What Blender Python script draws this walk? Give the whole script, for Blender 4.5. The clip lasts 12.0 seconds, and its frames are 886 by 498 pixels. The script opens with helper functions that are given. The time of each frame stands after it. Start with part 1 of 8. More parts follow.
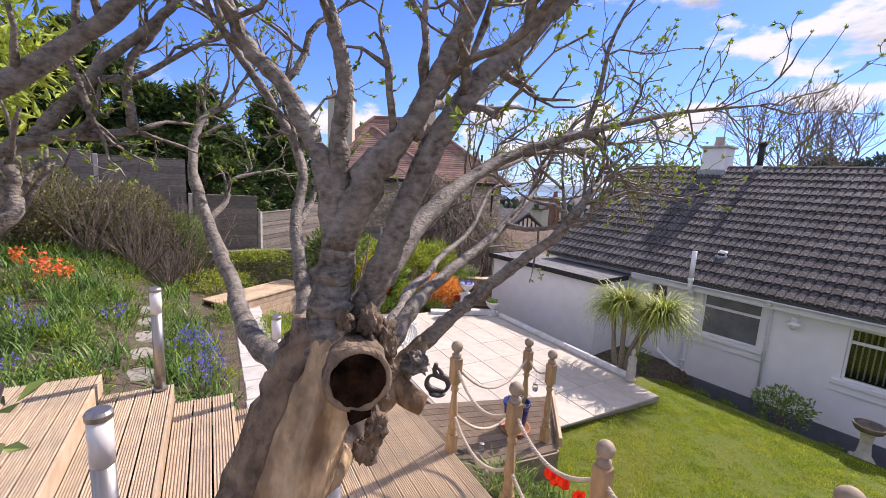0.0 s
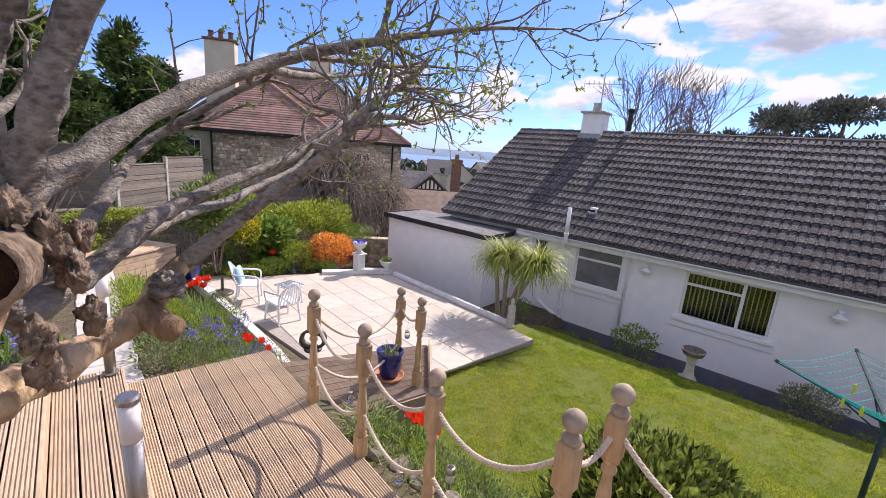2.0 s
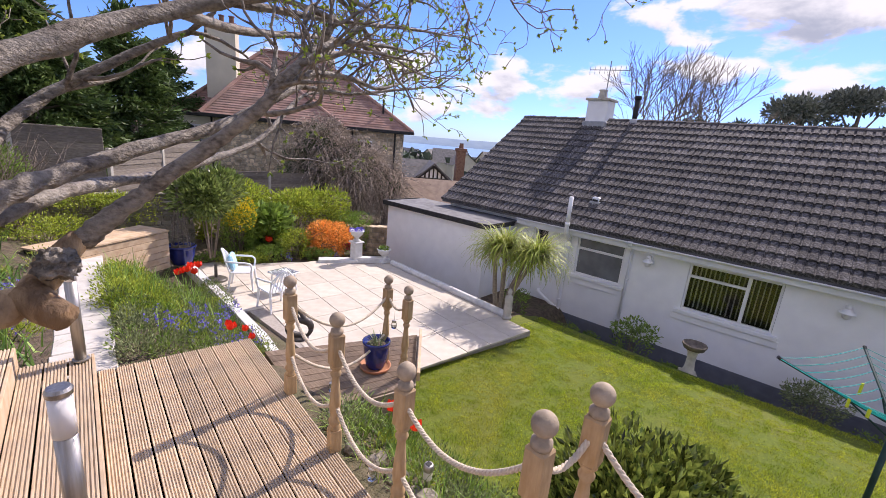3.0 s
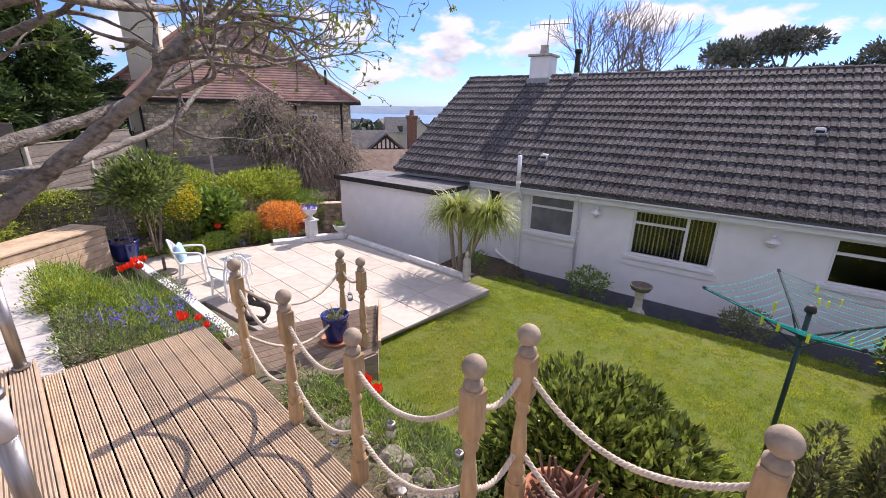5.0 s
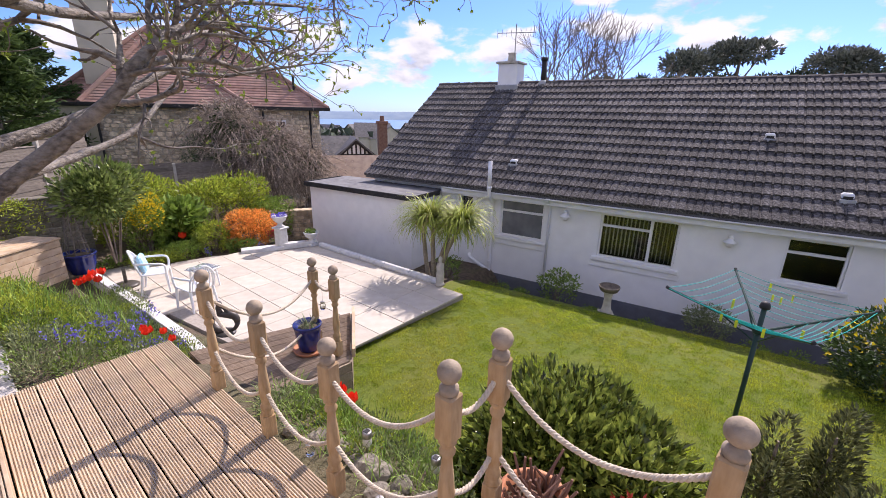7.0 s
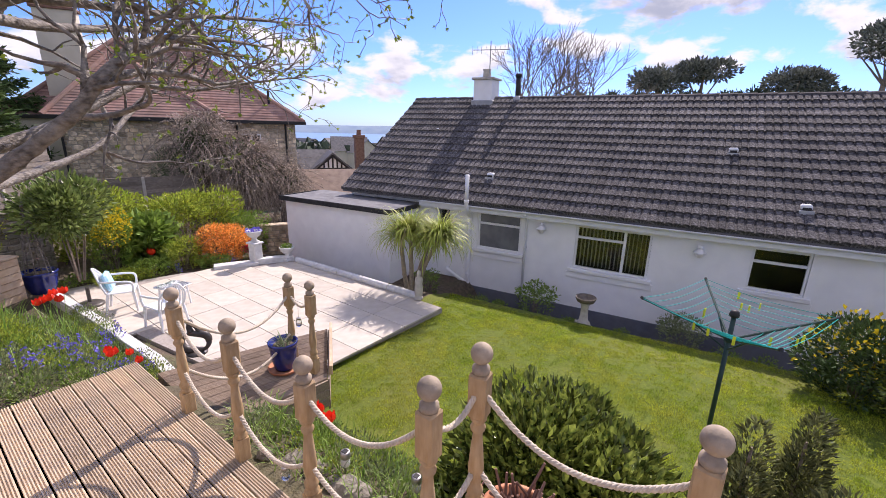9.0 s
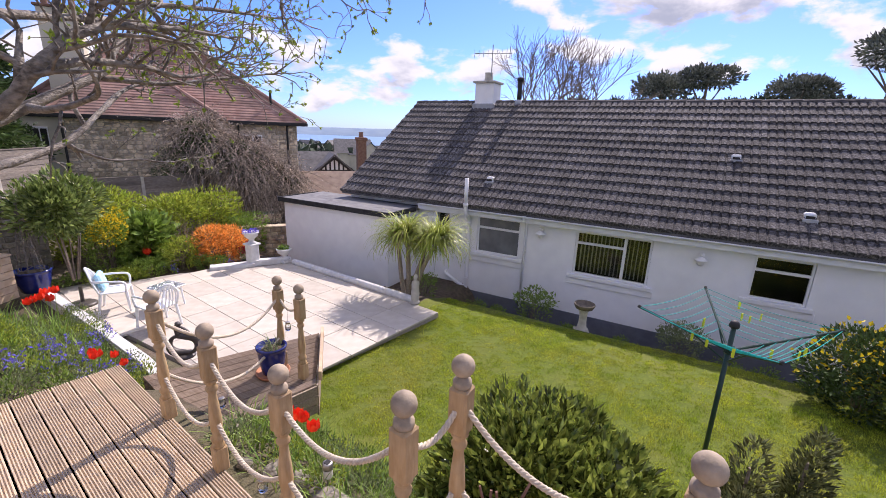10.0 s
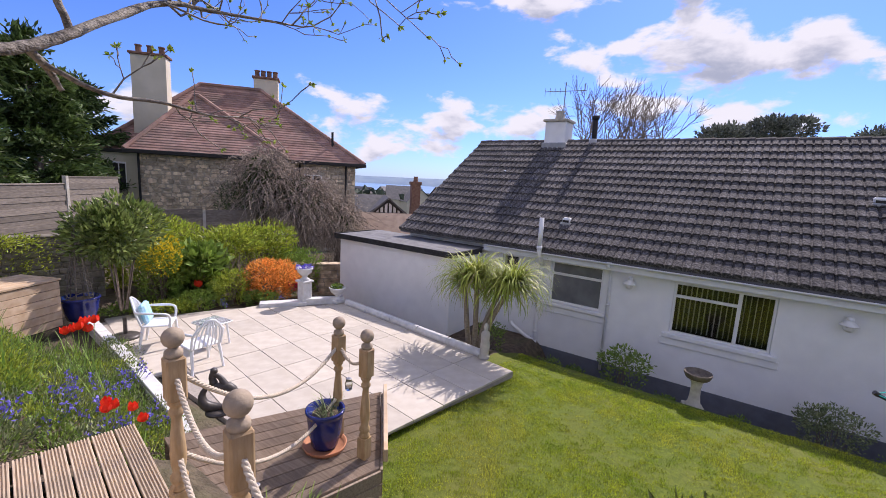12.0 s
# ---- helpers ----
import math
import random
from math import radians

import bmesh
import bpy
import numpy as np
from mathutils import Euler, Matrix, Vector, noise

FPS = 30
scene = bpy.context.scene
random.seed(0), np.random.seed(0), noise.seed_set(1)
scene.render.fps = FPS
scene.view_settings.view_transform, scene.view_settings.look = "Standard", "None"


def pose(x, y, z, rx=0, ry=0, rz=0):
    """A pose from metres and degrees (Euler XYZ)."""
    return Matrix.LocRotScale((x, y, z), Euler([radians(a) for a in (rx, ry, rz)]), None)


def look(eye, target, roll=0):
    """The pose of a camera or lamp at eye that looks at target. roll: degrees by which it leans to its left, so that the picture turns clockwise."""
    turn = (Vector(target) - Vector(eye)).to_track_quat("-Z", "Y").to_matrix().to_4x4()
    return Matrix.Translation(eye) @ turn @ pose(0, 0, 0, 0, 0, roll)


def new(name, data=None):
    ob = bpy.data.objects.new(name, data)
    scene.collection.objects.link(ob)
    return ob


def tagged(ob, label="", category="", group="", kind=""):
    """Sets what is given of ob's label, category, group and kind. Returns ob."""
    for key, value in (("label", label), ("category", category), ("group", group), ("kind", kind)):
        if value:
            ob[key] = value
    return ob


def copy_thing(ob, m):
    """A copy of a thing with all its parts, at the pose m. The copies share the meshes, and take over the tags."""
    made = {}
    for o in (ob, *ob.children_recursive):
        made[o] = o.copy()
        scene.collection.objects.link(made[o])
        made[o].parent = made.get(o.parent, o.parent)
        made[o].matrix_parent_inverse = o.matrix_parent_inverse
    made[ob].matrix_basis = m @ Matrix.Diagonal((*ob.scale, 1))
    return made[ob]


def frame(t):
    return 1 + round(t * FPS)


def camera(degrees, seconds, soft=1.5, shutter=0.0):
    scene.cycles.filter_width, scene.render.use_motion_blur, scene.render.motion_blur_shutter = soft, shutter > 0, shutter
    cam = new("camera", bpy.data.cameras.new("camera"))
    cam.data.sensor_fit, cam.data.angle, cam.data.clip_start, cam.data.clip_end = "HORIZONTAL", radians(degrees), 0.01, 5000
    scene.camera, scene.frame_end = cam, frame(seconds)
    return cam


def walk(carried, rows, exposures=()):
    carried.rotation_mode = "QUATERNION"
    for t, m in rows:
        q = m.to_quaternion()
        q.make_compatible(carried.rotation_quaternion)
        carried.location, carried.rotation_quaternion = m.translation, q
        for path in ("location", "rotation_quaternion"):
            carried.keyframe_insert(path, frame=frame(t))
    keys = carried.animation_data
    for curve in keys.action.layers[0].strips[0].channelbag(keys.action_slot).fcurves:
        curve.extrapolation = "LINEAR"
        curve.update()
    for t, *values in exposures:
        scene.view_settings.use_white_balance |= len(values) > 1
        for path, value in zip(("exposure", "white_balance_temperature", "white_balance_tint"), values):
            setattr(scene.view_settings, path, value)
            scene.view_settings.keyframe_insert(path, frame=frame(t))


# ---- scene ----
cam = camera(92.6, 12.0, 0.8)
PATH = [
    (0, (0.247, 0.102, 2.711), (1.435, 1.679, 2.391), 3.0),
    (0.5, (0.318, 0.002, 2.716), (1.719, 1.383, 2.353), 3.6),
    (1, (0.466, -0.142, 2.682), (1.944, 1.141, 2.275), 3.3),
    (1.5, (0.532, -0.21, 2.638), (2.014, 1.059, 2.197), 3.8),
    (2, (0.665, -0.179, 2.53), (2.15, 1.08, 2.076), 4.7),
    (2.5, (0.845, -0.161, 2.462), (2.328, 1.096, 1.996), 5.1),
    (3, (0.954, -0.2, 2.462), (2.417, 1.068, 1.961), 5.2),
    (5, (1.004, -0.4, 2.462), (2.546, 0.706, 1.83), 1.1),
    (5.5, (0.996, -0.403, 2.468), (2.564, 0.663, 1.831), 1.0),
    (6, (0.989, -0.4, 2.469), (2.571, 0.646, 1.834), 1.2),
    (6.5, (0.98, -0.408, 2.476), (2.579, 0.619, 1.853), 1.3),
    (7, (0.983, -0.412, 2.482), (2.602, 0.592, 1.875), 1.2),
    (9, (0.991, -0.407, 2.487), (2.677, 0.519, 1.941), 1.4),
    (9.5, (1.037, -0.418, 2.499), (2.727, 0.509, 1.965), 1.9),
    (10, (1.139, -0.442, 2.472), (2.824, 0.495, 1.941), 2.1),
    (10.5, (1.294, -0.301, 2.384), (2.971, 0.667, 1.881), 2.0),
    (11, (1.488, 0.006, 2.238), (3.182, 1.009, 1.884), 2.1),
    (11.5, (1.685, 0.294, 2.082), (3.328, 1.393, 1.78), 1.7),
    (12, (1.803, 0.649, 2.053), (3.412, 1.792, 1.735), 3.2),
]
walk(cam, [(t, look(eye, target, roll)) for t, eye, target, roll in PATH], [(0, 0.40, 6450, 23), (6, 0.44, 6400, 24), (10.5, 0.42, 6350, 25), (12, 0.24, 6250, 24)])

# the sun stands over the bungalow's ridge, its light falls towards the garden
SUN_AZ, SUN_EL = 88.0, 43.0
sun = new("sun", bpy.data.lights.new("sun", "SUN"))
sun.data.energy, sun.data.angle, sun.data.color = 5.0, radians(0.5), (1.0, 0.93, 0.82)
sd = Vector((math.sin(radians(SUN_AZ)) * math.cos(radians(SUN_EL)), math.cos(radians(SUN_AZ)) * math.cos(radians(SUN_EL)), math.sin(radians(SUN_EL))))
sun.matrix_world = look(sd * 60, (0, 0, 0))


def make_world():
    w = bpy.data.worlds.new("sky")
    scene.world = w
    w.use_nodes = True
    nt = w.node_tree
    nt.nodes.clear()
    N, L = nt.nodes.new, nt.links.new
    out, bg = N("ShaderNodeOutputWorld"), N("ShaderNodeBackground")
    sky = N("ShaderNodeTexSky")
    sky.sky_type, sky.sun_disc = "NISHITA", False
    sky.sun_elevation, sky.sun_rotation = radians(SUN_EL), radians(SUN_AZ)
    sky.air_density, sky.dust_density, sky.ozone_density = 1.0, 0.3, 2.5
    tc = N("ShaderNodeTexCoord")
    sep = N("ShaderNodeSeparateXYZ"); L(tc.outputs["Generated"], sep.inputs[0])

    def calc(op, a, b=None):
        m = N("ShaderNodeMath"); m.operation = op
        for i, v in enumerate((a, b)):
            if isinstance(v, (int, float)):
                m.inputs[i].default_value = v
            elif v is not None:
                L(v, m.inputs[i])
        return m.outputs[0]
    az = calc("MULTIPLY", calc("ARCTAN2", sep.outputs[0], sep.outputs[1]), 57.2958)
    el = calc("MULTIPLY", calc("ARCSINE", sep.outputs[2]), 57.2958)
    # billowing clouds, flattened towards the horizon: banks where they stand, edges and strays by noise
    comb = N("ShaderNodeVectorMath"); comb.operation = "MULTIPLY"; comb.inputs[1].default_value = (1.0, 1.0, 2.2)
    L(tc.outputs["Generated"], comb.inputs[0])

    # extra unseen cloud overhead and inland fills the shade; clearer over the bay
    def ramp(v, lo, hi):
        r = N("ShaderNodeMapRange"); r.interpolation_type = "SMOOTHSTEP"
        r.inputs["From Min"].default_value, r.inputs["From Max"].default_value = lo, hi
        L(v, r.inputs[0])
        return r.outputs[0]
    fill_cover = calc("MAXIMUM", ramp(el, 24, 40), ramp(calc("ABSOLUTE", calc("SUBTRACT", az, 55)), 62, 85))
    base = calc("ADD", -0.42, calc("MULTIPLY", fill_cover, 0.64))

    def field(rise, detail):
        up = calc("ADD", el, rise)
        best = None
        for a, e, wa, we in CLOUD_BANKS:
            c = N("ShaderNodeCombineXYZ")
            L(calc("DIVIDE", calc("SUBTRACT", az, a), wa), c.inputs[0])
            L(calc("DIVIDE", calc("SUBTRACT", up, e), we), c.inputs[1])
            ln = N("ShaderNodeVectorMath"); ln.operation = "LENGTH"; L(c.outputs[0], ln.inputs[0])
            v = calc("SUBTRACT", 0.50, calc("MULTIPLY", ln.outputs["Value"], 0.62))
            best = v if best is None else calc("MAXIMUM", best, v)
        best = calc("MAXIMUM", best, base)
        mp = N("ShaderNodeMapping"); mp.inputs["Location"].default_value = (CLOUDS[0], CLOUDS[1], CLOUDS[2] + radians(rise) * 2.2)
        L(comb.outputs[0], mp.inputs[0])
        n = N("ShaderNodeTexNoise"); n.inputs["Scale"].default_value = 7.0; n.inputs["Detail"].default_value = detail
        n.inputs["Roughness"].default_value = 0.55; n.inputs["Distortion"].default_value = 0.2
        L(mp.outputs[0], n.inputs[0])
        return calc("ADD", best, calc("MULTIPLY", calc("SUBTRACT", n.outputs["Fac"], 0.5), 2.7))
    cover = N("ShaderNodeMapRange"); cover.interpolation_type = "SMOOTHSTEP"
    cover.inputs["From Min"].default_value, cover.inputs["From Max"].default_value = 0.0, 0.30
    L(field(0.0, 10), cover.inputs[0])
    thick = N("ShaderNodeMapRange"); thick.interpolation_type = "SMOOTHSTEP"
    thick.inputs["From Min"].default_value, thick.inputs["From Max"].default_value = 0.05, 0.75
    L(field(1.8, 6), thick.inputs[0])
    shade = N("ShaderNodeMix"); shade.data_type = "RGBA"
    shade.inputs[6].default_value, shade.inputs[7].default_value = (5.7, 5.75, 5.85, 1), (2.7, 3.0, 3.6, 1)
    L(thick.outputs[0], shade.inputs[0])
    tint = N("ShaderNodeMix"); tint.data_type, tint.blend_type = "RGBA", "MULTIPLY"
    tint.inputs[0].default_value = 1.0; tint.inputs[7].default_value = (0.47, 0.67, 1.20, 1)
    L(sky.outputs[0], tint.inputs[6])
    mix = N("ShaderNodeMix"); mix.data_type = "RGBA"
    L(cover.outputs[0], mix.inputs[0]); L(tint.outputs[2], mix.inputs[6]); L(shade.outputs[2], mix.inputs[7])
    L(mix.outputs[2], bg.inputs[0])
    bg.inputs[1].default_value = 0.13
    L(bg.outputs[0], out.inputs[0])


CLOUDS = (1.35, 2.10, 0.4)
# azimuth, elevation and half sizes of the cloud banks, in degrees
CLOUD_BANKS = [(26, 6.5, 10, 3.0), (40, 6.5, 9, 3.6), (52, 6.5, 10, 4.0), (64, 7.0, 9, 4.0), (68, 16.5, 7, 2.6), (82, 15.0, 8, 4.4), (93, 13.5, 8, 4.6), (89, 9.0, 9, 2.6),
               (103, 9.0, 10, 4.5), (66, 21.5, 11, 3.0), (80, 23, 8, 3.0), (78, 9.5, 6, 2.2), (115, 14, 9, 5)]
make_world()

# ---- materials ----


def material(name, c1, c2, scale=8.0, rough=0.8, bump=0.2, bscale=40.0, c3=None, s3=1.5, amount3=0.5, metal=0.0, stretch=(1, 1, 1), island=0.0, obj=0.0, spec=0.35, detail=6.0, trans=0.0, bdist=0.01, lo=0.35, hi=0.65):
    """Two colours mixed by a fine noise, a third by a broad one, with relief from a third noise; pieces vary in lightness."""
    m = bpy.data.materials.new(name)
    m.use_nodes = True
    nt = m.node_tree
    N, L = nt.nodes.new, nt.links.new
    p = nt.nodes["Principled BSDF"]
    tc, mp = N("ShaderNodeTexCoord"), N("ShaderNodeMapping")
    mp.inputs["Scale"].default_value = stretch
    L(tc.outputs["Object"], mp.inputs[0])
    n1 = N("ShaderNodeTexNoise"); n1.inputs["Scale"].default_value, n1.inputs["Detail"].default_value = scale, detail
    L(mp.outputs[0], n1.inputs[0])
    r = N("ShaderNodeMapRange"); r.inputs["From Min"].default_value, r.inputs["From Max"].default_value = lo, hi
    L(n1.outputs["Fac"], r.inputs[0])
    mx = N("ShaderNodeMix"); mx.data_type = "RGBA"
    mx.inputs[6].default_value, mx.inputs[7].default_value = (*c1, 1), (*c2, 1)
    L(r.outputs[0], mx.inputs[0])
    col = mx.outputs[2]
    if c3:
        n3 = N("ShaderNodeTexNoise"); n3.inputs["Scale"].default_value, n3.inputs["Detail"].default_value = s3, 5
        L(tc.outputs["Object"], n3.inputs[0])
        r3 = N("ShaderNodeMapRange"); r3.inputs["From Min"].default_value, r3.inputs["From Max"].default_value = 0.45, 0.7
        r3.inputs["To Max"].default_value = amount3
        L(n3.outputs["Fac"], r3.inputs[0])
        m3 = N("ShaderNodeMix"); m3.data_type = "RGBA"; m3.inputs[7].default_value = (*c3, 1)
        L(r3.outputs[0], m3.inputs[0]); L(col, m3.inputs[6])
        col = m3.outputs[2]
    for amount, node, sock in ((island, "ShaderNodeNewGeometry", "Random Per Island"), (obj, "ShaderNodeObjectInfo", "Random")):
        if amount:
            src = N(node)
            mr = N("ShaderNodeMapRange"); mr.inputs["To Min"].default_value, mr.inputs["To Max"].default_value = 1 - amount, 1 + amount
            L(src.outputs[sock], mr.inputs[0])
            hs = N("ShaderNodeHueSaturation"); L(mr.outputs[0], hs.inputs["Value"]); L(col, hs.inputs["Color"])
            col = hs.outputs[0]
    L(col, p.inputs["Base Color"])
    p.inputs["Roughness"].default_value, p.inputs["Metallic"].default_value = rough, metal
    p.inputs["Specular IOR Level"].default_value = spec
    if bump:
        nb = N("ShaderNodeTexNoise"); nb.inputs["Scale"].default_value, nb.inputs["Detail"].default_value = bscale, 5
        L(mp.outputs[0], nb.inputs[0])
        bp = N("ShaderNodeBump"); bp.inputs["Strength"].default_value, bp.inputs["Distance"].default_value = bump, bdist
        L(nb.outputs["Fac"], bp.inputs["Height"]); L(bp.outputs[0], p.inputs["Normal"])
    if trans:
        tr = N("ShaderNodeBsdfTranslucent"); L(col, tr.inputs["Color"])
        ms = N("ShaderNodeMixShader"); ms.inputs[0].default_value = trans
        L(p.outputs[0], ms.inputs[1]); L(tr.outputs[0], ms.inputs[2]); L(ms.outputs[0], nt.nodes["Material Output"].inputs[0])
    return m


def glass_pane(name, colour, rough=0.02):
    m = bpy.data.materials.new(name)
    m.use_nodes = True
    p = m.node_tree.nodes["Principled BSDF"]
    p.inputs["Base Color"].default_value, p.inputs["Roughness"].default_value = (*colour, 1), rough
    p.inputs["Transmission Weight"].default_value, p.inputs["IOR"].default_value = 1.0, 1.45
    return m


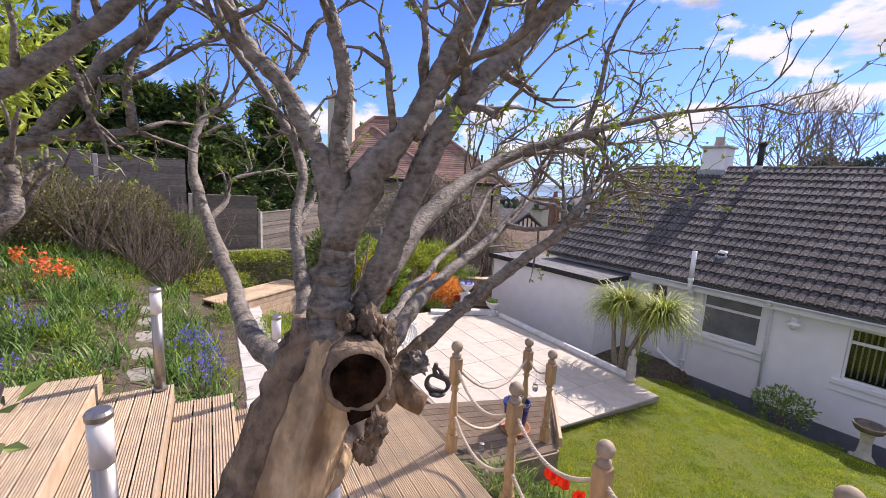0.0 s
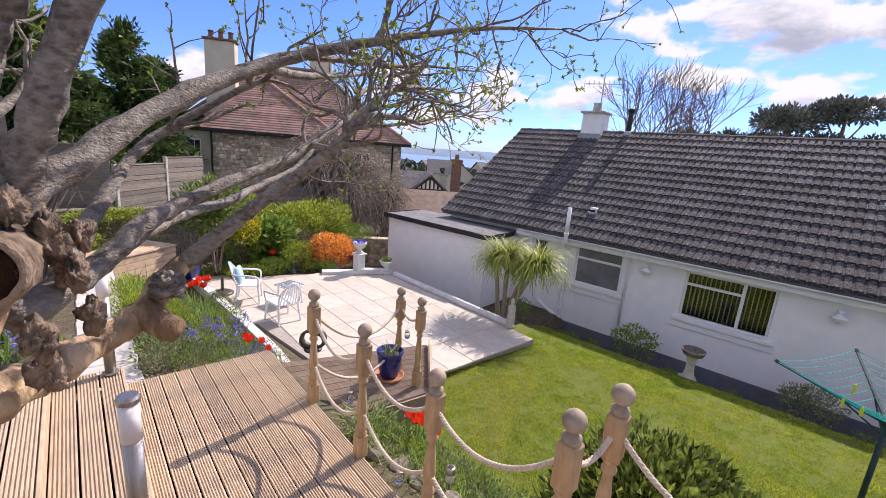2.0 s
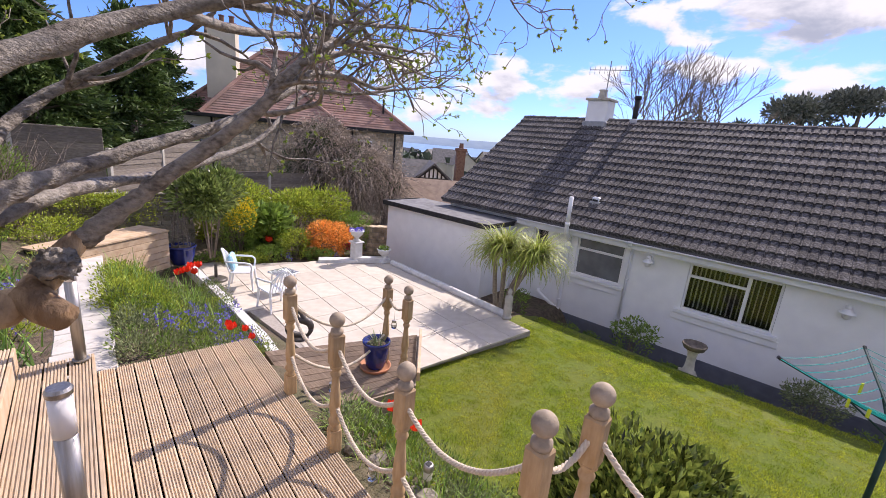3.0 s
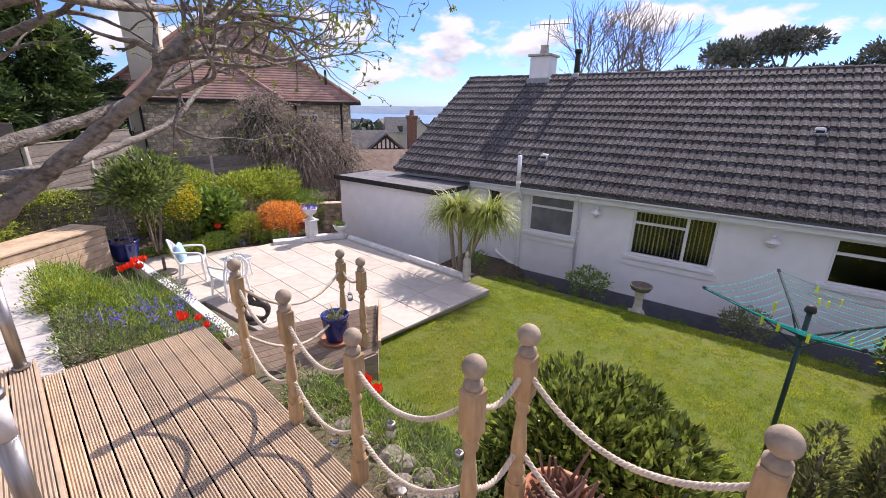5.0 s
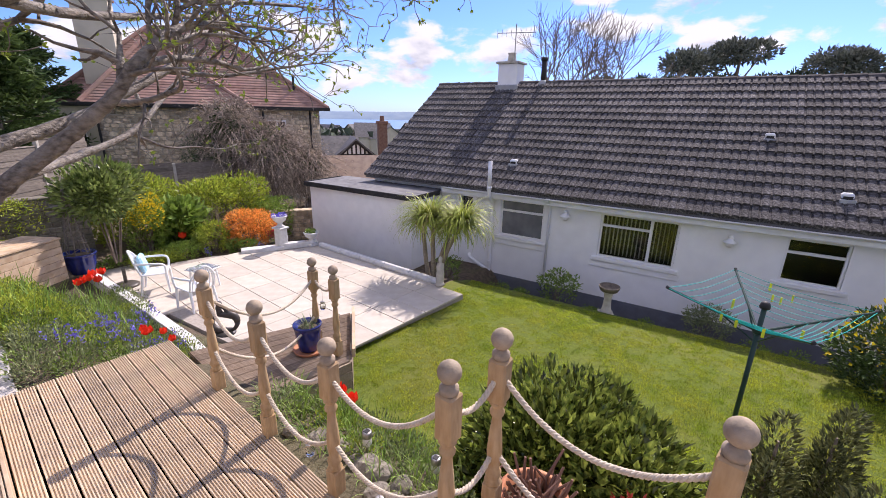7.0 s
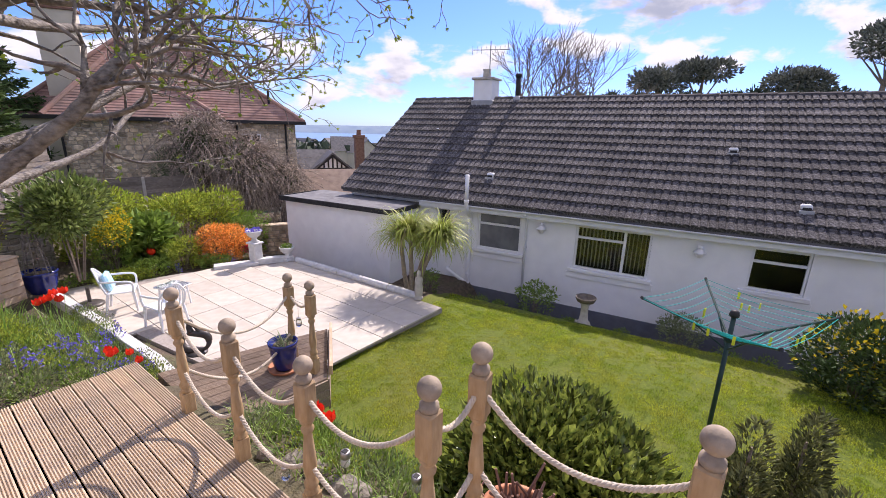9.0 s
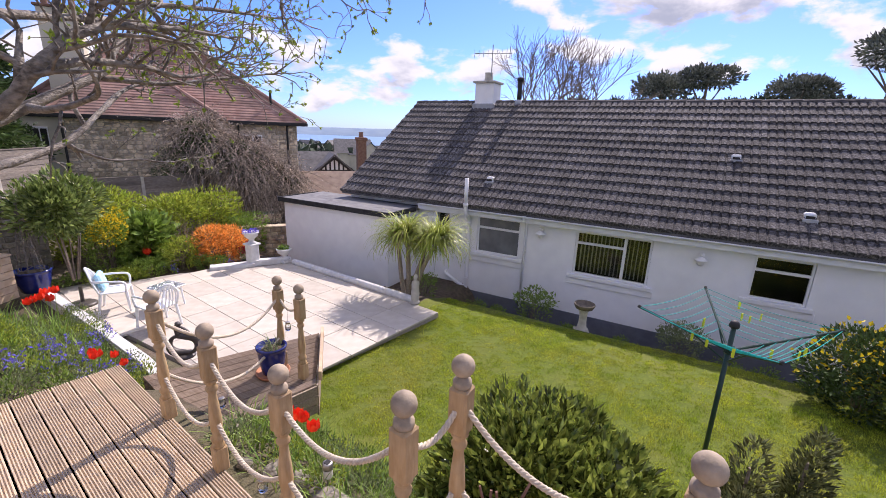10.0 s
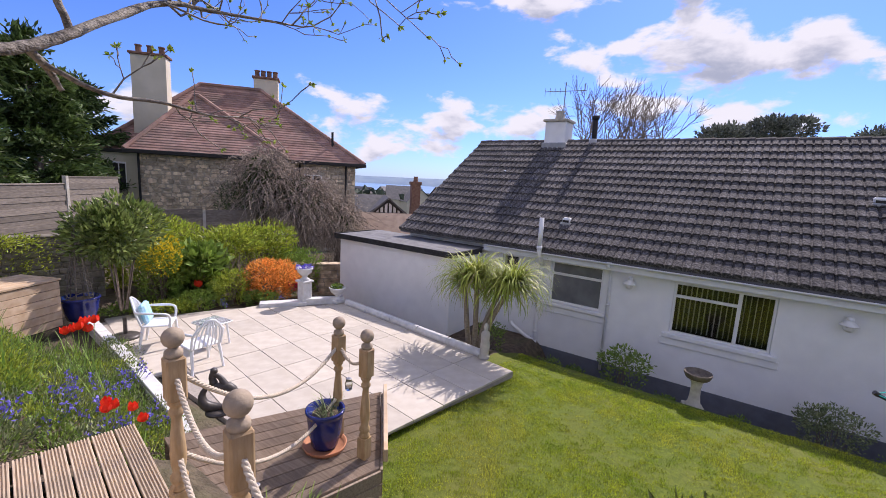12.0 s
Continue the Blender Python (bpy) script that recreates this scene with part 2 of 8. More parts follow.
M = dict(
    render_white=material("white render", (0.88, 0.88, 0.875), (0.83, 0.83, 0.83), 3, 0.9, 0.25, 90, (0.72, 0.72, 0.70), 0.8, 0.3),
    plinth=material("grey plinth paint", (0.145, 0.155, 0.19), (0.115, 0.122, 0.15), 6, 0.8, 0.2, 60, (0.20, 0.195, 0.19), 1.5, 0.4),
    upvc=material("white plastic", (0.82, 0.82, 0.82), (0.78, 0.78, 0.78), 4, 0.35, 0.0, spec=0.5),
    gutter=material("white gutter plastic", (0.76, 0.77, 0.78), (0.68, 0.69, 0.70), 5, 0.45, 0.05, 20),
    tile=material("weathered concrete roof tile", (0.022, 0.020, 0.021), (0.085, 0.080, 0.081), 30, 0.92, 0.8, 70, (0.25, 0.24, 0.235), 19, 0.5, island=0.3, obj=0.25),
    ridge=material("dark ridge tile", (0.035, 0.033, 0.035), (0.085, 0.078, 0.078), 14, 0.9, 0.4, 60, (0.17, 0.16, 0.15), 4, 0.3, obj=0.2),
    felt=material("mineral roofing felt", (0.13, 0.13, 0.135), (0.20, 0.20, 0.205), 5, 0.95, 0.3, 120, (0.26, 0.26, 0.26), 0.9, 0.6),
    fascia=material("black felt edge", (0.02, 0.02, 0.022), (0.04, 0.04, 0.042), 10, 0.8, 0.2, 50),
    deck=material("weathered grooved softwood", (0.46, 0.345, 0.23), (0.60, 0.485, 0.345), 9, 0.78, 0.35, 26, (0.33, 0.27, 0.21), 2.2, 0.55, stretch=(6, 0.5, 6), obj=0.13),
    deckside=material("sawn deck timber", (0.44, 0.31, 0.19), (0.56, 0.43, 0.29), 7, 0.8, 0.3, 24, (0.34, 0.27, 0.2), 1.8, 0.5, obj=0.12),
    deckgrey=material("greyed grooved softwood", (0.26, 0.195, 0.14), (0.39, 0.31, 0.235), 9, 0.8, 0.35, 26, (0.18, 0.14, 0.11), 2.2, 0.5, stretch=(6, 0.5, 6), obj=0.15),
    post=material("turned weathered pine", (0.38, 0.245, 0.115), (0.50, 0.35, 0.19), 10, 0.7, 0.3, 30, (0.24, 0.175, 0.11), 3.5, 0.6, stretch=(3, 3, 0.6), obj=0.1),
    postcap=material("greyed pine ball", (0.27, 0.215, 0.155), (0.40, 0.32, 0.23), 16, 0.75, 0.4, 40, (0.17, 0.14, 0.11), 6, 0.5, obj=0.1),
    rope=material("bleached hemp rope", (0.55, 0.46, 0.35), (0.68, 0.60, 0.48), 60, 0.95, 0.6, 220, (0.40, 0.33, 0.26), 9, 0.4),
    rock=material("mossy rockery stone", (0.17, 0.15, 0.12), (0.30, 0.27, 0.22), 6, 0.95, 0.9, 20, (0.12, 0.13, 0.06), 3, 0.6, obj=0.25, bdist=0.03),
    slab=material("pale concrete slab", (0.48, 0.43, 0.36), (0.55, 0.505, 0.435), 5, 0.85, 0.2, 90, (0.44, 0.39, 0.325), 1.6, 0.4, obj=0.08),
    grout=material("grey joint", (0.30, 0.27, 0.24), (0.38, 0.34, 0.30), 20, 0.95, 0.3, 60),
    kerbwhite=material("white painted masonry", (0.68, 0.68, 0.67), (0.56, 0.56, 0.55), 8, 0.8, 0.3, 40, (0.45, 0.44, 0.42), 3, 0.35),
    bark=material("grey apple bark", (0.085, 0.070, 0.055), (0.25, 0.215, 0.175), 48, 0.62, 0.9, 100, (0.38, 0.35, 0.30), 11, 0.5, bdist=0.008, stretch=(1, 1, 1.5)),
    barkpeel=material("bare peeled trunk wood", (0.22, 0.135, 0.07), (0.64, 0.46, 0.27), 9, 0.72, 1.0, 34, (0.09, 0.06, 0.04), 7, 0.8, bdist=0.02, stretch=(1, 1, 0.4), lo=0.4, hi=0.56),
    trunkbark=material("flaking apple trunk bark", (0.05, 0.036, 0.026), (0.26, 0.19, 0.13), 20, 0.85, 1.0, 38, (0.40, 0.29, 0.19), 9, 0.6, bdist=0.025, stretch=(1, 1, 0.6)),
    # near-black brown: the inner shade of the hollow is in the colour
    hollow=material("rotten heartwood, hollow shade in colour", (0.006, 0.004, 0.003), (0.035, 0.018, 0.010), 24, 1.0, 1.0, 40, bdist=0.03, spec=0.02),
    bud=material("opening leaf bud", (0.20, 0.30, 0.035), (0.34, 0.42, 0.06), 30, 0.6, 0.0, trans=0.3, island=0.3),
    lawn=material("mown lawn", (0.065, 0.10, 0.008), (0.13, 0.165, 0.014), 30, 0.95, 0.6, 120, (0.15, 0.14, 0.03), 1.0, 0.5),
    blade=material("lawn grass blade", (0.23, 0.335, 0.018), (0.47, 0.52, 0.04), 3.5, 0.6, 0.0, island=0.65, trans=0.35, c3=(0.56, 0.50, 0.09), s3=0.9, amount3=0.65),
    soil=material("garden soil", (0.07, 0.052, 0.038), (0.14, 0.105, 0.075), 9, 0.95, 0.9, 30, (0.10, 0.11, 0.04), 1.2, 0.6, bdist=0.04),
    green=material("broad green leaf", (0.13, 0.215, 0.035), (0.25, 0.355, 0.06), 6, 0.5, 0.0, island=0.45, trans=0.25),
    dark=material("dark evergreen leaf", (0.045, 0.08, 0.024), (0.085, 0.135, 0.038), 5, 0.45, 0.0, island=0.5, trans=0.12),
    # wide leaf tones put the bush's glints and dark gaps into colour
    laurel=material("glossy laurel leaf", (0.045, 0.075, 0.015), (0.27, 0.315, 0.06), 14, 0.22, 0.0, island=0.8, trans=0.25, spec=0.5),
    lime=material("lime yellow leaf", (0.23, 0.32, 0.035), (0.42, 0.46, 0.06), 6, 0.5, 0.0, island=0.5, trans=0.3),
    yellow=material("yellow blossom", (0.65, 0.48, 0.01), (0.80, 0.62, 0.03), 10, 0.6, 0.0, island=0.2, trans=0.25),
    orange=material("orange young acer leaf", (0.66, 0.25, 0.045), (0.86, 0.43, 0.10), 8, 0.55, 0.0, island=0.45, trans=0.35),
    red=material("red tulip petal", (0.75, 0.025, 0.012), (0.85, 0.07, 0.02), 20, 0.45, 0.0, trans=0.25, island=0.2),
    redleaf=material("bronze red young leaf", (0.30, 0.03, 0.02), (0.45, 0.07, 0.035), 20, 0.4, 0.0, trans=0.2, island=0.3),
    crimson=material("crimson blossom", (0.42, 0.012, 0.05), (0.55, 0.03, 0.09), 20, 0.5, 0.0, trans=0.2, island=0.25),
    blue=material("bluebell petal", (0.12, 0.10, 0.48), (0.24, 0.20, 0.66), 20, 0.5, 0.0, trans=0.3, island=0.3),
    iris=material("upright strap leaf", (0.15, 0.28, 0.05), (0.31, 0.43, 0.09), 5, 0.5, 0.0, island=0.4, trans=0.3),
    strap=material("dark spring strap leaf", (0.06, 0.135, 0.028), (0.17, 0.28, 0.05), 4, 0.42, 0.0, island=0.6, trans=0.25),
    azalea=material("orange red blossom", (0.80, 0.16, 0.04), (0.90, 0.28, 0.08), 10, 0.6, 0.0, island=0.25, trans=0.25),
    spray=material("feathery conifer spray", (0.045, 0.085, 0.025), (0.13, 0.19, 0.05), 0.9, 0.55, 0.0, island=0.6, trans=0.2),
    # needles are greyed and lightened in colour to give the distance haze
    pine=material("pine needle with haze in its colour", (0.115, 0.13, 0.105), (0.19, 0.20, 0.16), 0.5, 0.7, 0.0, island=0.5, trans=0.1),
    palegrout=material("pale lime mortar", (0.42, 0.37, 0.29), (0.52, 0.46, 0.37), 12, 0.95, 0.4, 40),
    # leaf colour runs from dark to pale green at random
    broadleaf=material("mixed pale and dark evergreen leaf", (0.10, 0.15, 0.035), (0.28, 0.34, 0.10), 9, 0.35, 0.0, island=0.6, trans=0.25),
    yew=material("olive brown scale leaf", (0.06, 0.075, 0.025), (0.20, 0.205, 0.07), 10, 0.6, 0.0, island=0.65, trans=0.15),
    olive=material("mixed olive hedge leaf", (0.13, 0.13, 0.05), (0.30, 0.27, 0.11), 5, 0.5, 0.0, island=0.6, trans=0.2),
    herb=material("grey green herb leaf", (0.14, 0.185, 0.08), (0.29, 0.325, 0.15), 7, 0.65, 0.0, island=0.55, trans=0.2),
    palm=material("cordyline strap leaf", (0.22, 0.30, 0.04), (0.44, 0.47, 0.10), 3, 0.45, 0.0, island=0.4, trans=0.25),
    palmdead=material("dry straw palm leaf", (0.40, 0.33, 0.17), (0.50, 0.42, 0.25), 4, 0.7, 0.0, island=0.3, trans=0.15),
    palmtrunk=material("grey palm trunk", (0.20, 0.165, 0.12), (0.31, 0.265, 0.20), 20, 0.9, 0.8, 40, stretch=(1, 1, 3)),
    twig=material("bare brown twig", (0.16, 0.125, 0.095), (0.26, 0.21, 0.165), 20, 0.85, 0.3, 60, island=0.3),
    ivy=material("dry brown climber", (0.24, 0.195, 0.155), (0.50, 0.42, 0.34), 8, 0.9, 0.0, island=0.6, trans=0.15),
    stone=material("rough grey rubble", (0.36, 0.275, 0.18), (0.66, 0.53, 0.37), 4, 0.95, 1.0, 9, (0.13, 0.105, 0.08), 5, 0.75, obj=0.3, island=0.35, bdist=0.05),
    rubble=material("pale weathered rubble", (0.50, 0.40, 0.28), (0.80, 0.68, 0.51), 5, 0.95, 1.0, 14, (0.22, 0.18, 0.13), 2.0, 0.5, island=0.4, bdist=0.03),
    cream=material("cream house render", (0.60, 0.545, 0.42), (0.66, 0.60, 0.475), 2, 0.9, 0.2, 40, (0.47, 0.43, 0.34), 0.7, 0.4),
    redtile=material("plain clay roof tile", (0.25, 0.145, 0.115), (0.36, 0.225, 0.18), 2.5, 0.9, 0.5, 30, (0.16, 0.125, 0.105), 1.1, 0.65, island=0.22),
    browntile=material("brown roof tile", (0.26, 0.19, 0.15), (0.35, 0.27, 0.21), 3, 0.9, 0.3, 20, island=0.2),
    slate=material("dark slate", (0.09, 0.088, 0.09), (0.15, 0.145, 0.145), 3, 0.8, 0.3, 20, island=0.2),
    black=material("black painted timber", (0.018, 0.017, 0.017), (0.03, 0.028, 0.027), 10, 0.6, 0.1, 30),
    brick=material("dark chimney brick", (0.16, 0.085, 0.06), (0.24, 0.14, 0.10), 6, 0.9, 0.4, 20),
    terracotta=material("terracotta pot", (0.42, 0.17, 0.085), (0.52, 0.24, 0.13), 8, 0.8, 0.2, 40),
    fence=material("weathered brown fence board", (0.17, 0.145, 0.12), (0.27, 0.235, 0.195), 8, 0.9, 0.4, 20, (0.15, 0.13, 0.11), 1.5, 0.5, stretch=(1, 1, 4), obj=0.25),
    glaze=material("cobalt glazed ceramic", (0.012, 0.018, 0.11), (0.02, 0.03, 0.17), 8, 0.12, 0.05, 20, spec=0.6),
    steel=material("brushed stainless steel", (0.33, 0.31, 0.28), (0.42, 0.40, 0.37), 3, 0.45, 0.1, 20, metal=1.0, stretch=(20, 20, 1)),
    frosted=material("frosted lamp plastic", (0.70, 0.68, 0.66), (0.78, 0.76, 0.74), 6, 0.4, 0.0),
    concrete=material("weathered cast stone", (0.44, 0.41, 0.35), (0.56, 0.53, 0.46), 9, 0.9, 0.4, 40, (0.27, 0.25, 0.20), 5, 0.5),
    darkstone=material("dark mossy basin stone", (0.09, 0.075, 0.06), (0.16, 0.135, 0.105), 12, 0.9, 0.5, 40),
    path=material("white flagstone path", (0.46, 0.435, 0.40), (0.60, 0.575, 0.535), 5, 0.9, 0.3, 30, (0.42, 0.40, 0.36), 2.5, 0.5, obj=0.08),
    chairplastic=material("white moulded plastic", (0.80, 0.82, 0.84), (0.76, 0.78, 0.80), 4, 0.4, 0.0, spec=0.5),
    cushion=material("pale blue cushion cloth", (0.30, 0.60, 0.78), (0.44, 0.70, 0.84), 9, 0.9, 0.3, 60),
    turquoise=material("turquoise washing line", (0.015, 0.40, 0.36), (0.03, 0.50, 0.44), 20, 0.8, 0.0, spec=0.1),
    darkgreen=material("dark green painted pole", (0.012, 0.035, 0.03), (0.02, 0.055, 0.045), 10, 0.4, 0.05),
    peg=material("yellow plastic peg", (0.80, 0.78, 0.03), (0.70, 0.78, 0.05), 10, 0.45, 0.0, obj=0.15),
    sculpt=material("dark bronze sculpture", (0.045, 0.04, 0.036), (0.085, 0.075, 0.066), 12, 0.42, 0.2, 30),
    # very dark base colour carries the dimness of the unlit rooms
    interior=material("room surface with dimness in colour", (0.055, 0.06, 0.05), (0.08, 0.085, 0.07), 2, 0.9, 0.1),
    blind=material("pale vertical blind", (0.36, 0.375, 0.33), (0.42, 0.435, 0.39), 6, 0.8, 0.1, 40),
    lead=material("grey lead flashing", (0.30, 0.31, 0.32), (0.38, 0.39, 0.40), 6, 0.6, 0.2),
    sea=material("distant sea", (0.16, 0.27, 0.42), (0.20, 0.32, 0.47), 0.01, 0.35, 0.0),
    # distance haze is put into the blue base colour of the headland
    farland=material("headland with haze in its colour", (0.16, 0.23, 0.32), (0.20, 0.27, 0.35), 0.01, 1.0, 0.0),
    # greyed green: haze over far land and trees is in the colour
    fartree=material("far trees with haze in colour", (0.07, 0.095, 0.07), (0.12, 0.145, 0.10), 0.3, 0.95, 0.0, island=0.4),
    glass=glass_pane("window glass", (0.93, 0.96, 0.94)),
    frostglass=material("obscured grey glass", (0.11, 0.12, 0.13), (0.16, 0.17, 0.185), 3, 0.22, 0.3, 60, spec=0.6),
    jar=glass_pane("jar glass", (0.93, 0.96, 0.96)),
)

# ---- mesh helpers ----


def part(name, mesh, mat, parent=None, label="", smooth=False):
    """Links a bmesh, or (verts, faces), as one mesh object under a thing."""
    me = bpy.data.meshes.new(name)
    if isinstance(mesh, tuple):
        me.from_pydata(mesh[0], [], mesh[1])
    else:
        mesh.to_mesh(me)
        mesh.free()
    for m in (mat if isinstance(mat, (list, tuple)) else [mat]):
        me.materials.append(m)
    if smooth:
        me.shade_smooth()
    ob = new(name, me)
    if parent:
        ob.parent = parent
    if label:
        tagged(ob, label)
    return ob


def empty(name, at=(0, 0, 0), rz=0.0, label="", category="", group="", kind=""):
    ob = new(name)
    ob.empty_display_size = 0.1
    ob.matrix_world = pose(*at, 0, 0, rz)
    return tagged(ob, label, category, group, kind)


def box(bm, lo, hi, bevel=0.0, m=None):
    r = bmesh.ops.create_cube(bm, size=1)
    vs = r["verts"]
    c = [(a + b) / 2 for a, b in zip(lo, hi)]
    s = [b - a for a, b in zip(lo, hi)]
    for v in vs:
        v.co = Vector((c[0] + v.co.x * s[0], c[1] + v.co.y * s[1], c[2] + v.co.z * s[2]))
    if bevel:
        es = list({e for v in vs for e in v.link_edges})
        got = bmesh.ops.bevel(bm, geom=es, offset=bevel, segments=1, affect="EDGES")
        vs = list({v for f in got["faces"] for v in f.verts} | {v for v in vs if v.is_valid})
    if m is not None:
        bmesh.ops.transform(bm, matrix=m, verts=vs)
    return bm


def boxm(lo, hi, bevel=0.0, m=None):
    return box(bmesh.new(), lo, hi, bevel, m)


def lathe(profile, n=20, at=(0, 0, 0)):
    """(radius, height) turned round the z axis."""
    vs, fs = [], []
    for r, z in profile:
        for k in range(n):
            a = 2 * math.pi * k / n
            vs.append((at[0] + r * math.cos(a), at[1] + r * math.sin(a), at[2] + z))
    for i in range(len(profile) - 1):
        for k in range(n):
            k2 = (k + 1) % n
            fs.append((i * n + k, i * n + k2, (i + 1) * n + k2, (i + 1) * n + k))
    fs.append(tuple(range(n))[::-1])
    fs.append(tuple(range((len(profile) - 1) * n, len(profile) * n)))
    return vs, fs


def tube(points, radii, n=8, wobble=0.0, seed=0, caps=True):
    """A tapered tube along points."""
    rng = random.Random(seed)
    P = [Vector(p) for p in points]
    if not isinstance(radii, (list, tuple)):
        radii = [radii] * len(P)
    vs, fs = [], []
    ref = None
    for i, p in enumerate(P):
        d = (P[min(i + 1, len(P) - 1)] - P[max(i - 1, 0)]).normalized()
        if ref is None:
            ref = d.orthogonal().normalized()
        ref = (ref - d * ref.dot(d)).normalized()
        b = d.cross(ref)
        for k in range(n):
            a = 2 * math.pi * k / n
            r = radii[i] * (1 + wobble * (rng.random() - 0.5))
            vs.append(tuple(p + (ref * math.cos(a) + b * math.sin(a)) * r))
    for i in range(len(P) - 1):
        for k in range(n):
            k2 = (k + 1) % n
            fs.append((i * n + k, i * n + k2, (i + 1) * n + k2, (i + 1) * n + k))
    if caps:
        fs.append(tuple(range(n))[::-1])
        fs.append(tuple(range((len(P) - 1) * n, len(P) * n)))
    return vs, fs


def join(*meshes):
    vs, fs = [], []
    for v, f in meshes:
        o = len(vs)
        vs += v
        fs += [tuple(i + o for i in q) for q in f]
    return vs, fs


def spline(points, steps=6):
    """Catmull-Rom through points of any length (position and radius together)."""
    P = [np.array(p, float) for p in points]
    P = [2 * P[0] - P[1]] + P + [2 * P[-1] - P[-2]]
    out = []
    for i in range(1, len(P) - 2):
        for k in range(steps):
            t = k / steps
            out.append(0.5 * (2 * P[i] + (P[i + 1] - P[i - 1]) * t + (2 * P[i - 1] - 5 * P[i] + 4 * P[i + 1] - P[i + 2]) * t * t + (3 * P[i] - P[i - 1] - 3 * P[i + 1] + P[i + 2]) * t ** 3))
    out.append(P[-2])
    return out


def leaf_mesh(places, normals, length, width, seed=0, fold=0.25, spread=0.35):
    """Many small folded leaves at places, roughly along normals: six corners each."""
    rng = np.random.default_rng(seed)
    n = len(places)
    P = np.asarray(places, float)
    D = np.asarray(normals, float) + rng.normal(0, spread, (n, 3))
    D /= np.linalg.norm(D, axis=1)[:, None] + 1e-9
    S = np.cross(D, rng.normal(0, 1, (n, 3)))
    S /= np.linalg.norm(S, axis=1)[:, None] + 1e-9
    U = np.cross(S, D)
    l = (length * rng.uniform(0.6, 1.3, n))[:, None]
    w = (width * rng.uniform(0.7, 1.25, n))[:, None]
    f = w * fold
    a, b, c, d = P, P + D * l * 0.5 + S * w * 0.5 + U * f, P + D * l, P + D * l * 0.5 - S * w * 0.5 + U * f
    V = np.stack([a, b, c, d], 1).reshape(-1, 3)
    base = np.arange(n)[:, None] * 4
    F = np.concatenate([base + np.array([[0, 1, 2]]), base + np.array([[0, 2, 3]])]).tolist()
    return V.tolist(), F


def blob_points(n, centre, size, seed=0, shell=0.55, lumps=7, flat=-0.6):
    """Places and outward directions in a lumpy crown."""
    rng = np.random.default_rng(seed)
    lc = rng.normal(0, 1, (lumps, 3))
    lc /= np.linalg.norm(lc, axis=1)[:, None]
    lc[:, 2] = np.abs(lc[:, 2]) * 0.9 - 0.25
    lr = rng.uniform(0.38, 0.62, lumps)
    k = rng.integers(0, lumps, n)
    d = rng.normal(0, 1, (n, 3))
    d /= np.linalg.norm(d, axis=1)[:, None]
    r = lr[k] * rng.uniform(shell, 1.0, n) ** 0.5
    p = lc[k] * 0.55 + d * r[:, None]
    p[:, 2] = np.maximum(p[:, 2], flat)
    return p * np.array(size) + np.array(centre), d + np.array((0, 0, 0.35))


def arc_leaves(n, base, length, width, droop, lean, seed=0, spread=0.1, seg=5, tip=0.15):
    """Strap leaves that rise from a base and bend over."""
    rng = np.random.default_rng(seed)
    vs, fs = [], []
    for i in range(n):
        a = rng.uniform(0, 2 * math.pi)
        l = length * rng.uniform(0.6, 1.15)
        ln = lean * rng.uniform(0.3, 1.2)
        o = np.array(base) + np.array((rng.normal(0, spread), rng.normal(0, spread), 0))
        dirh = np.array((math.cos(a), math.sin(a), 0))
        side = np.array((-math.sin(a), math.cos(a), 0))
        p, ang = o.copy(), ln
        b0 = len(vs)
        for s in range(seg + 1):
            t = s / seg
            w = width * (1 - t * (1 - tip)) * 0.5
            vs += [tuple(p - side * w), tuple(p + side * w)]
            ang = ln + droop * t * t * rng.uniform(0.8, 1.2)
            p = p + (dirh * math.sin(ang) + np.array((0, 0, 1)) * math.cos(ang)) * l / seg
        for s in range(seg):
            q = b0 + 2 * s
            fs.append((q, q + 1, q + 3, q + 2))
    return vs, fs


def sm(a, b, x):
    t = min(1.0, max(0.0, (x - a) / (b - a)))
    return t * t * (3 - 2 * t)



# ---- ground and setting ----
A = radians(-8.0)  # the decks and the patio lie eight degrees off the bungalow
DU, DV = Vector((math.cos(A), math.sin(A), 0)), Vector((-math.sin(A), math.cos(A), 0))
DECK0 = Vector((1.53, 4.60, 0))


def dk(u, v, z=0.0):
    return DECK0 + DU * u + DV * v + Vector((0, 0, z))


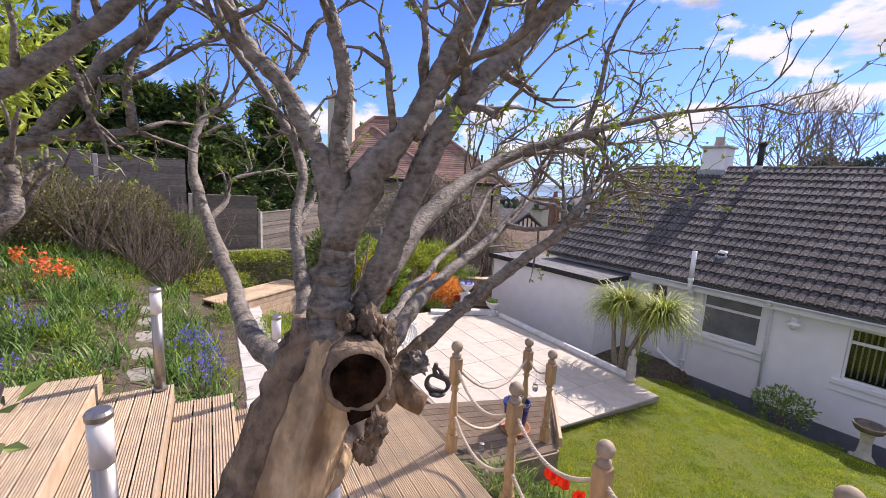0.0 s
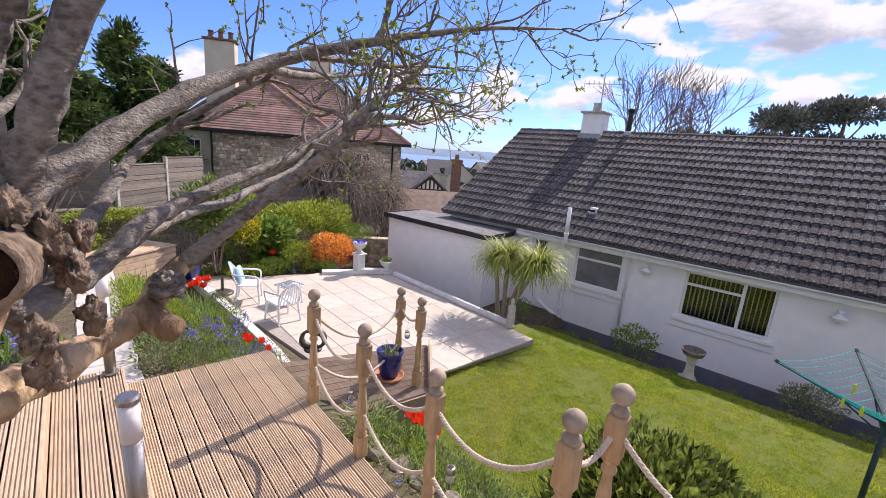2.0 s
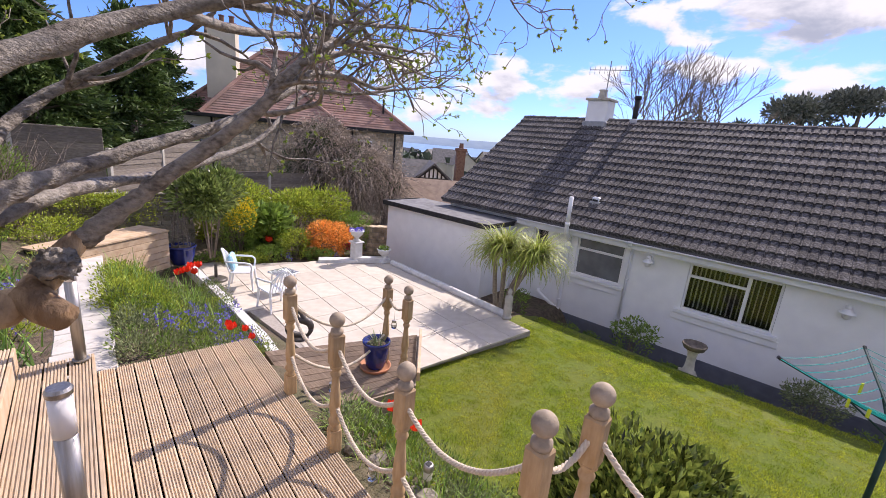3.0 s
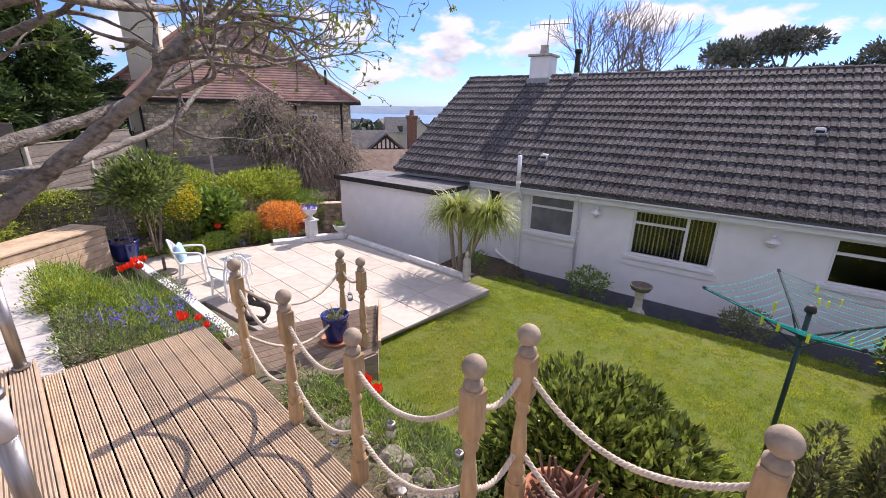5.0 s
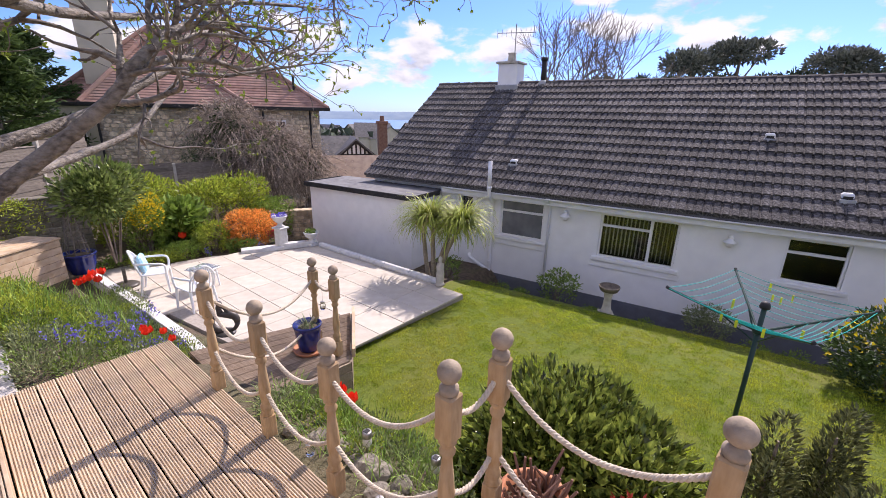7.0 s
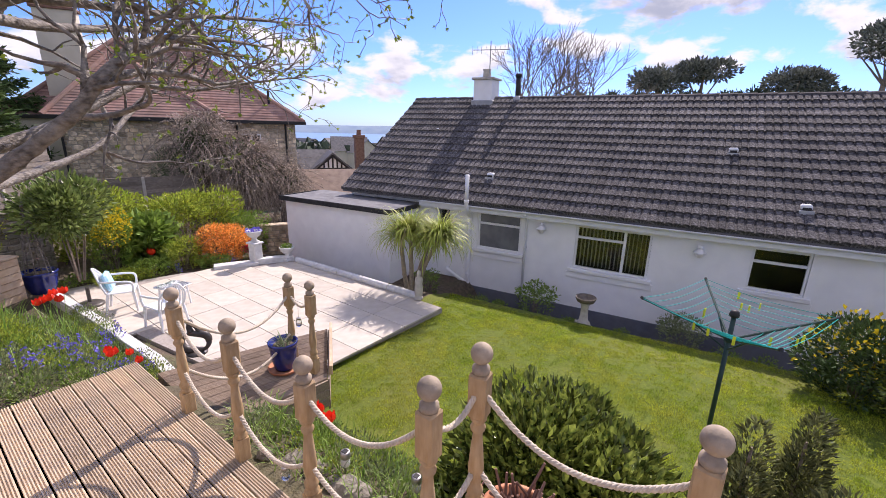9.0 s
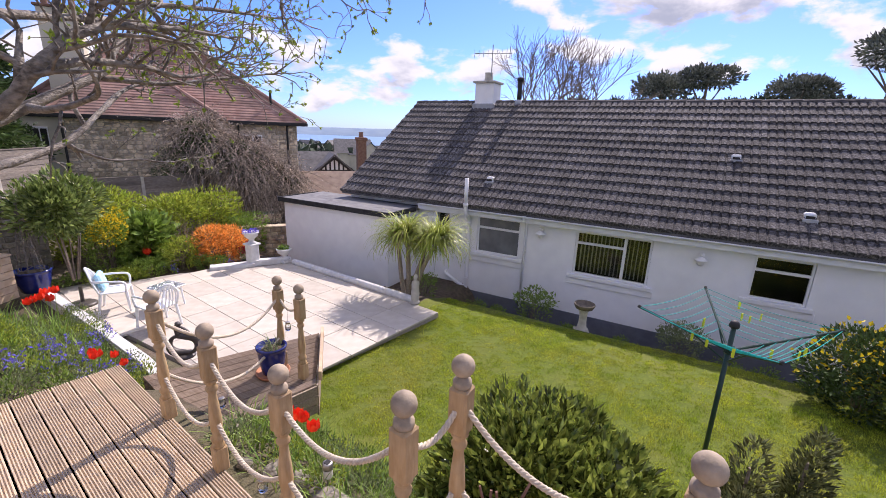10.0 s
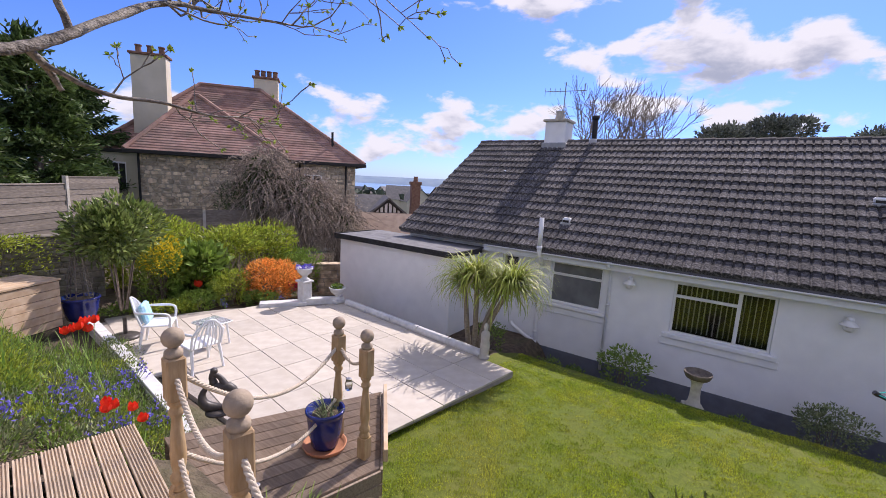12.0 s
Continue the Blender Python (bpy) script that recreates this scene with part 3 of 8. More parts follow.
def ground_z(x, y):
    # lawn, falling to the bungalow
    lawn = -1.38 - 0.08 * sm(8.2, 9.7, x) - 1.10 * sm(9.70, 10.7, x)
    # bank from the decks down to the lawn
    south = -0.22 + (lawn + 0.22) * sm(2.75, 4.7, x)
    if x < 1.4:
        south = max(south, -0.22 + 0.55 * sm(1.4, 0.2, x))
    # flower bed beyond the decks, falling to the patio and rising towards the hedge
    north = 0.42 - 0.52 * sm(-0.5, 1.5, x) - 0.35 * sm(1.9, 3.2, x) - 0.72 * sm(2.5, 3.9, x) - 0.25 * sm(4.2, 4.45, x)
    north += 0.50 * sm(6.0, 11.5, y) * sm(1.2, -1.2, x) - 0.35 * sm(6.0, 12.0, y) * sm(1.0, 2.4, x) * sm(4.4, 3.0, x)
    if x > 4.4:
        north = -1.38 - 0.5 * sm(9.2, 10.4, x)
    north += 0.25 * sm(10.2, 13.5, y) * sm(9.5, 7.5, x) * sm(3.5, 4.8, x)
    z = south + (north - south) * sm(4.2, 4.7, y)
    # land beyond the garden falls to the bay, and rises behind the bungalow
    d = math.hypot(x - 5, y - 5)
    az = math.degrees(math.atan2(x, y))
    if d > 16:
        fall = sm(20, 30, az) * sm(78, 62, az)
        z -= fall * (0.085 * (d - 16) if d < 620 else 51.3) + (1 - fall) * 0.01 * min(d - 16, 60)
        z += sm(66, 90, az) * sm(40, 240, d) * 14
    return z


def make_ground():
    near = list(np.arange(-9, 16.01, 0.25))
    far = [18, 21, 25, 30, 38, 50, 70, 100, 150, 220, 320, 460, 640, 760, 900, 1500]
    xs = [-f for f in far[::-1]] + near + far
    ys = xs
    vs = [(x, y, ground_z(x, y)) for y in ys for x in xs]
    n = len(xs)
    fs, lawn = [], []
    for j in range(len(ys) - 1):
        for i in range(n - 1):
            fs.append((j * n + i, j * n + i + 1, (j + 1) * n + i + 1, (j + 1) * n + i))
            cx, cy = (xs[i] + xs[i + 1]) / 2, (ys[j] + ys[j + 1]) / 2
            edge = 9.9
            lawn.append(1 if (3.9 < cx < edge and -9 < cy < 4.6) else 2 if abs(cx) > 16 or abs(cy) > 18 else 0)
    g = part("ground", (vs, fs), [M["soil"], M["lawn"], M["fartree"]], smooth=True)
    for p, k in zip(g.data.polygons, lawn):
        p.material_index = k
    return tagged(g, "mown green lawn, brown beds and falling land", "ground", kind="structure")


make_ground()
# sea and the headland across the bay
tagged(part("water", ([(300, 300, -50), (4600, 300, -50), (4600, 4600, -50), (300, 4600, -50)], [(0, 1, 2, 3)]), M["sea"]), "pale blue bay beyond the town", "sea", kind="structure")


def make_headland():
    vs, fs = [], []
    for i in range(61):
        a = radians(30 + 40 * i / 60)
        h = 8 + 9 * sm(44, 60, 30 + 40 * i / 60) + 5 * noise.noise((i * 0.21, 0, 0)) + 1.5 * noise.noise((i * 0.8, 3, 0))
        for d, z in ((3500, -51), (3700, h), (4000, h), (4200, -51)):
            vs.append((d * math.sin(a), d * math.cos(a), z))
    for i in range(60):
        for k in range(3):
            fs.append((i * 4 + k, i * 4 + k + 1, i * 4 + k + 5, i * 4 + k + 4))
    tagged(part("backdrop", (vs, fs), M["farland"], smooth=True), "low headland across the bay, blue haze in colour", "headland", kind="structure")


make_headland()

# ---- decks ----


def groove_board(length, width, thick=0.028, grooves=6):
    """A deck board along y with grooves on its top face."""
    prof = [(-width / 2, 0), (-width / 2, thick - 0.003), (-width / 2 + 0.003, thick)]
    step = (width - 0.016) / grooves
    for k in range(grooves):
        x = -width / 2 + 0.008 + k * step
        prof += [(x + step * 0.18, thick), (x + step * 0.30, thick - 0.010), (x + step * 0.70, thick - 0.010), (x + step * 0.82, thick)]
    prof += [(width / 2 - 0.003, thick), (width / 2, thick - 0.003), (width / 2, 0)]
    n = len(prof)
    vs = [(x, 0, z - thick) for x, z in prof] + [(x, length, z - thick) for x, z in prof]
    fs = [(k, n + k, n + (k + 1) % n, (k + 1) % n) for k in range(n)]
    fs += [tuple(range(n)), tuple(range(2 * n - 1, n - 1, -1))]
    return vs, fs


def make_deck(name, u0, u1, v0, v1, z, label, board=0.146, mat="deck", nose=None):
    d = empty(name, tuple(dk(0, 0, z)), math.degrees(A), label, "deck", kind="structure")
    n = max(1, round((u1 - u0) / board))
    w = (u1 - u0) / n
    first = None
    for k in range(n):
        if first is None:
            first = part("plank", groove_board(v1 - v0, w - 0.014), M[mat], d)
            ob = first
        else:
            ob = new("plank", first.data)
            ob.parent = d
        ob.location = (u0 + (k + 0.5) * w, v0, 0)
    for lo, hi in (((u0, v1 - 0.035, -0.16), (u1, v1 - 0.004, -0.031)), ((u1 - 0.03, v0, -0.17), (u1 - 0.002, v1 - 0.037, -0.031)), ((u0 + 0.002, v0, -0.17), (u0 + 0.03, v1 - 0.037, -0.031))):
        part("joist", boxm(lo, hi, 0.003), M["deckside"], d)
    return d


make_deck("lower_deck_landing", 0.03, 1.44, -4.0, 0, 0.0, "pinkish brown grooved timber deck landing")
make_deck("deck_step", -0.50, 0.0, -2.9, 0.05, 0.17, "weathered grooved timber deck step")
make_deck("deck_step", -1.03, -0.53, -2.6, 0.12, 0.34, "weathered grooved timber deck step")
make_deck("deck_step", -1.62, -1.06, -2.6, 0.2, 0.51, "weathered grooved timber deck step")
make_deck("deck_step", -2.9, -1.65, -3.0, 0.3, 0.68, "weathered grooved timber deck step")
# pale risers of the deck steps
for u, v0, v1, z0, z1 in ((0.012, -2.9, 0.05, -0.02, 0.172), (-0.515, -2.6, 0.12, 0.15, 0.342), (-1.045, -2.6, 0.2, 0.32, 0.512), (-1.635, -3.0, 0.3, 0.49, 0.682)):
    r = part("step_riser", boxm((-0.012, v0, z0), (0.012, v1, z1), 0.003), M["deckside"])
    r.matrix_world = pose(*dk(u, 0, 0), 0, 0, math.degrees(A))
    tagged(r, "pale timber riser board of deck step", "riser", kind="structure")
# landings by which the walker comes down
for name, lo, hi in (("landing", (0.9, 0.05, -0.1), (2.5, 0.98, 0.17)), ("landing", (0.75, -1.6, -0.1), (2.62, 0.03, 0.48)), ("landing", (-1.6, -1.6, -0.1), (0.73, 0.45, 0.76))):
    tagged(part(name, boxm(lo, hi, 0.01), M["deckside"]), "plain timber landing of the deck stairs", "deck", kind="structure")


def make_low_deck():
    z = -0.42
    d = empty("corner_deck", (3.02, 3.22, z), 0, "greyed grooved timber corner deck above the patio", "deck", kind="structure")
    # boards run across, cut to the four-sided outline
    a, b, c, e = Vector((0.0, 0.0)), Vector((1.22, -0.30)), Vector((2.18, 0.62)), Vector((0.25, 1.50))
    n = 10
    for k in range(n):
        t0, t1 = k / n + 0.004, (k + 1) / n - 0.004
        l0, l1, r0, r1 = a.lerp(e, t0), a.lerp(e, t1), b.lerp(c, t0), b.lerp(c, t1)
        vs, fs = [], []
        steps = 12
        for side in (0, 1):
            for i in range(steps + 1):
                f = i / steps
                p = l0.lerp(l1, f) if side == 0 else r0.lerp(r1, f)
                vs.append((p.x, p.y, -0.012 if i % 2 else 0.0))
        for i in range(steps):
            fs.append((i, i + 1, steps + 2 + i, steps + 1 + i)[::-1])
        o = len(vs)
        vs += [(l0.x, l0.y, -0.03), (l1.x, l1.y, -0.03), (r0.x, r0.y, -0.03), (r1.x, r1.y, -0.03)]
        fs += [(0, steps + 1, o + 2, o), (steps, o + 1, o + 3, 2 * steps + 1), (0, o, o + 1, steps), (steps + 1, 2 * steps + 1, o + 3, o + 2)]
        part("plank", (vs, fs), M["deckgrey"], d)
    for p, q, h in ((a, b, 0.36), (b, c, 0.42), (c, e, 0.5)):
        w = (q - p)
        ln = w.length
        for r in range(3):
            o = part("plank", boxm((0, -0.012, -h + r * h / 3), (ln, 0.012, -h + (r + 1) * h / 3 - 0.006), 0.003), M["deckgrey"], d)
            o.matrix_local = pose(p.x, p.y, -0.012, 0, 0, math.degrees(math.atan2(w.y, w.x))) @ pose(0, -0.016, 0)
    # pale rail board along the patio side
    w = c - b
    o = part("edge_board", boxm((0.1, -0.02, -0.02), (w.length, 0.02, 0.10), 0.004), M["deckside"], d)
    o.matrix_local = pose(b.x, b.y, 0.0, 0, 0, math.degrees(math.atan2(w.y, w.x))) @ pose(0, -0.05, 0)


make_low_deck()

# ---- patio ----
PATIO = [(4.45, 4.9), (4.45, 11.3), (5.3, 11.0), (6.8, 10.45), (8.3, 9.4), (9.0, 9.1), (8.45, 3.68), (5.0, 4.3)]


def inside(x, y, poly):
    r = False
    for i in range(len(poly)):
        (x0, y0), (x1, y1) = poly[i], poly[i - 1]
        if (y0 > y) != (y1 > y) and x < (x1 - x0) * (y - y0) / (y1 - y0) + x0:
            r = not r
    return r


def make_patio():
    p = empty("patio", (8.45, 3.68, -1.25), math.degrees(A), "pale cream concrete slab patio, swept clean", "patio", kind="structure")
    vs = [(x, y, -1.262) for x, y in PATIO] + [(x, y, -1.42) for x, y in PATIO]
    n = len(PATIO)
    base = part("bedding", (vs, [tuple(range(n))[::-1]] + [(i, (i + 1) % n, n + (i + 1) % n, n + i) for i in range(n)]), M["grout"], p)
    base.matrix_parent_inverse = p.matrix_world.inverted()
    L, W = SLAB
    meshes = []
    rng = random.Random(4)
    for i in range(-9, 1):
        for j in range(0, 12):
            x0, y0 = i * L - L, j * W
            c = p.matrix_world @ Vector((x0 + L / 2, y0 + W / 2, 0))
            if not inside(c.x, c.y, PATIO):
                continue
            if not meshes:
                meshes.append(part("slab", boxm((0.005, 0.005, -0.04), (L - 0.005, W - 0.005, 0), 0.004), M["slab"], p))
                ob = meshes[0]
            else:
                ob = new("slab", meshes[0].data)
                ob.parent = p
            ob.location = (x0, y0, rng.uniform(-0.002, 0.002))


SLAB = (0.6, 0.9)
make_patio()

# ---- bungalow ----
WX, EAVE, RX, RZ, Y0, Y1 = 11.94, 0.50, 16.2, 3.55, -14.0, 9.15


def wall_with_openings(name, y0, y1, z0, z1, holes, mat, label, x=WX, t=0.28):
    """A wall in the plane x, running along y, with openings right through it."""
    ys = sorted({y0, y1, *[h[0] for h in holes], *[h[1] for h in holes]})
    zs = sorted({z0, z1, *[h[2] for h in holes], *[h[3] for h in holes]})
    bm = bmesh.new()
    for a, b in zip(ys, ys[1:]):
        for c, d in zip(zs, zs[1:]):
            if not any(h[0] <= a and b <= h[1] and h[2] <= c and d <= h[3] for h in holes):
                box(bm, (x, a, c), (x + t, b, d))
    bmesh.ops.remove_doubles(bm, verts=bm.verts, dist=1e-4)
    return tagged(part(name, bm, mat), label, "wall", kind="structure")


WINDOWS = [(-0.06, 1.71, -0.94, 0.20), (3.18, 4.47, -0.82, 0.24), (-3.05, -2.02, -0.76, 0.20), (5.35, 5.85, -0.45, 0.22)]
wall_with_openings("wall_garden_side", Y0, Y1, -2.03, 0.42, WINDOWS, M["render_white"], "white rendered bungalow wall in shade")
tagged(part("plinth", boxm((WX - 0.012, Y0, -2.75), (WX + 0.27, Y1, -2.032), 0.004), M["plinth"]), "dark grey painted plinth of bungalow", "plinth", kind="structure")
tagged(part("wall_gable", boxm((WX + 0.3, Y1 - 0.28, -2.7), (20.2, Y1, 0.4)), M["render_white"]), "white rendered gable wall of bungalow", "wall", kind="structure")
tagged(part("wall_gable_triangle", ([(WX + 0.1, Y1 - 0.02, 0.41), (20.4, Y1 - 0.02, 0.41), (RX, Y1 - 0.02, 3.4), (WX + 0.1, Y1 - 0.26, 0.41), (20.4, Y1 - 0.26, 0.41), (RX, Y1 - 0.26, 3.4)], [(0, 1, 2), (5, 4, 3), (0, 3, 4, 1), (1, 4, 5, 2), (2, 5, 3, 0)]), M["render_white"]), "white rendered gable of bungalow", "wall", kind="structure")
tagged(part("wall_rear", boxm((20.2, Y0, -2.7), (20.45, Y1, 0.4)), M["render_white"]), "white rendered rear wall of bungalow", "wall", kind="structure")
# inner surfaces, coloured dark so the rooms look unlit
tagged(part("wall_inner", boxm((WX + 3.2, Y0, -2.6), (WX + 3.3, Y1 - 0.3, 0.3)), M["interior"]), "dim inner wall of bungalow", "wall", kind="structure")
tagged(part("floor", boxm((WX + 0.28, Y0, -1.9), (WX + 3.2, Y1 - 0.3, -1.85)), M["interior"]), "dim floor inside bungalow", "floor", kind="structure")
tagged(part("ceiling", boxm((WX + 0.29, Y0, 0.3), (WX + 3.2, Y1 - 0.3, 0.35)), M["interior"]), "dim ceiling inside bungalow", "ceiling", kind="structure")
for y in (2.4, 5.1, -1.2):
    tagged(part("wall_partition", boxm((WX + 0.29, y, -1.84), (WX + 3.19, y + 0.08, 0.29)), M["interior"]), "dim partition inside bungalow", "wall", kind="structure")


def make_window(y0, y1, z0, z1, mullions, transoms, label, sill=True, glass="glass", blind=False):
    w = empty("window_1", (WX + 0.03, y0, z0), 0, label, "window", kind="structure")
    W, H, f = y1 - y0, z1 - z0, 0.055
    for nm, lo, hi in (("window_frame", (0, 0.004, 0.004), (0.06, f, H - 0.004)), ("window_frame", (0, W - f, 0.004), (0.06, W - 0.004, H - 0.004)), ("window_frame", (0.002, f, 0.004), (0.058, W - f, f)), ("window_frame", (0.002, f, H - f), (0.058, W - f, H - 0.004))):
        part(nm, boxm(lo, hi, 0.006), M["upvc"], w)
    ys = [f] + [m * W for m in mullions] + [W - f]
    for m in mullions:
        part("mullion", boxm((-0.008, m * W - 0.035, f), (0.056, m * W + 0.035, H - f), 0.006), M["upvc"], w)
    for i in range(len(ys) - 1):
        a, b = ys[i] + (0.035 if i else 0), ys[i + 1] - (0.035 if i < len(ys) - 2 else 0)
        t = transoms[i]
        zs = [f, H - f] if t is None else [f, t * H - 0.03, t * H + 0.03, H - f]
        if t is not None:
            part("transom", boxm((-0.012, a, t * H - 0.03), (0.056, b, t * H + 0.03), 0.006), M["upvc"], w)
        for k in range(0, len(zs), 2):
            pn = part("pane", boxm((0.024, a, zs[k]), (0.032, b, zs[k + 1])), M[glass], w)
            pn.visible_shadow = False
    if sill:
        part("window_sill", boxm((-0.11, -0.12, -0.10), (0.0, W + 0.12, -0.002), 0.012), M["upvc"], w)
        part("sill_band", boxm((-0.065, -0.16, -0.26), (-0.031, W + 0.16, -0.105), 0.006), M["render_white"], w)
    if blind:
        n = 17
        for k in range(n):
            y = 0.08 + (W - 0.16) * (k + 0.5) / n
            o = part("blind_slat", boxm((-0.001, -0.045, 0.06), (0.001, 0.045, H - 0.06)), M["blind"], w)
            o.matrix_local = pose(0.16, y, 0, 0, 0, 78)
    return w


make_window(*WINDOWS[0], [0.335], [None, 0.73], "white plastic window with vertical blinds", blind=True)
make_window(*WINDOWS[1], [], [0.70], "white plastic bathroom window with obscured glass", glass="frostglass")
make_window(*WINDOWS[2], [], [0.68], "white plastic casement window, dark room inside")
make_window(*WINDOWS[3], [], [None], "small white plastic window beside annex", sill=False)


def tile_mesh(w=0.335, l=0.41, h=0.082):
    """Interlocking tile: along x up the slope, across y, with two flat rolls."""
    prof = [(0.0, 0.0), (0.014, 0.002), (0.030, 0.030), (0.138, 0.032), (0.154, 0.003), (0.180, 0.003), (0.196, 0.032), (0.305, 0.030), (0.321, 0.002), (0.335, 0.0)]
    vs, fs = [], []
    n = len(prof)
    for x, dz in ((0, 0.0), (l, -0.004)):
        for y, z in prof:
            vs.append((x, y * w / 0.335, z + h + dz))
    vs += [(0.004, y * w / 0.335, 0.0) for y, z in prof]
    for i in range(n - 1):
        fs.append((i, n + i, n + i + 1, i + 1))
        fs.append((2 * n + i, i, i + 1, 2 * n + i + 1))
    fs += [(0, 2 * n, n), (n - 1, 2 * n - 1, 3 * n - 1)]
    return vs, fs


def make_roof():
    ex = 11.62
    sl = math.atan2(RZ - EAVE, RX - ex)
    length = math.hypot(RZ - EAVE, RX - ex)
    roof = empty("roof", (ex, 0, EAVE), 0, "dark weathered concrete tile roof with lichen", "roof", kind="structure")
    n = 15
    gauge = length / n
    deckv = [(ex, Y0, EAVE), (ex, Y1 + 0.12, EAVE), (RX, Y1 + 0.12, RZ), (RX, Y0, RZ), (2 * RX - ex, Y1 + 0.12, EAVE), (2 * RX - ex, Y0, EAVE)]
    deckv += [(x, y, z - 0.06) for x, y, z in deckv]
    slab = part("roof_deck", (deckv, [(0, 3, 2, 1), (3, 5, 4, 2), (6, 7, 8, 9), (9, 8, 10, 11), (0, 1, 7, 6), (1, 2, 8, 7), (2, 4, 10, 8), (4, 5, 11, 10), (5, 3, 9, 11), (3, 0, 6, 9)]), M["slate"], roof)
    slab.matrix_parent_inverse = roof.matrix_world.inverted()
    tv, tf = tile_mesh(l=gauge + 0.05)
    tw = 0.335
    cols = int((Y1 + 0.14 - Y0) / tw)
    rng = random.Random(9)
    restv, restf = [], []
    proto = None
    rot = pose(0, 0, 0, 0, -math.degrees(sl), 0)
    for r in range(n):
        for c in range(cols):
            y = Y1 + 0.14 - (c + 1) * tw
            s = r * gauge - (0.03 if r == 0 else 0)
            m = pose(math.cos(sl) * s + rng.uniform(-0.004, 0.004), y, math.sin(sl) * s + 0.012, rng.uniform(-0.5, 0.5), -math.degrees(sl) + 5.6 + rng.uniform(-0.4, 0.4), rng.uniform(-0.4, 0.4))
            if r < 10 and -5.0 < y < 4.8:
                if proto is None:
                    proto = part("tile", (tv, tf), M["tile"], roof)
                    ob = proto
                else:
                    ob = new("tile", proto.data)
                    ob.parent = roof
                ob.matrix_local = m
            else:
                o = len(restv)
                restv += [tuple(m @ Vector(v)) for v in tv]
                restf += [tuple(i + o for i in f) for f in tf]
    tagged(part("tile_courses", (restv, restf), M["tile"], roof), "remaining dark concrete tile courses", kind="stuff")
    # half-round ridge
    k = 0
    y = Y1 + 0.16
    while y > Y0 + 0.5:
        v, f = tube([(RX - ex, y, RZ - EAVE - 0.03), (RX - ex, y - 0.44, RZ - EAVE - 0.02)], [0.135, 0.142], 12)
        part("ridge_tile", (v, f), M["ridge"], roof, smooth=False)
        y -= 0.45
    return roof


def make_gutters():
    g = empty("gutter", (11.58, 0, 0.40), 0, "white plastic gutter and fascia under tiles", "gutter", kind="structure")
    def trough(y0, y1):
        vs, fs = [], []
        prof = [(0.055 * math.cos(a), -0.055 * math.sin(a)) for a in np.linspace(0, math.pi, 9)]
        prof2 = [(0.050 * math.cos(a), -0.050 * math.sin(a)) for a in np.linspace(math.pi, 0, 9)]
        pr = prof + prof2
        for y in (y0, y1):
            vs += [(x, y, z + 0.05) for x, z in pr]
        n = len(pr)
        return vs, [(i, (i + 1) % n, n + (i + 1) % n, n + i) for i in range(n)]
    part("trough", trough(Y0, 6.2), M["gutter"], g, smooth=True)
    part("fascia", boxm((0.062, Y0, -0.13), (0.085, 6.3, 0.07), 0.003), M["gutter"], g)
    part("soffit", boxm((0.087, Y0, -0.128), (0.358, 6.3, -0.110)), M["gutter"], g)


def make_downpipe(y, label, x=WX - 0.06):
    d = empty("downpipe", (x, y, -2.2), 0, label, "pipe")
    part("pipe", tube([(0, 0, 0.0), (0, 0, 2.3), (-0.02, 0, 2.42), (-0.26, 0, 2.58)], 0.034, 12), M["gutter"], d, smooth=True)
    part("hopper", lathe([(0.03, 0), (0.05, 0.02), (0.055, 0.12), (0.05, 0.13)], 14, (-0.27, 0, 2.52)), M["gutter"], d, smooth=True)
    for z in (0.5, 1.6):
        part("bracket", boxm((-0.042, -0.045, z), (0.058, 0.045, z + 0.03), 0.004), M["gutter"], d)


make_roof()
make_gutters()
make_downpipe(3.02, "white plastic downpipe on white wall")


def make_soil_stack():
    s = empty("soil_stack", (WX - 0.075, 4.72, -2.3), 0, "white plastic soil pipe rising past the eaves", "pipe")
    part("lower_pipe", tube(spline([(0, 0, 0.35), (0, 0, 1.2), (0, 0, 2.25), (-0.05, -0.02, 2.42), (-0.30, -0.05, 2.62), (-0.36, -0.06, 2.80), (-0.36, -0.06, 2.9)], 4), 0.056, 16), M["upvc"], s, smooth=True)
    part("upper_pipe", tube([(-0.36, -0.06, 2.86), (-0.36, -0.06, 3.60)], 0.055, 16), M["upvc"], s, smooth=True)
    for z in (0.6, 1.5, 2.25):
        part("collar", lathe([(0.056, 0), (0.068, 0.005), (0.068, 0.07), (0.056, 0.075)], 16, (0, 0, z)), M["upvc"], s, smooth=True)
    part("collar", lathe([(0.056, 0), (0.068, 0.005), (0.068, 0.09), (0.056, 0.095)], 16, (-0.36, -0.06, 2.82)), M["upvc"], s, smooth=True)
    part("branch", tube(spline([(0, 0, 0.42), (-0.04, 0.1, 0.40), (-0.06, 0.35, 0.52), (-0.05, 0.62, 0.66), (0.06, 0.7, 0.70)], 4), 0.05, 12), M["upvc"], s, smooth=True)
    part("foot_bend", tube(spline([(0, 0, 0.4), (0, 0, 0.2), (-0.05, -0.02, 0.08), (-0.1, -0.04, 0.02)], 4), 0.062, 12), M["upvc"], s, smooth=True)


make_soil_stack()


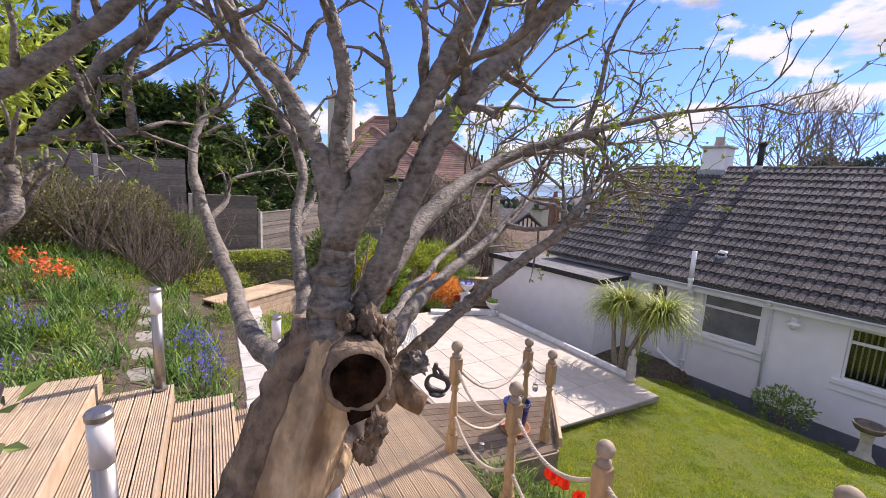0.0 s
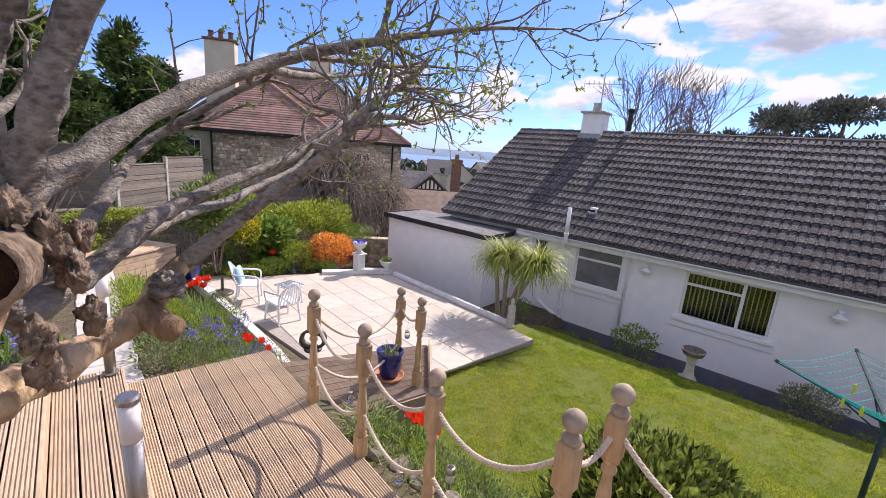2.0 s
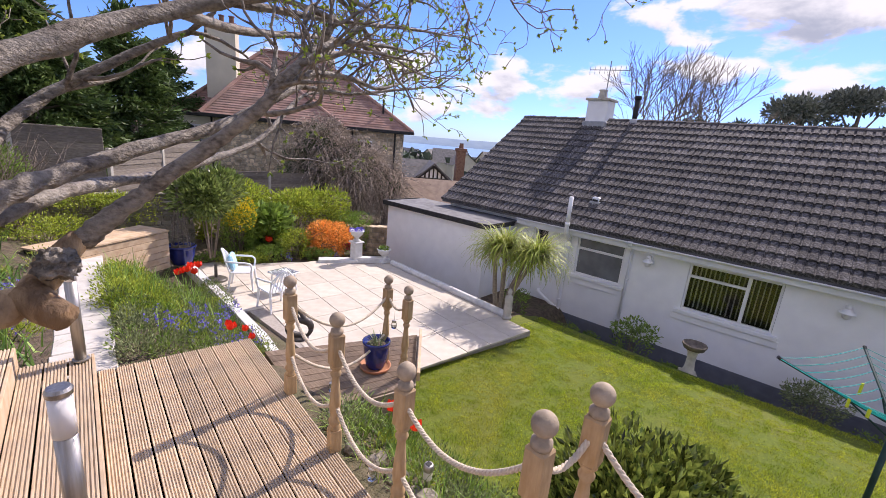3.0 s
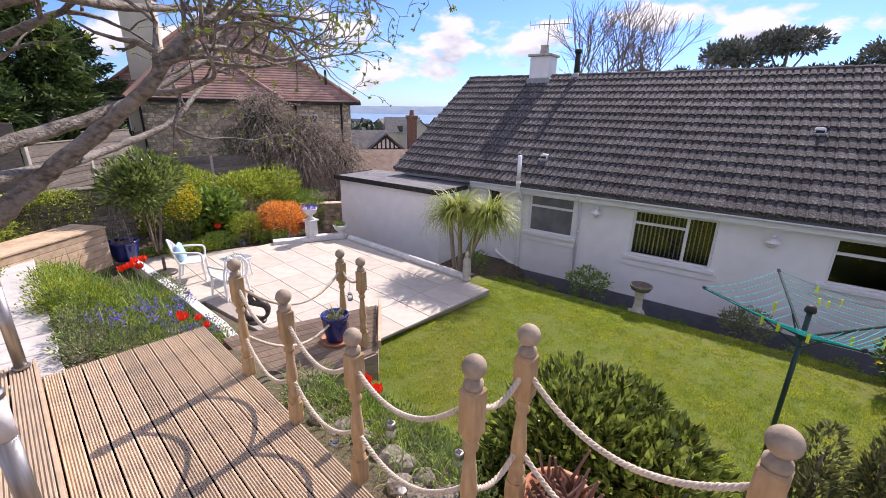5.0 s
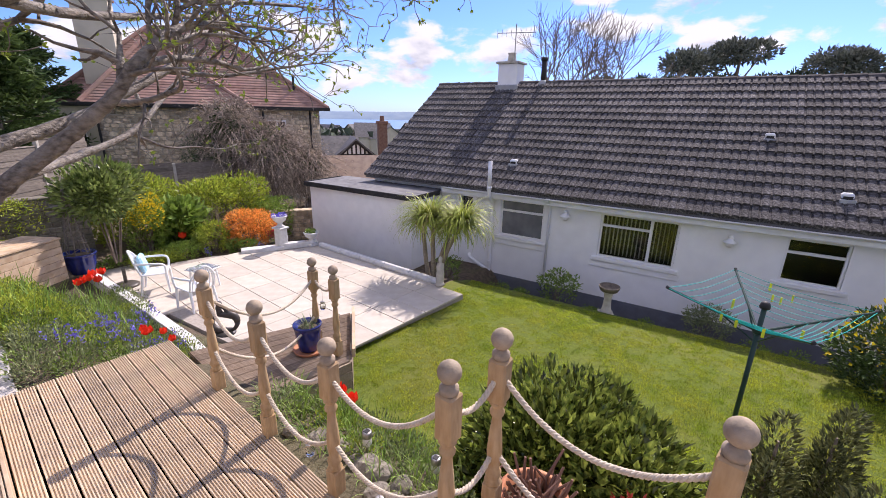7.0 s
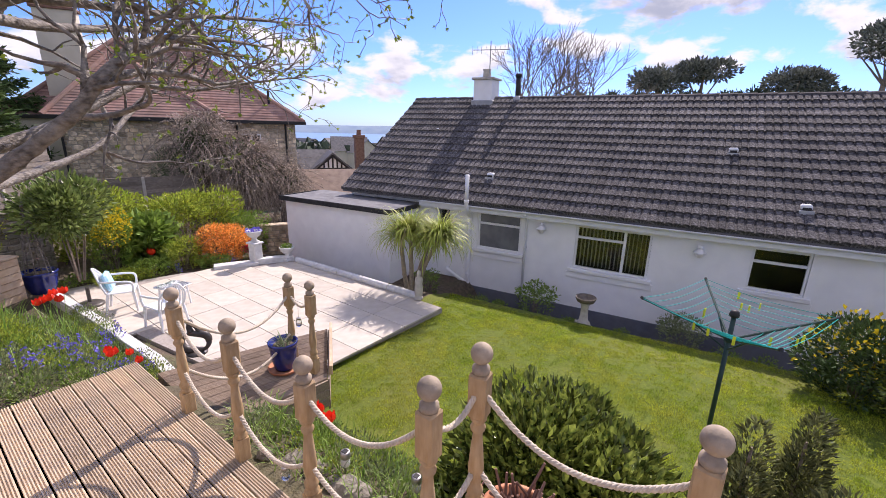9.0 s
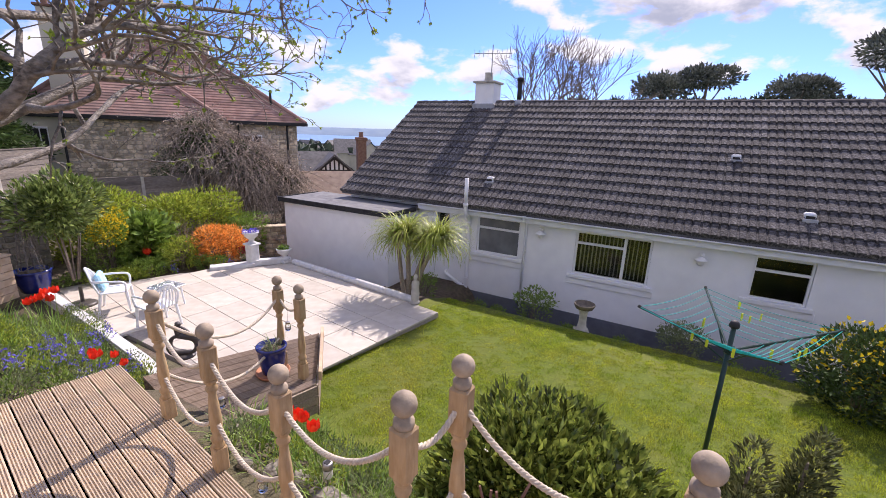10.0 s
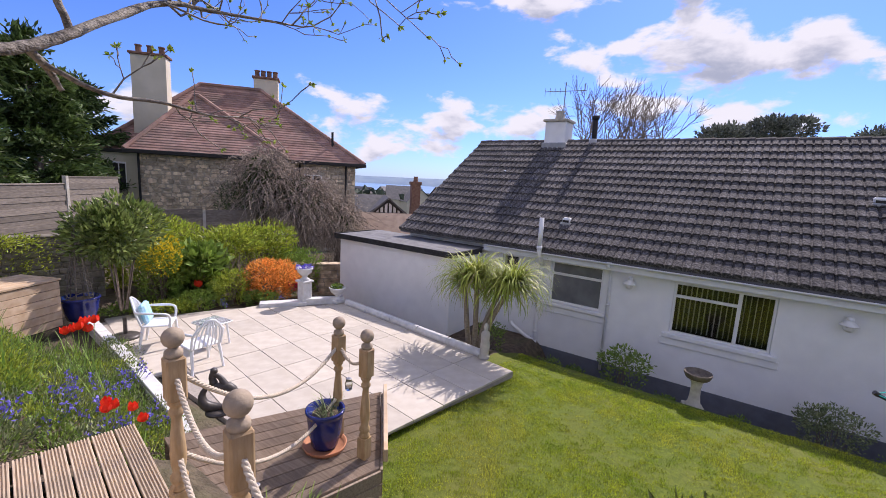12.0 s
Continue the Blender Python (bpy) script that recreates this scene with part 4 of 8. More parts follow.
def make_annex():
    x0, y0, y1, zt = 10.35, 6.45, 10.55, 0.30
    tagged(part("wall_annex", boxm((x0, y0, -2.75), (WX - 0.02, y1, zt - 0.12), 0.01), M["render_white"]), "white rendered wall of flat-roofed annex", "wall", kind="structure")
    r = empty("annex_roof", (x0, y0, zt), 0, "flat grey felt roof with black edge", "roof", kind="structure")
    X, Y = WX - x0, y1 - y0
    part("felt", boxm((-0.10, -0.10, -0.03), (X + 0.2, Y + 0.1, 0.0), 0.006), M["felt"], r)
    part("edge_trim", boxm((-0.135, -0.135, -0.118), (-0.102, Y + 0.13, 0.028), 0.006), M["fascia"], r)
    part("edge_trim", boxm((-0.10, -0.135, -0.116), (X - 0.35, -0.102, 0.026), 0.006), M["fascia"], r)
    part("edge_trim", boxm((-0.10, Y + 0.102, -0.116), (X, Y + 0.13, 0.026), 0.006), M["fascia"], r)


make_annex()


def make_chimney():
    c = empty("chimney", (16.15, 6.27, 3.16), 0, "white rendered chimney with stepped cap and pot", "chimney")
    part("shaft", boxm((-0.33, -0.36, 0), (0.33, 0.36, 1.05), 0.01), M["render_white"], c)
    part("flashing", boxm((-0.42, -0.42, 0.02), (0.42, 0.42, 0.36), 0.03), M["lead"], c)
    part("cap", boxm((-0.40, -0.43, 1.051), (0.40, 0.43, 1.13), 0.015), M["concrete"], c)
    part("pot", lathe([(0.17, 0), (0.16, 0.06), (0.13, 0.24), (0.15, 0.27), (0.15, 0.30), (0.11, 0.30)], 20, (0, 0.0, 1.13)), M["concrete"], c, smooth=True)
    a = empty("television_aerial", (16.02, 6.12, 4.24), 0, "thin grey roof aerial on a pole", "aerial")
    part("mast", tube([(0, 0, -0.6), (0, 0, 1.25)], 0.018, 8), M["lead"], a)
    part("boom", tube([(-0.1, -0.75, 0.92), (0.1, 0.75, 1.02)], 0.013, 6), M["lead"], a)
    for k in range(9):
        t = k / 8 - 0.5
        h = 0.10 + 0.08 * abs(t)
        part("element", tube([(0.13 * t * 1.5, 1.5 * t, 0.97 + 0.07 * t - h), (0.13 * t * 1.5, 1.5 * t, 0.97 + 0.07 * t + h)], 0.007, 5), M["lead"], a)
    part("reflector", boxm((-0.01, -0.66, 0.80), (0.01, -0.64, 1.16)), M["lead"], a)
    part("bracket", boxm((-0.03, -0.03, -0.5), (0.15, 0.03, -0.46)), M["lead"], a)
    v = empty("flue", (16.15, 5.06, 3.25), 0, "dark metal flue with lead flashing", "flue")
    part("pipe", tube([(0, 0, 0.2), (0, 0, 1.05)], 0.085, 14), M["black"], v, smooth=True)
    part("cowl", lathe([(0.10, 0), (0.12, 0.03), (0.12, 0.10), (0.09, 0.13)], 14, (0, 0, 1.02)), M["black"], v, smooth=True)
    part("flashing", lathe([(0.26, 0.12), (0.14, 0.36), (0.09, 0.42)], 14), M["lead"], v, smooth=True)


make_chimney()


def roof_point(s, y, up=0.0):
    """A point on the garden slope: s from 0 at the eaves to 1 at the ridge."""
    return (11.62 + (RX - 11.62) * s, y, EAVE + (RZ - EAVE) * s + up)


for s, y in ((0.50, -1.46), (0.155, -2.80), (0.20, 4.40), (0.62, 7.3)):
    v = empty("roof_vent", roof_point(s, y, 0.03), 0, "small white cowled vent tile on the roof", "vent", "roof vents")
    sc = 1.0 if s != 0.62 else 0.55
    part("cowl", boxm((-0.10 * sc, -0.10 * sc, 0.02), (0.08 * sc, 0.10 * sc, 0.15 * sc), 0.03 * sc), M["gutter"], v)
    part("base", boxm((-0.16 * sc, -0.13 * sc, -0.06), (0.14 * sc, 0.13 * sc, 0.03), 0.01), M["lead"], v)
    part("mouth", boxm((-0.115 * sc, -0.075 * sc, 0.03), (-0.09 * sc, 0.075 * sc, 0.09 * sc), 0.003), M["black"], v)

# ---- stone house beyond the garden ----
HU, HN = Vector((0.79, -0.61, 0)).normalized(), Vector((0.61, 0.79, 0)).normalized()
HB = Vector((15.0, 20.0, 0))
HA = math.degrees(math.atan2(HU.y, HU.x))


def hip_roof(u0, u1, n0, n1, z0, z1, ru0, ru1, rn, mat, parent, name, courses=30, back=True):
    """A hipped roof of overlapping tile courses, in the house's own axes."""
    faces = [((u0, n0), (u1, n0), (ru1, rn), (ru0, rn)), ((u1, n1), (u0, n1), (ru0, rn), (ru1, rn)), ((u0, n1), (u0, n0), (ru0, rn), (ru0, rn)), ((u1, n0), (u1, n1), (ru1, rn), (ru1, rn))]
    vs, fs = [], []
    for a, b, c, d in faces:
        for k in range(courses):
            t0, t1 = k / courses, (k + 1) / courses
            q = []
            for t, up in ((t0, 0.025), (t1, 0.0)):
                for p, r in ((a, d), (b, c)):
                    q.append((p[0] + (r[0] - p[0]) * t, p[1] + (r[1] - p[1]) * t, z0 + (z1 - z0) * t + up))
            o = len(vs)
            low = [(q[0][0], q[0][1], q[0][2] - 0.028), (q[1][0], q[1][1], q[1][2] - 0.028)]
            vs += q + low
            fs += [(o, o + 1, o + 3, o + 2), (o + 4, o + 5, o + 1, o)]
    r = tagged(part(name, (vs, fs), mat, parent), "overlapping plain tile courses", kind="stuff")
    ridge = []
    for p, q, zz in (((u0, n0), (ru0, rn), 0), ((u1, n0), (ru1, rn), 0), ((u0, n1), (ru0, rn), 0), ((u1, n1), (ru1, rn), 0)):
        ridge.append(tube([(p[0], p[1], z0 + 0.02), (q[0], q[1], z1 + 0.02)], 0.11, 8))
    if ru1 > ru0 + 0.1:
        ridge.append(tube([(ru0, rn, z1 + 0.02), (ru1, rn, z1 + 0.02)], 0.12, 8))
    part("ridge_tiles", join(*ridge), M["redtile"], parent)
    return r


def make_stone_house():
    h = empty("stone_house", (HB.x, HB.y, -3.2), HA, "stone and cream rendered house with red hipped roof", "house")
    e, rz = 5.85, 9.73
    part("wall", boxm((-8.1, 0.35, 0), (3.4, 7.5, e)), M["palegrout"], h)
    part("wall", boxm((-6.35, -0.75, 0), (-0.35, 0.348, e)), M["palegrout"], h)
    part("wall", boxm((-8.12, -0.30, 0.0), (-6.36, 0.346, e), 0.004), M["cream"], h, "cream rendered side wall")
    hip_roof(-8.5, 3.85, 0.0, 7.85, e, rz, -4.8, -1.7, 3.93, M["redtile"], h, "roof")
    hip_roof(-6.75, 0.05, -1.1, 5.0, e + 0.02, e + 3.0, -4.75, -4.45, 2.2, M["redtile"], h, "wing_roof", 24)
    for lo, hi in (((-6.8, -1.2, e - 0.14), (0.1, -1.1, e + 0.04)), ((-8.55, -0.42, e - 0.14), (-6.82, -0.32, e + 0.02)), ((0.12, -0.1, e - 0.14), (3.9, 0.0, e + 0.03)), ((3.86, 0.0, e - 0.14), (3.95, 7.8, e + 0.03))):
        part("gutter", boxm(lo, hi, 0.02), M["black"], h)
    for u in (-6.3, 0.55, 2.9):
        part("downpipe", tube([(u, -0.84 if u < 0 else 0.26, 0), (u, -0.84 if u < 0 else 0.26, e - 0.1)], 0.05, 8), M["black"], h)
    for (u, n, w, d, z0, z1, pots) in ((-6.25, 1.2, 1.45, 0.7, e - 0.5, 10.3, 3), (-1.45, 4.5, 1.3, 0.7, 7.6, 10.45, 4)):
        c = part("chimney", boxm((u - w / 2, n - d / 2, z0), (u + w / 2, n + d / 2, z1), 0.01), M["cream"], h)
        part("chimney_cap", boxm((u - w / 2 - 0.08, n - d / 2 - 0.08, z1), (u + w / 2 + 0.08, n + d / 2 + 0.08, z1 + 0.12), 0.02), M["brick"], c)
        for k in range(pots):
            x = u + (k - (pots - 1) / 2) * w / pots
            part("chimney_pot", lathe([(0.15, 0), (0.13, 0.05), (0.12, 0.3), (0.15, 0.33), (0.15, 0.38), (0.1, 0.38)], 12, (x, n, z1 + 0.12)), M["brick"], c)
    for u, n, w, z0, z1 in ((-7.25, -0.32, 0.55, 4.0, 5.3), (1.2, 0.33, 0.9, 3.7, 5.2), (2.2, 0.33, 0.7, 1.2, 2.6)):
        wd = part("window", boxm((u - w / 2, n - 0.03, z0), (u + w / 2, n + 0.04, z1), 0.01), M["upvc"], h)
        for a in (-0.25, 0.25):
            part("pane", boxm((u + a * w - w * 0.2, n - 0.045, z0 + 0.08), (u + a * w + w * 0.2, n - 0.032, z1 - 0.08)), M["black"], wd)
        part("sill", boxm((u - w / 2 - 0.08, n - 0.12, z0 - 0.1), (u + w / 2 + 0.08, n + 0.03, z0 - 0.004), 0.01), M["concrete"], wd)
    # rubble facing of both front walls, and of the side towards the sea
    rng = random.Random(12)
    vs, fs = [], []
    for u0, u1, n0 in ((-6.35, -0.35, -0.75), (-0.33, 3.4, 0.35)):
        # uneven rubble: stones of several sizes in broken beds, with ragged corners
        z = 0.0
        while z < e - 0.2:
            hh = rng.uniform(0.15, 0.26)
            u = u0
            while u < u1 - 0.05:
                l = rng.uniform(0.12, 0.42)
                split = rng.random() < 0.4
                for t0, t1 in (((z, z + hh * 0.5), (z + hh * 0.5, z + hh)) if split else ((z, z + hh * rng.uniform(0.85, 1.2)),)):
                    a, b, pz = u, min(u + l, u1), rng.uniform(0.02, 0.08)
                    t1 = min(t1, e - 0.15)
                    if any(abs((a + b) / 2 - wu) < ww and wz0 - 0.1 < t0 < wz1 + 0.05 for wu, ww, wz0, wz1 in ((1.2, 0.65, 3.6, 5.2), (2.2, 0.55, 1.1, 2.6))) or t1 - t0 < 0.04:
                        continue
                    o = len(vs)
                    j = lambda: rng.uniform(-0.022, 0.022)
                    rim = [(a + (b - a) * f + j(), t0 + (t1 - t0) * g + j()) for f, g in ((0.18, 0.04), (0.82, 0.04), (0.97, 0.3), (0.95, 0.75), (0.75, 0.97), (0.2, 0.97), (0.04, 0.7), (0.04, 0.3))]
                    mu, mz = (a + b) / 2, (t0 + t1) / 2
                    vs += [(x, n0 + 0.01, q) for x, q in rim]
                    vs += [(mu + (x - mu) * 0.78, n0 - pz, mz + (q - mz) * 0.78) for x, q in rim]
                    fs.append(tuple(range(o + 8, o + 16)))
                    fs += [(o + k, o + (k + 1) % 8, o + 8 + (k + 1) % 8, o + 8 + k) for k in range(8)]
                u += l
            z += hh
    tagged(part("stone_facing", (vs, fs), M["rubble"], h), "brown rubble stones with deep joints", kind="stuff")
    part("vent_pipe", tube([(2.2, 0.95, 6.5), (2.2, 0.95, 7.5)], 0.06, 8), M["black"], h)


make_stone_house()

# ---- rope fence ----


def make_post():
    p = empty("rope_post", (0, 0, 0), 0, "turned pine newel post with ball top", "post", "rope fence posts")
    sq = 0.046
    part("base_block", boxm((-sq, -sq, 0), (sq, sq, 0.20), 0.006), M["post"], p)
    part("turned_shaft", lathe([(0.044, 0.20), (0.050, 0.215), (0.034, 0.235), (0.046, 0.26), (0.048, 0.28), (0.032, 0.31), (0.040, 0.36), (0.044, 0.42), (0.036, 0.54), (0.028, 0.62), (0.026, 0.65), (0.040, 0.675), (0.042, 0.69), (0.030, 0.71), (0.034, 0.725), (0.046, 0.74), (0.042, 0.76)], 20), M["post"], p, smooth=True)
    part("upper_block", boxm((-sq - 0.004, -sq - 0.004, 0.758), (sq + 0.004, sq + 0.004, 1.015), 0.010), M["post"], p)
    part("ball_neck", lathe([(0.044, 1.014), (0.048, 1.03), (0.046, 1.05), (0.028, 1.062), (0.026, 1.075)], 20), M["postcap"], p, smooth=True)
    R = 0.058
    part("ball", lathe([(0.02, 1.068)] + [(R * math.sin(a), 1.125 - R * math.cos(a)) for a in np.linspace(0.4, math.pi - 0.05, 12)], 22), M["postcap"], p, smooth=True)
    return p


POSTS = dict(p1=(2.765, 3.13, -0.01, 3), p2=(2.64, 2.22, -0.01, -4), p3=(2.54, 1.37, 0.0, 6), p4=(2.42, 0.43, 0.24, 0), p5=(2.78, 0.335, 0.27, 8), p6=(4.285, 3.525, -0.40, 5), p7=(4.235, 3.11, -0.40, 12), p8=(2.667, -0.68, 0.26, -5))
post0 = make_post()
for i, (x, y, z, rz) in enumerate(POSTS.values()):
    m = pose(x, y, z, 0, 0, rz - 8)
    if i == 0:
        post0.matrix_world = m
    else:
        copy_thing(post0, m)


def make_rope(a, b, ha, hb, sag, r=0.0135):
    """A three-strand twisted rope that hangs between two posts."""
    pa, pb = Vector(POSTS[a][:3]) + Vector((0, 0, ha)), Vector(POSTS[b][:3]) + Vector((0, 0, hb))
    d = (pb - pa); d.z = 0; d.normalize()
    pa, pb = pa + d * 0.035, pb - d * 0.035
    ln = (pb - pa).length * 1.06
    n = int(ln / 0.012)
    pts = []
    for i in range(n + 1):
        t = i / n
        pts.append(pa.lerp(pb, t) - Vector((0, 0, sag * 4 * t * (1 - t))))
    strands = []
    side = d.cross(Vector((0, 0, 1)))
    for k in range(3):
        sp = []
        for i, p in enumerate(pts):
            tan = (pts[min(i + 1, n)] - pts[max(i - 1, 0)]).normalized()
            up = side.cross(tan)
            ang = i * 0.012 / 0.075 * 2 * math.pi + k * 2 * math.pi / 3
            sp.append(p + (side * math.cos(ang) + up * math.sin(ang)) * r * 0.62)
        strands.append(tube(sp, r * 0.66, 6, caps=True))
    tagged(part("rope", join(*strands), M["rope"], smooth=True), "thick bleached twisted rope slung between posts", "rope", "fence ropes")


for a, b in (("p1", "p2"), ("p2", "p3"), ("p3", "p4"), ("p4", "p5"), ("p5", "p8"), ("p6", "p7"), ("p1", "p6")):
    for h, s in ((0.90, 0.0), (0.40, 0.0)):
        span = (Vector(POSTS[a][:2]) - Vector(POSTS[b][:2])).length
        if (a, b) == ("p6", "p7") and h < 0.5:
            continue
        make_rope(a, b, h, h, 0.21 * min(span, 1.4))

# ---- the old apple tree beside the steps ----


class Tree:
    """Gathers limbs, twigs and buds of one bare tree."""

    def __init__(self, seed):
        self.rng = random.Random(seed)
        self.twigs, self.buds, self.nrm, self.shoots = [], [], [], []

    def limb(self, points, twigs=0, start=0.35, length=0.45, thing=None, name="limb", wob=0.14, mat="bark", n=12, boughs=0):
        pts = spline(points, 7)
        rng = self.rng
        ps, rs = [], []
        for i, p in enumerate(pts):
            j = 0.10 * p[3]
            ps.append(Vector((p[0] + rng.uniform(-j, j), p[1] + rng.uniform(-j, j), p[2] + rng.uniform(-j, j))))
            knot = 1.0 + (0.16 if rng.random() < 0.10 else 0.0)
            rs.append(max(0.003, p[3] * 0.74 * knot))
        part(name, tube(ps, rs, n, wob, rng.randint(0, 999)), M[mat], thing, smooth=True)
        for k in range(twigs):
            t = start + (1 - start) * rng.random()
            i = min(len(ps) - 2, int(t * (len(ps) - 1)))
            d = (ps[i + 1] - ps[i]).normalized()
            side = d.cross(Vector((rng.gauss(0, 1), rng.gauss(0, 1), rng.gauss(0, 1)))).normalized()
            way = (d * rng.uniform(0.3, 1.0) + side * rng.uniform(0.4, 1.0) + Vector((0, 0, rng.uniform(0.0, 0.7)))).normalized()
            self.twig(ps[i] + side * rs[i] * 0.6, way, length * rng.uniform(0.45, 1.2), min(rs[i] * 0.5, 0.012), 2)
        for k in range(boughs):
            i = int(rng.uniform(0.35, 0.8) * (len(ps) - 1))
            d = (ps[i + 1] - ps[i]).normalized()
            side = d.cross(Vector((rng.gauss(0, 1), rng.gauss(0, 1), rng.gauss(0, 1)))).normalized()
            q, r = ps[i], min(rs[i] * 0.75, 0.022)
            way = (d * 0.7 + side * 0.75 + Vector((0, 0, 0.35))).normalized()
            step, row = rng.uniform(0.13, 0.2), [(*q, r / 0.74)]
            for m in range(4):
                way = (way + Vector((rng.gauss(0, 0.3), rng.gauss(0, 0.3), rng.gauss(0.08, 0.25)))).normalized()
                q = q + way * step
                row.append((*q, r / 0.74 * (1 - 0.18 * (m + 1))))
            self.limb(row, 5, 0.3, length * 0.7, thing, name, wob, mat, 9)
        if twigs:
            d = (ps[-1] - ps[-2]).normalized()
            for _ in range(2):
                self.twig(ps[-1], (d + Vector((rng.gauss(0, 0.3), rng.gauss(0, 0.3), rng.gauss(0, 0.3)))).normalized(), length, min(rs[-1] * 0.9, 0.009), 2)

    def twig(self, p, d, length, r, depth):
        rng = self.rng
        n = max(3, int(length / 0.05))
        pts, rad = [p], [r]
        for i in range(n):
            d = (d + Vector((rng.gauss(0, 0.29), rng.gauss(0, 0.29), rng.gauss(0.03, 0.29)))).normalized()
            p = p + d * length / n
            pts.append(p)
            rad.append(max(0.0016, r * (1 - 0.66 * (i + 1) / n)) * (1.45 if rng.random() < 0.18 else 1.0))
            if depth > 0 and rng.random() < 0.42:
                side = d.cross(Vector((rng.gauss(0, 1), rng.gauss(0, 1), rng.gauss(0, 1)))).normalized()
                self.twig(p, (d * 0.6 + side * 0.8 + Vector((0, 0, 0.25))).normalized(), length * rng.uniform(0.25, 0.6), rad[-1] * 0.75, depth - 1)
            elif depth == 0 and rng.random() < 0.25:
                self.buds.append(p); self.nrm.append(d)
        self.twigs.append(tube(pts, rad, 5))
        for _ in range(2):
            self.buds.append(pts[-1]); self.nrm.append(d)

    def finish(self, thing, leaf=0.019):
        tagged(part("twig_mass", join(*self.twigs), M["bark"], thing, smooth=True), "thin knobbly bare twigs", kind="stuff")
        if self.buds:
            P_ = [b for b in self.buds for _ in range(3)]
            N_ = [b for b in self.nrm for _ in range(3)]
            tagged(part("bud_mass", leaf_mesh(P_, N_, leaf, leaf * 0.5, 3, 0.3, 0.55), M["bud"], thing), "small yellow green opening buds", kind="stuff")


def trunk_mesh():
    """The leaning trunk with burls, and a lip round the hollow."""
    spine = spline([(0.30, 1.26, 0.10, 0.24), (0.40, 1.20, 0.9, 0.19), (0.50, 1.14, 1.62, 0.110), (0.59, 1.10, 2.0, 0.090), (0.645, 1.085, 2.20, 0.080), (0.65, 1.10, 2.32, 0.050), (0.655, 1.115, 2.40, 0.032)], 18)
    n = 64
    vs, fs = [], []
    for i, p in enumerate(spine):
        for k in range(n):
            a = 2 * math.pi * k / n
            q = Vector((math.cos(a), math.sin(a), 0))
            c = Vector(p[:3])
            f = 1 + 0.22 * noise.noise(Vector((q.x * 1.7, q.y * 1.7, p[2] * 3.0))) + 0.12 * noise.noise(Vector((q.x * 5, q.y * 5, p[2] * 9 + 4)))
            if p[2] < 2.3:
                f += 0.20 * max(0, noise.noise(Vector((q.x * 3 + 9, q.y * 3, p[2] * 6)))) + 0.07 * noise.noise(Vector((q.x * 11, q.y * 11, p[2] * 16))) - 0.10 * max(0, noise.noise(Vector((q.x * 6 + 3, q.y * 6, p[2] * 4))))
            vs.append(tuple(c + q * p[3] * f))
    for i in range(len(spine) - 1):
        for k in range(n):
            k2 = (k + 1) % n
            fs.append((i * n + k, i * n + k2, (i + 1) * n + k2, (i + 1) * n + k))
    fs.append(tuple(range((len(spine) - 1) * n, len(spine) * n)))
    return vs, fs


def ring_blob(centre, way, r, seed, thick=0.35, n=28, m=10):
    """A rough callus ring round a sawn limb."""
    w = Vector(way).normalized()
    a0 = w.orthogonal().normalized()
    b0 = w.cross(a0)
    vs, fs = [], []
    for i in range(n):
        a = 2 * math.pi * i / n
        q = a0 * math.cos(a) + b0 * math.sin(a)
        for k in range(m):
            t = 2 * math.pi * k / m
            rr = r * thick * (1 + 0.5 * noise.noise(Vector((q.x * 2 + seed, q.y * 2, q.z * 2 + k * 0.3))))
            vs.append(tuple(Vector(centre) + q * (r + rr * math.cos(t)) + w * rr * math.sin(t)))
    for i in range(n):
        for k in range(m):
            fs.append((i * m + k, i * m + (k + 1) % m, ((i + 1) % n) * m + (k + 1) % m, ((i + 1) % n) * m + k))
    return vs, fs


def knot(centre, r, seed, flat=(1, 1, 1)):
    """A lumpy, folded wart of bark."""
    bm = bmesh.new()
    bmesh.ops.create_icosphere(bm, subdivisions=4, radius=1)
    for v in bm.verts:
        n1 = noise.noise(v.co * 1.4 + Vector((seed, 0, 0)))
        n2 = abs(noise.noise(v.co * 3.4 + Vector((0, seed, 0))))
        n3 = noise.noise(v.co * 8.0 + Vector((0, 0, seed)))
        f = r * (1 + 0.55 * n1 - 0.75 * n2 + 0.14 * n3)
        v.co = Vector(centre) + Vector((v.co.x * flat[0], v.co.y * flat[1], v.co.z * flat[2])) * f
    return bm


